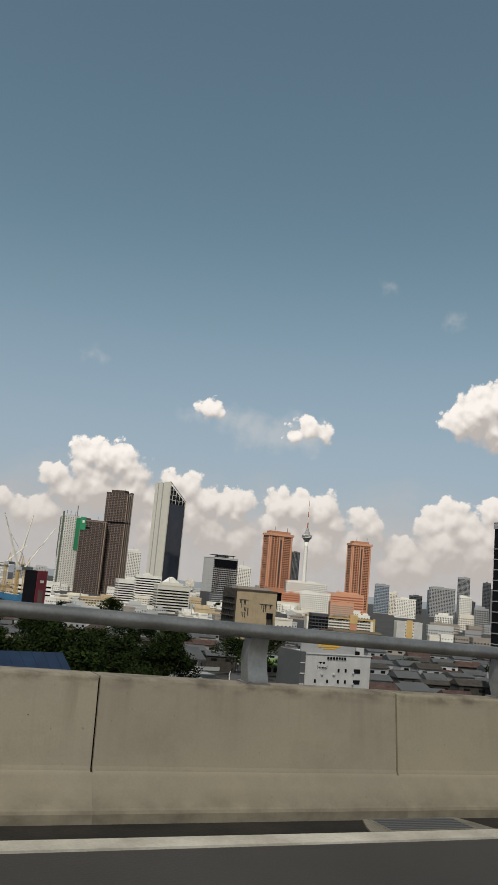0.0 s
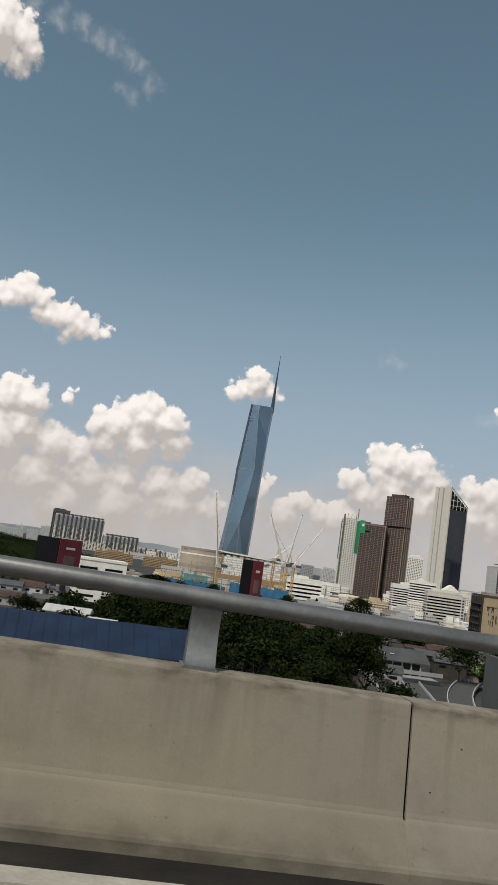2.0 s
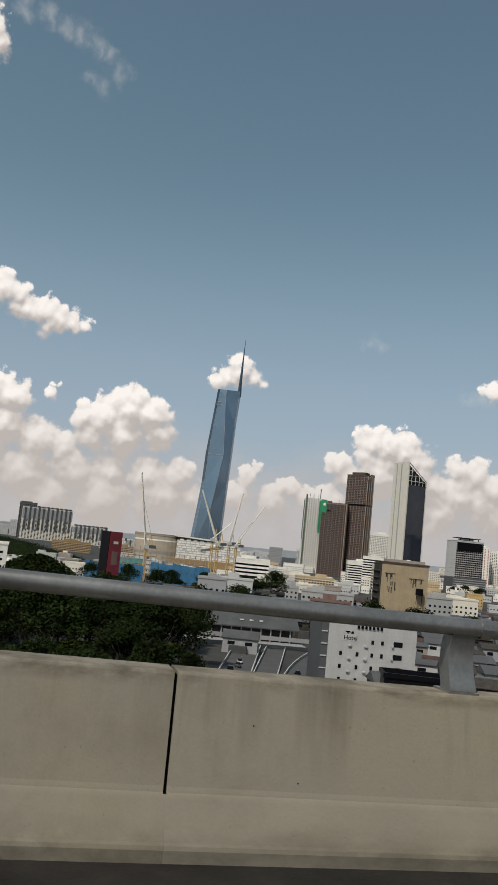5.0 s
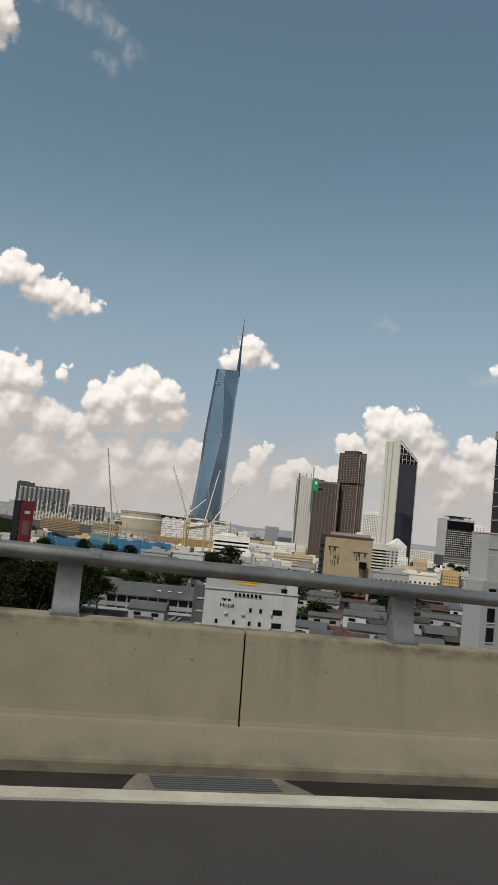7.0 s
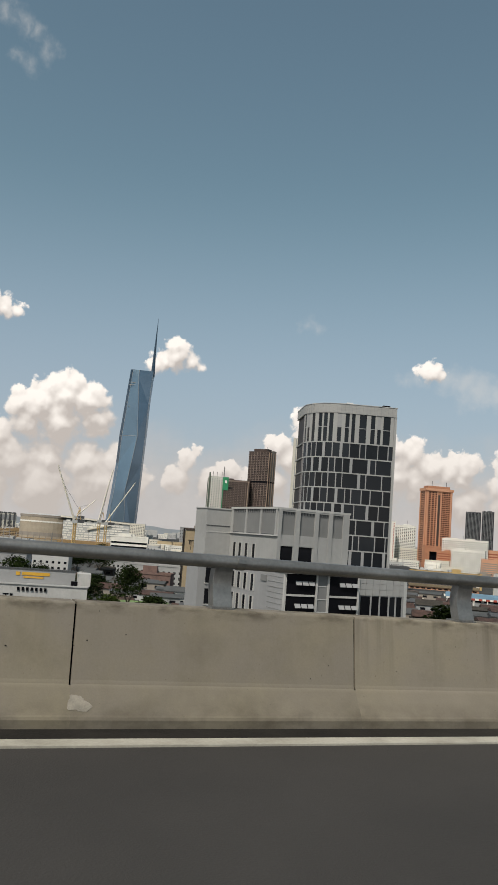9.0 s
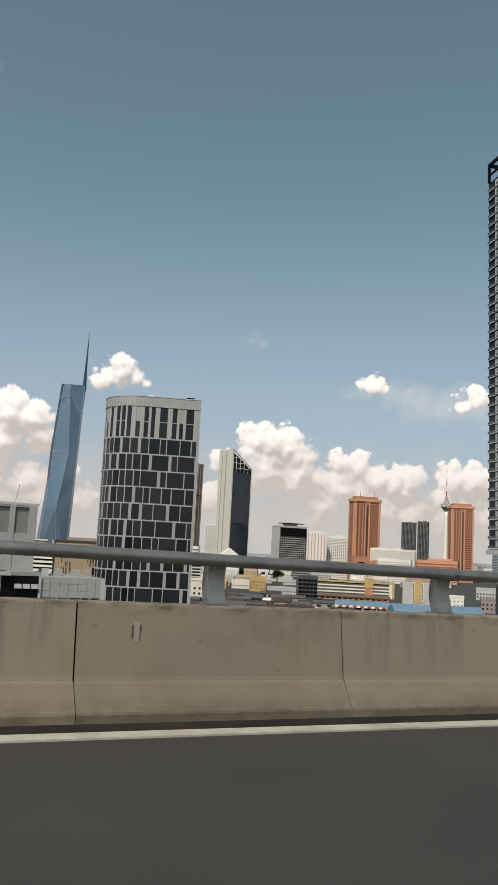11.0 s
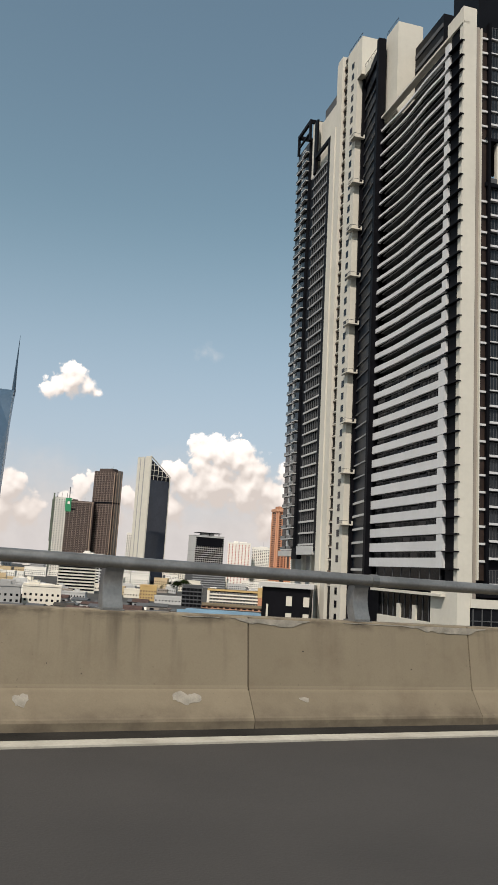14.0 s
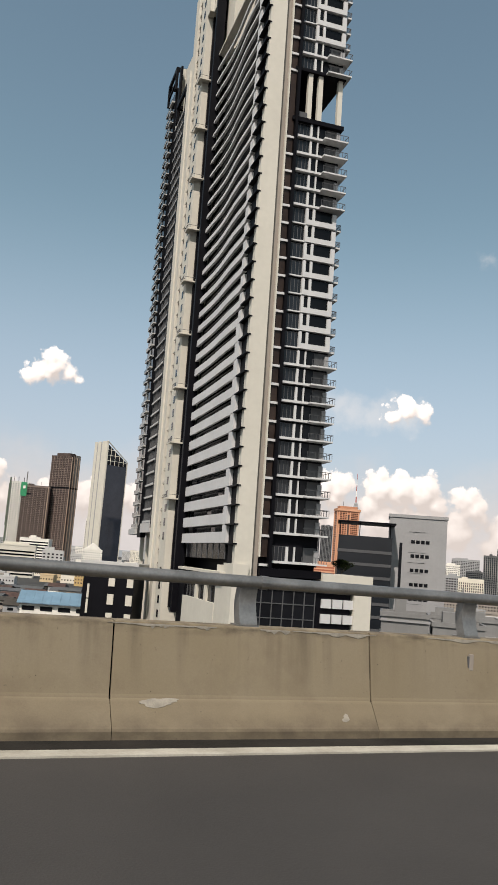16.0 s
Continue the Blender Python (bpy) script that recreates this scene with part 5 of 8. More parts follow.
    part("tall_pier", Mesh().box(-0.15, 1.4, 64.2, 67.6, z0, 147.0), CREAMWHITE, t)
    part("tall_pier", Mesh().box(-0.5, 1.4, 67.65, 71.0, z0, 127.0), CREAMWHITE, t)
    part("tall_pier_head", Mesh().box(0.2, 1.4, 67.65, 69.0, 127.05, 147.0), CREAMWHITE, t)

    # ---- far wing: framed windows, recess, balcony stack
    part("wing_edge", Mesh().box(-0.3, 1.2, 71.0, 73.3, 6, 126.5), DARK, t)
    part("wing_wall", Mesh().box(0.5, 1.2, 73.3, 86.8, 6, 121), GLASS_DK, t)
    for f in range(36):
        z = 7.6 + f * 3.2
        # paler grey on the lower floors
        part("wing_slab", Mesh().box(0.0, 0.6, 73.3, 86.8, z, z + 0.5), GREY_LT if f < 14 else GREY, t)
    m = Mesh()
    for i in range(8):
        m.box(0.25, 0.6, 73.7 + i * 1.72, 73.95 + i * 1.72, 6, 121)
    tagged(part("wing_framing", m, GREY_DK, t), kind="stuff")
    # near-black sheet, the recess's deep shade put into its colour
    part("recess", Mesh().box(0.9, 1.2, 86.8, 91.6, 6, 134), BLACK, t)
    part("wing_end", Mesh().box(0.2, 1.2, 91.6, 101.8, 6, 134.8), GLASS_DK, t)
    balc = Mesh().box(-0.7, 0.2, 91.4, 95.2, 0, 0.28).box(-0.3, 0.2, 97.4, 101.9, 0, 0.28).mesh("balcony", GREY_LT)
    bfront = Mesh().box(-0.7, -0.64, 91.4, 95.2, 0.28, 1.1).box(-0.3, -0.24, 97.4, 101.9, 0.28, 1.1).mesh("balcony_front", GLASSRAIL)
    pale = Mesh().box(0.0, 0.25, 95.3, 97.3, 0, 2.4).mesh("pale_panel", GREY_LT)
    for f in range(40):
        z = 6.4 + f * 3.2
        solo("balcony_front", bfront, solo("balcony", balc, t, (0, 0, z)), (0, 0, 0))
        solo("pale_panel", pale, t, (0, 0, z + 0.4))
        # spandrels turn dark grey on the upper floors
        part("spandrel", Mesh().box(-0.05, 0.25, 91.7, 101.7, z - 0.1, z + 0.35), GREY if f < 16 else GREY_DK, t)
    part("wing_soffit", Mesh().box(-0.4, 6, 73.4, 86.7, 5.0, 7.4), GREY_LT, t)
    part("wing_soffit", Mesh().box(-0.9, 6, 91.5, 102.0, 4.6, 6.2), GREY_LT, t)
    # the shade carries on as a near-black block at the recess's foot
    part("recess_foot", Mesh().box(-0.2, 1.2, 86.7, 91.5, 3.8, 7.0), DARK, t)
    part("undercroft", Mesh().box(4.5, back, 72, 101, z0, 6), GREY_LT, t)
    for y in (74, 80, 87, 96):
        part("support_column", Mesh().box(1.8, 2.8, y, y + 1.1, z0, 5.0), CREAMWHITE, t)
    # open frames and lift houses on the wing's roof
    for a, b, z, base in ((90.2, 101.8, 141.8, 134.8), (71.0, 85.2, 126.5, 121)):
        for x in (-0.3, 5.4):
            part("roof_beam", Mesh().box(x, x + 0.7, a, b, z - 1.1, z), DARK, t)
            for y in (a, b - 0.9):
                part("roof_post", Mesh().box(x, x + 0.7, y, y + 0.9, base, z - 1.1), DARK, t)
        for y in (a, b - 0.9):
            part("roof_beam", Mesh().box(0.4, 5.4, y, y + 0.9, z - 1.1, z), DARK, t)
    part("frame_bar", Mesh().box(-0.2, 0.3, 91.1, 100.9, 137.2, 137.8), DARK, t)
    part("lift_block", Mesh().box(0.6, 3.4, 86.6, 89.6, 121.1, 139.4), CREAMWHITE, t)
    part("lift_post", Mesh().box(0.0, 0.6, 84.2, 86.4, 121.1, 138.6), DARK, t)
    part("lift_block", Mesh().box(1.4, 9.0, 71.4, 84.0, 121.1, 137.0), CREAMWHITE, t)
    part("penthouse", Mesh().box(6.5, back - 1, 72, 95, 137.05, 148.6), GREY_DK, t)

    # ---- crown over the bands
    part("crown_wall", Mesh().box(1.5, 8.2, 31.6, 38.4, top - 1.2, 136.4), CREAMWHITE, t)
    part("crown_wall", Mesh().box(0.9, 6.4, 38.45, 50.5, 132.9, 135.2), CREAMWHITE, t)
    for a, b, z, x in ((31.8, 38.2, 136.4, 1.6), (38.6, 50.4, 135.2, 1.0), (50.8, 60.0, 144.6, 0.1)):
        m = Mesh().rod((x, a, z + 1.1), (x, b, z + 1.1), 0.06, 4)
        n = 6
        for i in range(n + 1):
            y = a + (b - a) * i / n
            m.rod((x, y, z), (x, y, z + 1.1), 0.05, 4)
        part("crown_rail", m, DARK, t)
    part("dark_crown", Mesh().box(6.0, back - 1, 17, 31, top - 1, 129.5), BLACK, t)
    for i in range(4):
        part("crown_louvre", Mesh().box(5.8, 6.0, 17.2, 30.8, 116 + i * 3.4, 117 + i * 3.4), GREY_DK, t)
    part("dark_crown", Mesh().box(4.0, back + 0.4, -1.2, 9.0, top - 1, 127), BLACK, t)

    # ---- end face, parallel to the viaduct; drawn from the corner outwards
    E0 = U0
    part("corner_pier", Mesh().box(0.0, 3.05, E0, E0 + 1.4, z0, 116.5), CREAMWHITE, t)
    part("pier_cap", Mesh().box(0.05, 1.5, E0 + 1.4, E0 + 6.5, top - 0.4, 116.3), CREAMWHITE, t)
    # taupe here stands for the pier's shadow on the recessed panel
    part("pier_recess_shade", Mesh().box(3.05, 4.25, E0 + 0.7, E0 + 1.6, z0, 113), TAUPE, t)
    part("slot_mullion", Mesh().box(4.2, 4.45, E0 + 0.1, E0 + 1.0, 0.2, 112.5), CREAMWHITE, t)
    part("slot_window", Mesh().box(4.45, 5.75, E0 + 0.5, E0 + 1.4, 0.2, 112), BRONZE, t)
    part("slot_fin", Mesh().box(5.85, 6.35, E0 - 0.25, E0 + 1.4, -1.0, 114), DARK, t)
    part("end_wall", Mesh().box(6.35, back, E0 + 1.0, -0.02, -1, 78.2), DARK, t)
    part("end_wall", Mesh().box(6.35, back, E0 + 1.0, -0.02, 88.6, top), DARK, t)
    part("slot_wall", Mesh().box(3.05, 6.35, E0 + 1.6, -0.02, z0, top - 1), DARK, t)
    slot_bar = Mesh().box(4.4, 5.85, E0 + 0.2, E0 + 0.5, 0, 0.42).mesh("slot_rail", BANDWHITE)
    glass = Mesh().box(6.5, 9.0, E0 + 0.75, E0 + 1.05, 0.4, 2.9).mesh("balcony_door", GLASS_NAVY)
    gbar = Mesh().box(7.05, 7.13, E0 + 0.68, E0 + 0.76, 0.4, 2.9).box(7.75, 7.83, E0 + 0.68, E0 + 0.76, 0.4, 2.9).box(8.4, 8.48, E0 + 0.68, E0 + 0.76, 0.4, 2.9).box(6.5, 9.0, E0 + 0.66, E0 + 0.76, 2.82, 2.9).mesh("door_frame", GREY_DK)
    slab = Mesh().box(6.35, 14.9, E0 + 0.05, E0 + 1.1, 0, 0.42).mesh("slab_edge", BANDWHITE)
    thin = Mesh().box(6.35, 9.0, E0 + 0.4, E0 + 1.1, 0, 0.25).mesh("slab_edge", BANDWHITE)
    wall_lo = Mesh().box(9.0, 9.4, E0 + 0.3, E0 + 1.1, 0.42, 2.85).box(10.4, 10.65, E0 + 0.3, E0 + 1.1, 0.42, 2.85).mesh("white_pier", BANDWHITE)
    slit = Mesh().box(9.5, 10.35, E0 + 0.6, E0 + 1.05, 0.42, 2.9).mesh("window", GLASS_DK)
    door = Mesh().box(10.95, 12.2, E0 + 0.7, E0 + 1.05, 0.42, 2.9).mesh("balcony_door", GLASS_DK)
    room = Mesh().box(12.25, 14.7, E0 + 0.9, E0 + 1.05, 0.42, 2.9).mesh("room_glass", GREY_DK)
    jamb = Mesh().box(14.2, 14.9, E0 + 0.5, E0 + 1.1, 0.42, 2.5).mesh("side_frame", GREY)
    bal = Mesh().box(11.3, 15.9, E0 - 1.1, E0 + 0.05, 0, 0.26).box(14.9, 15.9, E0 + 0.05, 2.6, 0, 0.26).mesh("balcony", BANDWHITE)
    bal_side = Mesh().box(14.9, 16.1, E0 + 0.8, 3.4, 0, 0.34).mesh("balcony", BANDWHITE)
    # framed floors: a white U round a broad window and a slim one
    u_frame = Mesh().box(9.0, 9.5, E0 + 0.1, E0 + 1.1, 0.0, 3.0).box(10.3, 10.75, E0 + 0.1, E0 + 1.1, 0.95, 3.0).box(9.5, 14.1, E0 + 0.1, E0 + 1.1, 0.0, 0.95).box(14.1, 14.85, E0 + 0.1, E0 + 1.1, 0.0, 2.75).mesh("window_surround", BANDWHITE)
    broad = Mesh().box(10.75, 14.1, E0 + 0.55, E0 + 1.05, 0.95, 2.95).mesh("window", GLASS_DK)
    slim = Mesh().box(9.5, 10.3, E0 + 0.45, E0 + 1.05, 0.95, 2.8).mesh("window", GLASS_DK)

    def bars(x0, x1, y, side_x, y1):
        """An open balcony rail: top bar and thin posts on two sides."""
        m = Mesh().box(x0, x1, y, y + 0.06, 1.25, 1.34).box(side_x - 0.06, side_x, y + 0.06, y1, 1.25, 1.34)
        n = 9
        for i in range(n + 1):
            x = x0 + (x1 - x0 - 0.06) * i / n
            m.box(x, x + 0.05, y, y + 0.05, 0.3, 1.25)
        for i in range(1, 6):
            yy = y + (y1 - y) * i / 5
            m.box(side_x - 0.05, side_x, yy - 0.05, yy, 0.3, 1.25)
        return m
    rail = bars(11.3, 15.9, E0 - 1.1, 15.9, 2.5).mesh("balcony_rail", GREY_DK)
    side_r = bars(14.95, 16.1, E0 + 0.8, 16.1, 3.3).mesh("balcony_rail", GREY_DK)
    for f in range(-1, 34):
        z = 4.1 + f * fl if f >= 0 else -0.7
        if 22 < f < 26:
            continue
        solo("slot_rail", slot_bar, t, (0, 0, z - 0.6))
        solo("door_frame", gbar, solo("balcony_door", glass, t, (0, 0, z)), (0, 0, 0))
        if f <= 9 or 18 <= f <= 22 or f in (26, 27):
            solo("slab_edge", slab, t, (0, 0, z))
            solo("white_pier", wall_lo, t, (0, 0, z))
            solo("window", slit, t, (0, 0, z))
            solo("balcony_door", door, t, (0, 0, z))
            solo("room_glass", room, t, (0, 0, z))
            solo("side_frame", jamb, t, (0, 0, z))
            solo("balcony_rail", rail, solo("balcony", bal, t, (0, 0, z)), (0, 0, 0))
        else:
            solo("slab_edge", thin, t, (0, 0, z))
            u = solo("window_surround", u_frame, t, (0, 0, z))
            solo("window", broad, u, (0, 0, 0))
            solo("window", slim, u, (0, 0, 0))
            solo("balcony_rail", side_r, solo("balcony", bal_side, t, (0, 0, z)), (0, 0, 0))
    # open sky floor
    for x in (8.1, 10.1, 14.0):
        part("open_floor_column", Mesh().box(x, x + 0.85, E0 + 0.4, E0 + 1.3, 79.0, 88.0), CREAMWHITE, t)
    part("open_floor_slab", Mesh().box(5.4, 15.3, E0, 11, 78.2, 79.0), DARK, t)
    part("open_floor_slab", Mesh().box(5.4, 15.3, E0, 11, 88.0, 88.6), DARK, t)
    part("open_floor_wall", Mesh().box(1.2, 8.0, 4.0, 5.0, 79.0, 88.0), CREAMWHITE, t)
    part("open_floor_rail", Mesh().box(6.4, 8.1, E0 + 0.2, E0 + 0.26, 79.0, 80.1), GREY_DK, t)
    part("base_frame", Mesh().box(4.4, 15.2, E0 - 0.5, E0 + 1.0, -2.9, -1.6).box(5.85, 6.35, E0 - 0.5, E0 - 0.25, -1.6, 0.6), DARK, t)

    # ---- podium
    p = thing("podium_block", "white and dark glass podium block below the condominium tower", "podium", (370, 112, 0), -12.5)
    part("body", Mesh().box(2.4, 21, E0 - 0.3, 30, z0, -4.8), DARK, p)
    part("corner_pillar", Mesh().box(-0.3, 2.4, E0 - 0.6, 3.0, z0, -1.2), CREAMWHITE, p)
    part("canopy", Mesh().box(15.3, 24.6, E0 - 1.2, 18, -3.2, -1.7), CREAMWHITE, p)
    part("canopy_beam", Mesh().box(2.4, 24.4, E0 - 0.9, E0 - 0.3, -4.8, -3.2), CREAMWHITE, p)
    part("pillar", Mesh().box(21.4, 24.5, E0 - 1.1, 1.5, z0, -4.8), CREAMWHITE, p)
    part("glass_front", Mesh().box(2.6, 14.5, E0 - 0.6, E0 - 0.3, -14, -5.0), GLASS_DK, p)
    for i in range(7):
        part("mullion", Mesh().box(2.9 + i * 1.9, 3.05 + i * 1.9, E0 - 0.75, E0 - 0.6, -14, -5.0), GREY_DK, p)
    for k in range(3):
        part("transom", Mesh().box(2.6, 14.5, E0 - 0.72, E0 - 0.6, -7.2 - k * 2.4, -7.05 - k * 2.4), GREY_DK, p)
    pv = Mesh().box(0, 1.75, E0 - 0.7, E0 - 0.3, 0, 1.5).mesh("white_panel", BANDWHITE)
    for i in range(3):
        for k in range(4):
            solo("white_panel", pv, p, (15.6 + i * 2.05, 0, -7.4 - k * 2.5))
    part("side_wall", Mesh().box(-0.2, 1.2, 3.0, 7.4, z0, -1.6), CREAMWHITE, p)
    part("side_canopy", Mesh().box(-1.3, 0.3, 1.6, 33.0, -3.2, -2.7), CREAMWHITE, p)
    part("shop_glass", Mesh().box(0.2, 1.2, 7.4, 31.2, -8.3, -3.3), GLASS_DK, p)
    for y in (13.5, 20.5):
        part("shop_pier", Mesh().box(-0.3, 0.2, y, y + 1.3, -8.3, -5.4), CREAMWHITE, p)
    for i in range(9):
        part("shop_mullion", Mesh().box(0.05, 0.2, 8.5 + i * 2.6, 8.65 + i * 2.6, -8.3, -3.3), GREY_DK, p)
    part("plinth", Mesh().box(-0.3, 1.2, 7.4, 31.2, z0, -8.3), CREAMWHITE, p)
    part("dark_return", Mesh().box(-0.1, 1.2, 31.2, 36.4, z0, -3.3), DARK, p)


condominium()


def pavilion():
    t = thing("black_pavilion", "black glazed pavilion with white window boxes and a flat white roof", "pavilion", (368.4, 179.9, GZ), -36.3)
    part("body", Mesh().box(0, 12.3, 0, 10, 0, 31.5), BLACK, t)
    part("roof", Mesh().box(-0.8, 13.2, -0.8, 10.6, 31.5, 32.6), GREY_LT, t)
    for i, (x, z) in enumerate(((1.2, 24), (1.2, 20.5), (6.2, 27), (6.2, 22.8), (6.2, 18.5), (10.6, 27), (10.6, 22.8), (10.6, 18.5))):
        part("window_box", Mesh().box(x, x + (0.5 if i < 2 else 1.5), -0.25, 0, z, z + (3.2 if i < 2 else 2.4)), CREAMWHITE, t)


pavilion()


def corner_office():
    """White office over a grey glazed base; x along the front, y along the side."""
    t = thing("corner_office", "white office with shaded grey recess panels over a black glazed base", "office building", (211.3, 103.7, 0), 3.0)
    wc, wb, d = 11.8, 17.0, -3.0
    part("wall", Mesh().box(0, wc, 0.25, wb, -3.4, 5.0), WHITE_OFF, t)
    part("coping", Mesh().box(-0.2, wc + 0.2, -0.1, wb, 5.0, 5.3), WALLGREY, t)
    # front: piers stand proud of slatted recesses
    slots = ((0.55, 2.75), (3.5, 5.95), (6.6, 8.3), (8.95, 10.75))
    x = 0.0
    for x0, x1 in slots + ((wc, wc),):
        part("pier", Mesh().box(x, x0, -0.15, 0.25, -3.4, 5.0), WHITE_OFF, t)
        x = x1
    for k, (x0, x1) in enumerate(slots):
        # recess panels darker than the piers, their shade put into the colour
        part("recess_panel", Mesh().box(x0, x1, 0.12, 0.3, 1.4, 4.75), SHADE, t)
        part("lintel", Mesh().box(x0, x1, -0.05, 0.25, 4.75, 5.0), WHITE_OFF, t)
        part("breast_wall", Mesh().box(x0, x1, -0.06, 0.25, -0.2 if k < 2 else -3.4, 1.4), WHITE_OFF, t)
        for q in range(5):
            u = x0 + (q + 0.5) * (x1 - x0) / 5
            part("slat", Mesh().box(u - 0.09, u + 0.09, 0.02, 0.14, 4.35, 4.75), GREY_DK, t)
        if k < 2:
            part("window", Mesh().box(x0, x1 - 0.1, 0.1, 0.3, -2.3, -0.25), GLASS_DK, t)
            part("window_frame", Mesh().box(x0, x0 + 0.1, 0.0, 0.2, -2.3, -0.25).box(x1 - 0.16, x1, 0.0, 0.2, -2.3, -0.25), WHITE_OFF, t)
            part("sill", Mesh().box(x0, x1, -0.1, 0.25, -3.4, -2.3), WHITE_OFF, t)
    # side: three slatted recesses over narrow windows
    bays = ((0.75, 5.5), (6.0, 10.8), (11.3, 16.1))
    y = 0.25
    for y0, y1 in bays + ((wb, wb),):
        part("side_pier", Mesh().box(-0.15, 0.0, y, y0, 1.3, 5.0), WHITE_OFF, t)
        y = y1
    part("floor_band", Mesh().box(-0.22, 0.0, -0.2, wb, 1.1, 1.3), WALLGREY, t)
    part("dark_joint", Mesh().box(-0.03, 0.0, 0.3, wb, 1.3, 1.4), GREY_DK, t)
    for y0, y1 in bays:
        # same painted-in shade for the side recesses
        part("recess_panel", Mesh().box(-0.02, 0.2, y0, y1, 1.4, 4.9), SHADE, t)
        for q in range(7):
            v = y0 + (q + 0.5) * (y1 - y0) / 7
            part("slat", Mesh().box(-0.12, 0.0, v - 0.1, v + 0.1, 4.5, 4.95), GREY_DK, t)
    for y0 in (7.1, 9.8, 12.2, 14.4):
        part("window", Mesh().box(-0.05, 0.1, y0, y0 + 1.0, -2.5, -0.3), GLASS_DK, t)
        part("window_frame", Mesh().box(-0.14, 0.05, y0 - 0.16, y0, -2.6, -0.2).box(-0.14, 0.05, y0 + 1.0, y0 + 1.16, -2.6, -0.2), WALLGREY, t)
    # rear wing
    part("rear_wing", Mesh().box(-4.3, 0.0, wb, wb + 5, -3.4, 4.75), WHITE_OFF, t)
    part("wing_base", Mesh().box(-5.2, 0.0, wb - 0.3, wb + 5, GZ, -3.4), GREY, t)
    part("wing_coping", Mesh().box(-4.4, 0.0, wb - 0.12, wb + 5, 4.75, 4.95), WALLGREY, t)
    for z in (1.0, 2.0):
        part("wing_joint", Mesh().box(-4.32, -0.2, wb - 0.04, wb, z, z + 0.16), GREY_DK if z > 1.5 else WALLGREY, t)
    for z in (-7.0, -10.3, -13.6):
        part("window", Mesh().box(-3.9, -2.4, wb - 0.4, wb - 0.2, z, z + 2.4), GLASS_DK, t)
        part("sill", Mesh().box(-4.0, -2.3, wb - 0.46, wb - 0.3, z - 0.16, z), WALLGREY, t)
    # grey base, its front and the low annex beside it
    part("lower_wall", Mesh().box(0.1, 12.3, d + 0.3, wb - 0.35, GZ, -3.4), GREY, t)
    for k, z in enumerate((-7.2, -10.5, -13.8)):
        for i, y0 in enumerate((7.0, 9.6, 12.0, 14.2)):
            part("window", Mesh().box(0.02, 0.2, y0, y0 + 1.0, z, z + 2.4), GLASS_DK, t)
            part("window_frame", Mesh().box(-0.06, 0.15, y0 - 0.16, y0, z - 0.1, z + 2.5).box(-0.06, 0.15, y0 + 1.0, y0 + 1.16, z - 0.1, z + 2.5), WALLGREY, t)
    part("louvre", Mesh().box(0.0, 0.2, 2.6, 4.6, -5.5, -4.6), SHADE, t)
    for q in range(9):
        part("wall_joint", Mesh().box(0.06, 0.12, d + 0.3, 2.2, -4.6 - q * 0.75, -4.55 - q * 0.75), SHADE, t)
    part("canopy", Mesh().box(0.0, 8.3, d - 0.7, 0, -3.9, -3.4), WALLGREY, t)
    for x0, x1 in ((0.25, 5.05), (7.35, 12.0)):
        for z in (-6.75, -9.9, -13.0):
            part("glazed_bay", Mesh().box(x0, x1, d, d + 0.3, z, z + 2.85), BLACK, t)
            part("bay_rail", Mesh().box(x0, x1, d - 0.12, d + 0.3, z - 0.28, z), WALLGREY, t)
            for j in range(3):
                u = x0 + 1.6 + j * 1.05
                part("vent_sash", Mesh().sweep([[(u, d - 0.05, z + 1.85), (u, d - 0.4, z + 1.3), (u, d - 0.36, z + 1.28), (u, d - 0.01, z + 1.83)], [(u + 0.9, d - 0.05, z + 1.85), (u + 0.9, d - 0.4, z + 1.3), (u + 0.9, d - 0.36, z + 1.28), (u + 0.9, d - 0.01, z + 1.83)]]), GREY, t)
    for x in (0.1, 5.1, 7.0, 12.0):
        part("mullion", Mesh().box(x, x + 0.3, d - 0.14, d + 0.3, -14, -3.9), WALLGREY, t)
    part("stair_glass", Mesh().box(5.4, 7.0, d + 0.05, d + 0.3, -14, -3.9), SHADE, t)
    for z in (-5.6, -7.4, -9.2, -11.0):
        part("stair_flight", Mesh().box(5.4, 7.0, d, d + 0.2, z, z + 0.14), GREY_LT, t)
    # annex: cement panels over shop glazing
    part("annex", Mesh().box(12.3, 20.7, d + 0.35, 8, GZ, -3.95), GREY, t)
    for i in range(7):
        for k in range(3):
            part("cladding_panel", Mesh().box(12.35 + i * 1.19, 13.5 + i * 1.19, d + 0.1, d + 0.36, -6.5 + k * 0.86, -5.67 + k * 0.86), WHITE_OFF, t)
    for i, (x0, w) in enumerate(((12.9, 1.5), (14.7, 1.2), (16.1, 1.4), (17.8, 0.9), (19.0, 0.9))):
        part("shop_glass", Mesh().box(x0, x0 + w, d + 0.2, d + 0.4, -11.5, -6.65), BLACK if i < 3 else GLASS_NAVY, t)
        part("shop_post", Mesh().box(x0 + w, x0 + w + 0.22, d + 0.1, d + 0.4, -11.5, -6.5), GREY, t)
    part("end_post", Mesh().box(20.2, 20.7, d + 0.06, d + 0.36, -14, -3.95), GREY_LT, t)
    for i, (x0, w) in enumerate(((13.2, 1.0), (15.2, 0.7), (17.6, 0.8), (19.2, 0.6))):
        part("roof_unit", Mesh().box(x0, x0 + w, 1.0, 2.4, -3.95, -3.0), WHITE_OFF if i else WALLGREY, t)


corner_office()


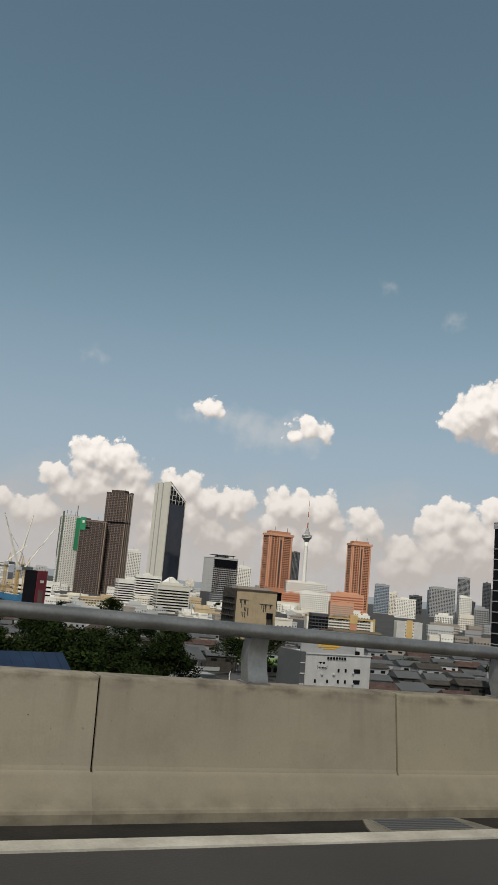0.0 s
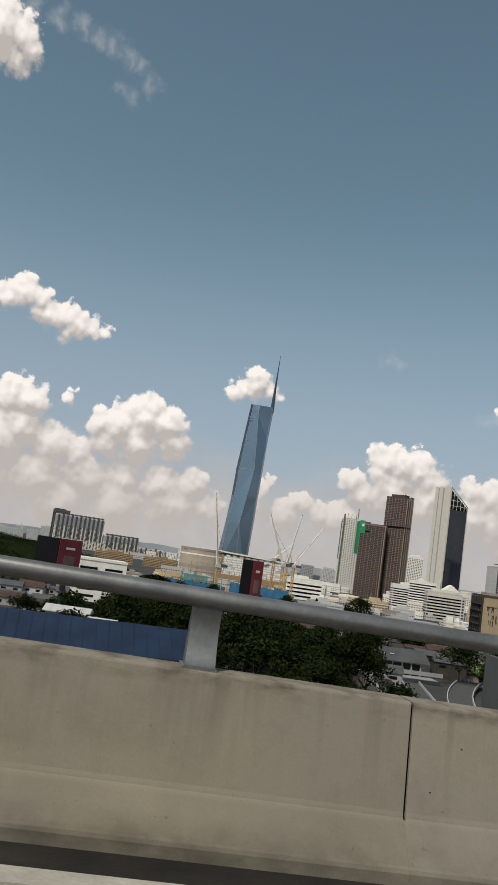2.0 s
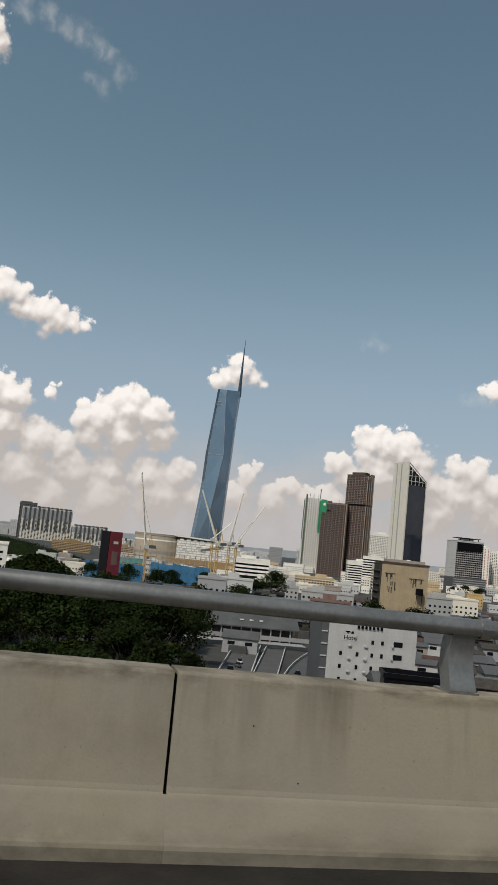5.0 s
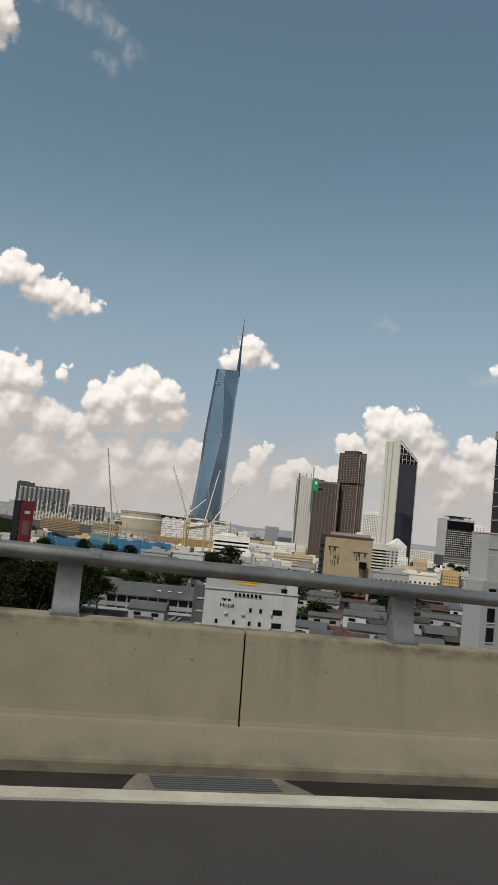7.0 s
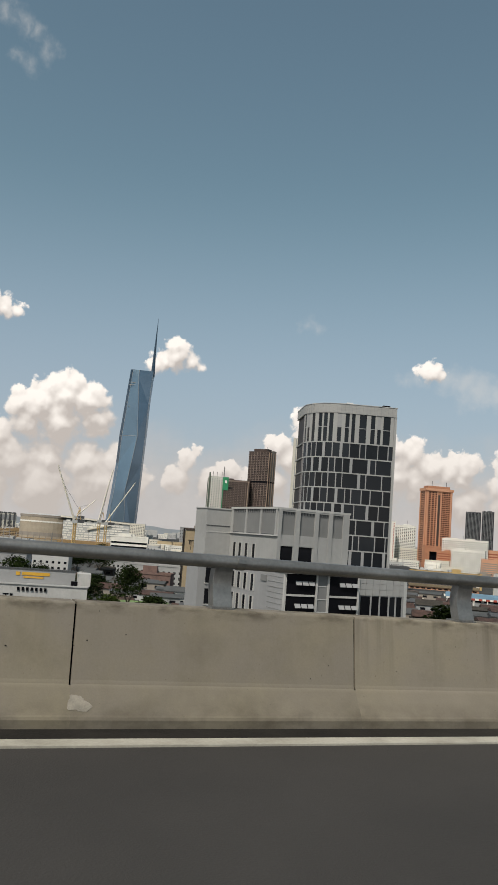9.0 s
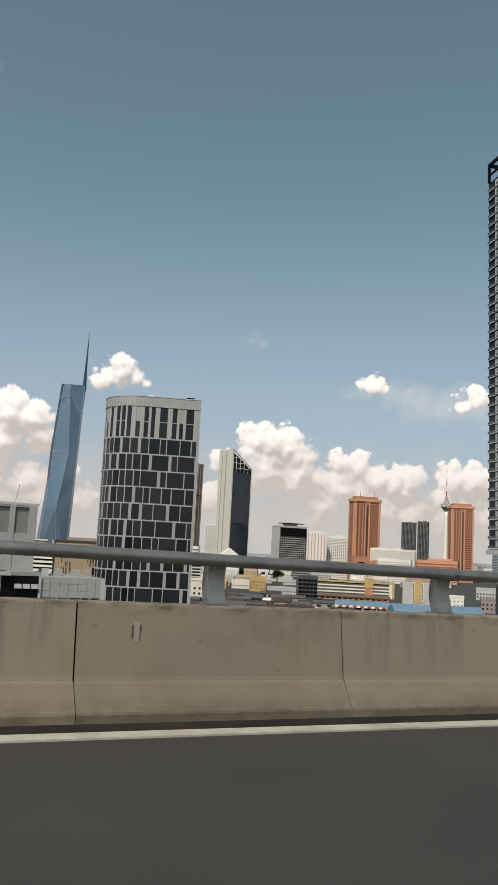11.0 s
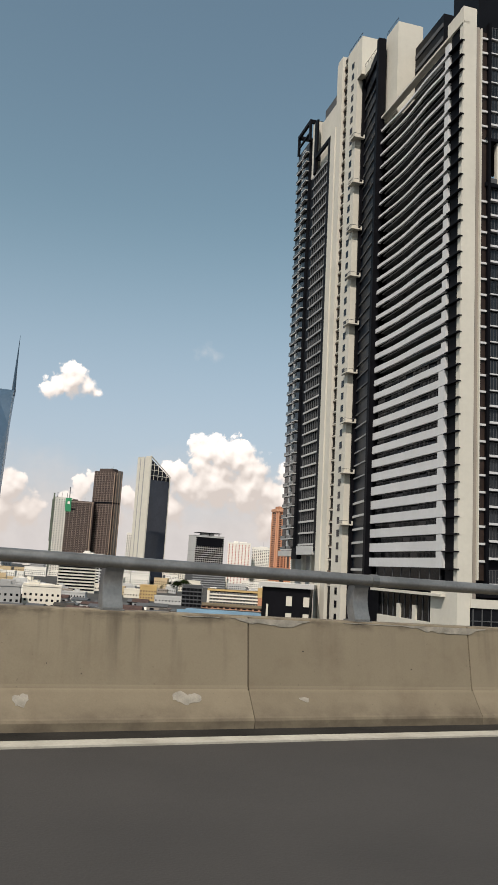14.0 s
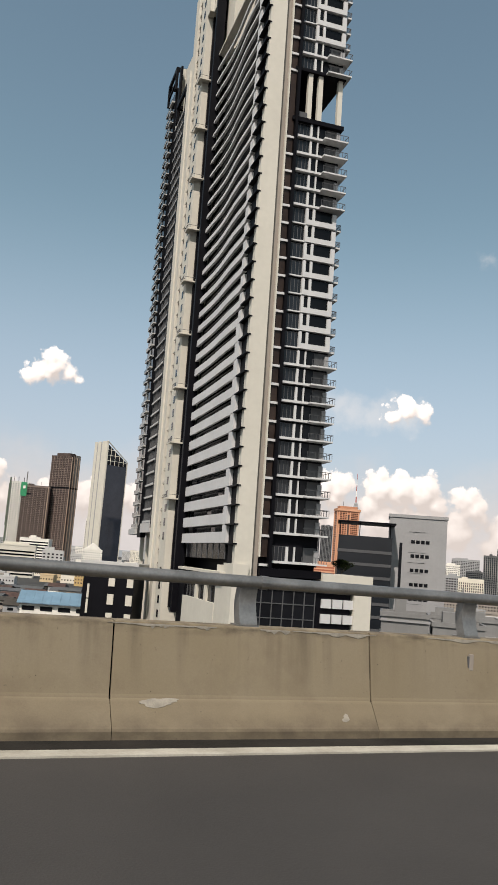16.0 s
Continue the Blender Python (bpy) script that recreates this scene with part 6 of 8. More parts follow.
def round_tower():
    t = thing("round_office_tower", "dark glass office tower with one rounded end and pale panel strips", "office tower", (259.2, 176.5, GZ), -16)
    wf, r = 12.7, 9.0
    def plan(o=0.0, n=14):
        pts = [(wf + o, -o), (wf + o, 20)]
        pts += [(0 - r - o, 20)]
        pts += [(0 - (r + o) * math.cos(a), r - (r + o) * math.sin(a)) for a in [i * math.pi / 2 / n for i in range(n + 1)]]
        return pts
    h = 35.2 - GZ
    part("core", Mesh().prism(plan(-0.25), 0, h - 1), BLACK, t)
    part("crown_band", Mesh().prism(plan(0.25), h - 2.3, h), WHITE_OFF, t)
    part("crown_coping", Mesh().prism(plan(0.34), h, h + 0.16), GREY_LT, t)
    part("roof_unit", Mesh().box(4, 7, 6, 9, h, h + 1.2), GREY_LT, t)
    part("roof_unit", Mesh().rod((0.6, 3, h + 0.2), (2.2, 3, h + 0.2), 0.8, 10), GREY_LT, t)
    part("roof_unit", Mesh().box(9.6, 11.4, 1.0, 2.4, h, h + 0.7), DARK, t)
    # unrolled line of the facade: flank, rounded end, flat front
    flank = 6.0
    arc = flank + r * math.pi / 2
    def place(s):
        if s < flank:
            return (-r, r + flank - s), -90.0
        if s < arc:
            a = (s - flank) / r
            return (-r * math.cos(a), r - r * math.sin(a)), math.degrees(a) - 90
        return (s - arc, 0.0), 0.0
    def upright(name, s, w, y0, z, hgt, material):
        (x, y), a = place(s + w / 2)
        ob = part(name, Mesh().box(-w / 2, w / 2, y0, 0.1, 0, hgt), material, t)
        ob.location, ob.rotation_euler = (x, y, z), (0, 0, radians(a))
    end = arc + wf - 0.35
    s = flank
    while s < end:
        upright("crown_seam", s, 0.07, -0.30, h - 2.25, 2.2, GREY)
        s += 0.92
    rnd = random.Random(3)
    # tall top storey: pale piers of uneven width, some panes halved by a transom
    z, s, k = h - 9.5, flank, 0
    while s < end - 0.3:
        w = min(1.0 if s < arc else rnd.choice((0.9, 1.1, 1.8)), end - s)
        upright("pane", s, w, -0.03, z, 7.2, GLASS_NAVY)
        if k % 3:
            upright("transom", s, w, -0.09, z + 3.6, 0.16, GREY)
        if k % 5 == 2:
            upright("blind_panel", s, w, -0.07, z + 3.76, 3.44, GREY)
        s += w
        p = min(rnd.choice((0.45, 0.6, 0.9, 1.1)), end - s)
        if p > 0.1:
            upright("panel_strip", s, p, -0.14, z, 7.2, WHITE_OFF)
        s += p
        k += 1
    for k in range(10):
        z = h - 9.5 - 3.8 * k
        part("spandrel", Mesh().prism(plan(0.14), z - 0.3, z), WHITE_OFF, t)
        z -= 3.8
        s = flank
        while s < end - 0.3:
            w = min(rnd.choice((1.3, 2.0, 2.4, 2.9, 3.8)), end - s)
            if s < arc:
                w = min(w, 1.7)
            upright("pane", s, w, -0.03, z, 3.5, GLASS_NAVY)
            s += w
            p = min(rnd.choice((0.2, 0.2, 0.25, 0.25, 0.7)), end - s)
            if p > 0.1:
                upright("panel_strip", s, p, -0.12, z, 3.5, GREY)
            s += p
    part("edge_strip", Mesh().box(wf - 0.3, wf + 0.16, -0.2, 0.3, 0, h - 2.3), WHITE_OFF, t)
    part("end_wall", Mesh().box(wf + 0.16, wf + 0.36, -0.15, 20.2, 0, h - 2.3), GREY_LT, t)


round_tower()


def hotel():
    t = thing("hotel_building", "white rendered hotel with small square windows and a grey roof screen", "hotel", (179.7, 210.9, GZ), -8.6)
    h = -15.5 - GZ
    part("wall", Mesh().box(0, 25.2, 0, 17.6, 0, h), WALLGREY, t)
    part("side_screen", Mesh().box(-1.8, 0, 0.6, 15, 0, h + 0.6), GREY_DK, t)
    for k in range(6):
        part("screen_bar", Mesh().box(-1.95, -0.2, 0.4, 0.6, 1 + k * 3.3, 1.3 + k * 3.3), GREY_LT, t)
    part("coping", Mesh().box(-0.2, 25.4, -0.25, 0.3, h, h + 0.35), GREY_LT, t)
    for k in range(5):
        z = h - 5.4 - k * 3.5
        for x in (3.3, 8.0, 12.2, 15.0):
            if k == 0 and x < 9:
                continue
            part("window", Mesh().box(x, x + 0.75, -0.08, 0.2, z, z + 1.1), GLASS_DK, t)
        part("window", Mesh().box(18.6, 21.2, -0.08, 0.2, z - 0.2, z + 1.2), GLASS_DK, t)
        part("ac_unit", Mesh().box(18.0, 18.5, -0.5, -0.08, z - 0.3, z + 0.3), GREY_LT, t)
        for x in (5.6, 10.2):
            part("ac_unit", Mesh().box(x, x + 0.8, -0.45, 0, z - 0.9, z - 0.4), GREY_LT, t)
    for i in range(7):
        part("vent_hood", Mesh().box(7.9 + i * 1.1, 8.5 + i * 1.1, -0.3, 0, h - 1.4, h - 0.6), DARK, t)
    part("roof_screen", Mesh().box(0.5, 22, 4.5, 5.1, h, h + 3.6), GREY, t)
    part("roof_screen_top", Mesh().box(0.2, 22.3, 4.3, 5.4, h + 3.6, h + 3.9), GREY_DK, t)
    part("stair_house", Mesh().box(22.6, 26.0, 5, 12, h, h + 3.2), WALLGREY, t)
    for x in (21.5, 22.2):
        part("water_tank", Mesh().prism([(x + 0.5 * math.cos(a), 3 + 0.5 * math.sin(a)) for a in [i * math.pi / 4 for i in range(8)]], h, h + 1.3), DARK, t)
    part("logo_disc", Mesh().prism([(7.6 + 0.55 * math.cos(a), 4.4 + 0.06 * math.sin(a)) for a in [i * math.pi / 4 for i in range(8)]], h + 2.0, h + 2.9), YELLOWSIGN, t)
    part("sign_board", Mesh().box(8.6, 15.5, 4.38, 4.5, h + 2.1, h + 2.9), YELLOWSIGN, t, "yellow sign board")
    part("sign_bar", Mesh().box(9.0, 14.0, 4.38, 4.5, h + 1.4, h + 1.8), YELLOWSIGN, t)
    cu = bpy.data.curves.new("lettering", "FONT")
    cu.body, cu.size, cu.extrude = "Hotel", 1.7, 0.04
    ob = new("lettering", cu)
    cu.materials.append(DARK)
    ob.parent = t
    ob.matrix_parent_inverse = Matrix()
    ob.location, ob.rotation_euler = (4.2, -0.06, h - 4.6), (radians(90), 0, 0)
    part("sign_plate", Mesh().box(3.9, 7.6, -0.03, 0, h - 4.9, h - 3.2), GREY_LT, t)
    part("letter_bar", Mesh().box(4.6, 6.0, -0.08, 0, h - 2.6, h - 2.3).box(5.15, 5.45, -0.08, 0, h - 3.0, h - 2.3).box(6.3, 7.0, -0.08, 0, h - 2.9, h - 2.3), DARK, t)


hotel()


def stained_block():
    t = thing("stained_block", "old tan rendered block with dark water stains and pipe-covered side", "old building", (288.6, 399.8, GZ), -18.2)
    h = 1.3 - GZ
    part("wall", Mesh().box(0, 24.8, 0, 26, 0, h), BEIGE, t)
    part("roof_edge", Mesh().box(-0.4, 25.2, -0.4, 26, h, h + 0.9), BROWN, t)
    part("rear_top", Mesh().box(4, 25, 12, 24, h, h + 2.4), CREAM_DK, t)
    part("side_wall", Mesh().box(-0.6, 0, 0.3, 26, 0, h - 0.4), GRIME, t)
    for i in range(6):
        part("service_pipe", Mesh().rod((-1.0, 2 + i * 4, 0), (-1.0, 2 + i * 4, h + 0.8), 0.22, 5), GRIME, t)
    for k in range(9):
        part("service_ledge", Mesh().box(-1.7, -0.6, 0.8, 25, 4 + k * 3.6, 4.3 + k * 3.6), GRIME, t)
    rnd = random.Random(8)
    for x0, z0, n in ((2.2, h - 6, 5), (3.4, h - 13, 4), (15.6, h - 8, 6), (5.0, h - 10, 3)):
        for i in range(n):
            x, w = x0 + i * rnd.uniform(0.8, 1.4), rnd.uniform(0.2, 0.7)
            part("stain", Mesh().box(x, x + w, -0.03, 0, z0 - rnd.uniform(1.0, 4.0), z0 + rnd.uniform(0.2, 1.0)), GRIME, t)
    part("ledge", Mesh().box(1.6, 7.2, -0.25, 0, h - 5.4, h - 5.1).box(14.6, 22.6, -0.25, 0, h - 7.2, h - 6.9), GRIME, t)
    ring8 = [(20.2 + 2.0 * math.cos(a), -2.4 + 1.6 * math.sin(a)) for a in [i * math.pi / 6 for i in range(12)]]
    part("water_tank", Mesh().prism(ring8, h - 15.2, h - 11.8), DARK, t)
    part("tank_frame", Mesh().rod((18.8, -2.4, h - 20), (18.8, -2.4, h - 15), 0.15, 4).rod((21.6, -2.4, h - 20), (21.6, -2.4, h - 15), 0.15, 4), DARK, t)


stained_block()

# station roof and links
t = thing("station_hall", "long station hall with a dull grey metal roof", "station", (167.8, 321.5, GZ), -9.1)
part("roof", Mesh().sweep([[(x, -2, 6.5), (x, -2, 7.0), (x, 7, 11.4), (x, 16, 7.0), (x, 16, 6.5)] for x in (-2, 44)]), ROOFGREY, t)
part("hall", Mesh().box(0, 42, 2, 14, 0, 6.5), GRIME, t)
for i in range(11):
    part("column", Mesh().box(0.2 + i * 4, 0.7 + i * 4, -1.2, -0.7, 0, 6.5), GREY, t)
for i in range(3):
    part("skylight", Mesh().box(20 + i * 4, 21.4 + i * 4, 1.5, 2.3, 9.0, 9.4), WHITE, t)
part("platform", Mesh().box(-12, 46, -9, 1.5, 0, 1.4), GREY, t)
part("footbridge", Mesh().box(-30, 46, -12, -9.5, 3.4, 4.0).box(-30, 46, -12, -11.9, 4.0, 5.0), GREY, t)

# billboards
def billboard(x, y, turn, w, d, z, h, face, label):
    t = thing("billboard", label, "billboard", (x, y, GZ), turn, "billboards")
    part("panel", Mesh().box(0, w, -0.3, 0, z - GZ - h, z - GZ), face, t)
    part("back_panel", Mesh().box(-0.3, 0, 0, d, z - GZ - h, z - GZ), BLACK, t)
    part("post", Mesh().box(w * 0.4, w * 0.6, 0.4, 1.4, 0, z - GZ), GREY_DK, t)
    part("picture_block", Mesh().box(w * 0.25, w * 0.75, -0.36, -0.3, z - GZ - h * 0.75, z - GZ - h * 0.45), PINK, t)
    part("letter_bar", Mesh().box(w * 0.3, w * 0.7, -0.36, -0.3, z - GZ - h * 0.28, z - GZ - h * 0.22), CREAM, t)


billboard(132.2, 321.3, 20, 5.2, 6.8, 2.8, 17, DARKRED, "tall dark red billboard with a black side on a steel post")
billboard(54.4, 301.6, 30, 9.5, 14, 0.8, 13, DARKRED, "square dark red billboard with a broad black back")

# domed mall under construction, hoardings, cranes
t = thing("domed_hall", "cream round-fronted hall of a building site", "hall", (285, 1182, GZ), -12)
k = 36
def hall_ring(q, w=36.0, d=30.0):
    return [(w + q * w * math.cos(math.pi + i * 2 * math.pi / k), d + q * d * math.sin(math.pi + i * 2 * math.pi / k)) for i in range(k)]
part("drum", Mesh().prism(hall_ring(1.0), 0, 40.5), DRUM, t)
part("wall_band", Mesh().prism(hall_ring(1.004), 33.2, 35.2), WHITE, t)
part("wall_band", Mesh().prism(hall_ring(1.004), 14, 19), CREAM_DK, t)
part("roof_rim", Mesh().prism(hall_ring(1.015), 40.5, 43.6), CREAM_DK, t)
part("roof", Mesh().prism(hall_ring(0.97), 43.6, 45.2, hall_ring(0.7)), GREY_LT, t)
t = thing("mall_shell", "white mall shell with slanted panels under construction", "mall", (345, 1166, GZ), -14)
part("body", Mesh().box(0, 92, 0, 40, 0, 38), GREY_LT, t)
part("roof_edge", Mesh().sweep([[(x, -1.5, z), (x, 40, z), (x, 40, z + 2.2), (x, -1.5, z + 2.2)] for x, z in ((-4, 42.5), (93, 38.5))]), CREAM, t)
part("clerestory", Mesh().box(1, 91, 1.0, 39, 38, 42), GREY_DK, t)
for i in range(9):
    part("clerestory_frame", Mesh().box(4 + i * 9.6, 9.5 + i * 9.6, 0.4, 1.2, 37.4, 40.2 - i * 0.15), WHITE, t)
part("sloped_beam", Mesh().sweep([[(x, -2.6, z), (x, -0.3, z), (x, -0.3, z + 2.2), (x, -2.6, z + 2.2)] for x, z in ((34, 27), (66, 35))]), CREAM, t)
rnd = random.Random(4)
for r_ in range(8):
    x = (r_ % 2) * 2.0
    while x < 88:
        w = rnd.uniform(3.5, 7.0)
        if rnd.random() < 0.86:
            part("facade_panel", Mesh().box(x, min(x + w, 91), -0.5, 0, 10.6 + r_ * 3.3, 12.8 + r_ * 3.3), WHITE, t)
        x += w + 0.9
part("scaffold", Mesh().box(-6, 96, -8, -2, 0, 12), OCHRE, t)


def hoarding(x, y, turn, w, z, h, label):
    t = thing("hoarding", label, "site screen", (x, y, GZ), turn, "blue site screens")
    n = max(3, int(w / 5))
    for i in range(n):
        part("sheet", Mesh().box(i * w / n + 0.05, (i + 1) * w / n - 0.05, -0.1, 0.1, z - GZ - h, z - GZ - (i * 7 % 3) * 0.5), BLUESCREEN, t)
        part("pole", Mesh().rod((i * w / n, 0.3, 0), (i * w / n, 0.3, z - GZ + 1.2), 0.14, 4), GREY_DK, t)
    part("frame", Mesh().box(0, w, 2, 12, 0, z - GZ - 1.5), GREY_DK, t)


hoarding(203, 602.6, -13.3, 44, -16, 20, "blue sheeted screens of a building site")
hoarding(160, 640, -8, 44, -20, 14, "lower blue sheeted screens of a building site")
for x, y, w, z in ((204.7, 751.5, 30, -9), (240, 745, 40, -14)):
    t = thing("concrete_frame", "unfinished concrete frame with ochre formwork", "building site", (x, y, GZ), -8)
    for k in range(int((z - GZ) / 4) + 1):
        part("floor_slab", Mesh().box(0, w, 0, 12, k * 4.0, k * 4.0 + 0.5), OCHRE if k % 2 else CREAM_DK, t)
    m = Mesh()
    for i in range(int(w / 5) + 1):
        m.box(i * 5, i * 5 + 0.7, 0.3, 1.0, 0.5, z - GZ + 2.5)
    tagged(part("colonnade", m, CREAM_DK, t), kind="stuff")


def luffing_crane(x, y, zb, tip, label="pale luffing tower crane with raised jib"):
    t = thing("tower_crane", label, "crane", (x, y, GZ), 0, "tower cranes")
    hb = zb - GZ
    m = Mesh()
    for sx, sy in ((-1, -1), (1, -1), (1, 1), (-1, 1)):
        m.rod((sx, sy, 0), (sx, sy, hb), 0.32, 4)
    for k in range(int(hb / 3)):
        s = 1 if k % 2 else -1
        m.rod((-s, -1, k * 3), (s, -1, k * 3 + 3), 0.14, 4)
    part("mast", m, YELLOW, t)
    part("cab", Mesh().box(-2, 2, -2, 2, hb, hb + 3), GREY_LT, t)
    part("counterweight", Mesh().box(2, 8, -1.4, 1.4, hb + 0.5, hb + 3.2), GREY_DK, t)
    j = Mesh()
    p, q = Vector((-1, 0, hb + 2)), Vector((tip[0] - x, tip[1] - y, tip[2] - GZ))
    n = 12
    for o in (Vector((0, -0.9, 0)), Vector((0, 0.9, 0)), Vector((0.9, 0, 0.9))):
        j.rod(p + o, q + o * 0.3, 0.42, 4)
    for k in range(n):
        a, b = p.lerp(q, k / n), p.lerp(q, (k + 1) / n)
        j.rod(a + Vector((0, -0.9, 0)), b + Vector((0.6, 0.6, 0.6)), 0.24, 4)
    part("jib", j, CREAM, t)
    part("a_frame", Mesh().rod((1, 0, hb + 3), (3, 0, hb + 12), 0.3, 4).rod((5, 0, hb + 3), (3, 0, hb + 12), 0.3, 4), YELLOW, t)
    part("stay_cable", Mesh().rod((3, 0, hb + 12), tuple(p.lerp(q, 0.7)), 0.09, 4), DARK, t)


luffing_crane(214, 689, -8, (203, 690, 55))
luffing_crane(289, 738, 0, (270, 742, 50))
luffing_crane(334, 856, 2, (343, 854, 58))
luffing_crane(340, 850, 0, (366, 846, 46))
luffing_crane(300, 800, 4, (318, 800, 24), "short luffing tower crane with lowered jib")

# grey blocks beyond the condominium
t = tower("grey_office", "plain grey concrete office block with narrow window rows", 494.1, 222.3, -39.5, 20.3, 22, 19, GREY, GLASS_DK, 3.6, 20, 0.3, 0.01, plant=False, category="office building")
for k in range(8):
    for i in range(4):
        part("window", Mesh().box(8.0 + i * 1.7, 9.3 + i * 1.7, -0.06, 0.1, 46 - k * 5.0, 47.2 - k * 5.0), GLASS_DK, t)
part("dark_slot", Mesh().box(4.0, 5.0, -0.06, 0.1, 15, 46), GLASS_DK, t)
t = thing("glass_office", "dark glass office block with a thin roof canopy", "office building", (474.3, 225.1, GZ), -36.1)
part("body", Mesh().box(0, 18.5, 0, 16, 0, 47), GLASS_NAVY, t)
part("canopy", Mesh().box(-0.5, 19.5, -1.5, 14, 51.4, 52.0), DARK, t)
for x in (0.3, 7.0, 17.5):
    part("canopy_post", Mesh().box(x, x + 0.3, -0.5, -0.2, 47, 51.4), DARK, t)
for k in range(9):
    part("spandrel", Mesh().box(-0.15, 18.65, -0.15, 16, 6 + k * 4.4, 7 + k * 4.4), GREY_DK, t)
for x, y, turn, w, top in ((430, 145.6, -39.3, 11, -10.8), (441, 140, -39.3, 12, -12.4), (452, 153.2, -42.5, 17, -11.4), (468, 142, -42.5, 16, -13.5)):
    tower("old_shop_house", "old grey shop house with small windows and roof clutter", x, y, turn, w, 12, top, SHADE, GLASS_DK, 3.3, 2.2, 0.6, 0.55, each=True, edges=GREY, category="shop house", group="old shop houses")

# sheds with blue roofs
def shed(x, y, turn, w, d, eave, ridge, roof, label, wall=None):
    t = thing("shed", label, "shed", (x, y, GZ), turn)
    part("wall", Mesh().box(0.4, w - 0.4, 0.4, d - 0.4, 0, eave - GZ), wall or GREY_LT, t)
    a, b = eave - GZ, ridge - GZ
    part("roof", Mesh().sweep([[(xx, -0.6, a), (xx, -0.6, a + 0.25), (xx, d / 2, b + 0.25), (xx, d + 0.6, a + 0.25), (xx, d + 0.6, a)] for xx in (-0.5, w + 0.5)]), roof, t)
    n = int(w / 2.5)
    m = Mesh()
    for i in range(n):
        xx = (i + 0.5) * w / n
        m.sweep([[(xx - 0.05, -0.62, a + 0.25), (xx + 0.05, -0.62, a + 0.25), (xx + 0.05, -0.62, a + 0.36), (xx - 0.05, -0.62, a + 0.36)], [(xx - 0.05, d / 2, b + 0.26), (xx + 0.05, d / 2, b + 0.26), (xx + 0.05, d / 2, b + 0.37), (xx - 0.05, d / 2, b + 0.37)]])
    tagged(part("roof_ribs", m, roof, t), kind="stuff")
    for i in range(max(2, int(w / 5))):
        xx = 1 + i * 5
        if xx + 3 < w:
            part("window", Mesh().box(xx, xx + 3.4, 0.32, 0.5, a - 1.9, a - 0.7), GLASS_DK, t)
    return t


shed(-40, 171, -3.7, 117, 20, -18.4, -13.4, BLUEROOF, "long warehouse with a ribbed blue metal roof", BLUEROOF)
shed(49, 238, -12, 12, 11, -18.6, -17.2, GREY_LT, "small white and blue roofed shed")
shed(67, 230, -12, 19, 12, -22.0, -19.6, PINK, "low shed with a faded pink roof")
shed(60, 226, -12, 7, 6, -19.6, -18.2, GREY_LT, "small pale shed with a blue rim")
shed(366.2, 226, -21.9, 30, 14, -17.2, -14.2, PALEBLUE, "low hall with a pale blue metal roof and red-white trim", WHITE)
shed(573.5, 646, -31, 67, 14, -33.6, -31.6, OLIVEROOF, "long low hall with an olive brown roof and orange wall", ORANGE_LT)
t = shed(445.3, 396.5, -36, 38, 13, -25.6, -23.2, PALEBLUE, "market hall with pale blue metal roof and red-white fringe", GREY)
for i in range(19):
    part("fringe_flag", Mesh().box(2 * i, 2 * i + 1.9, -0.75, -0.62, 9.6, 10.7), REDPAINT if i % 2 else WHITE, t)
for i in range(6):
    part("column", Mesh().box(0.3 + i * 7.4, 0.9 + i * 7.4, -0.5, 0.1, 0, 10.2), WHITE, t)
rnd = random.Random(8)
for i in range(9):
    # sheet roofs in front of the halls
    awning(425 + (i % 5) * 19 + rnd.uniform(-4, 4), 455 + (i // 5) * 42 + rnd.uniform(-8, 8) - (i % 5) * 4, -30 + rnd.uniform(-8, 8), rnd.uniform(9, 17), rnd.uniform(6, 9), rnd.uniform(3.5, 7), (CREAMWHITE, CREAM, PINK, CREAM, GREY_LT)[i % 5])

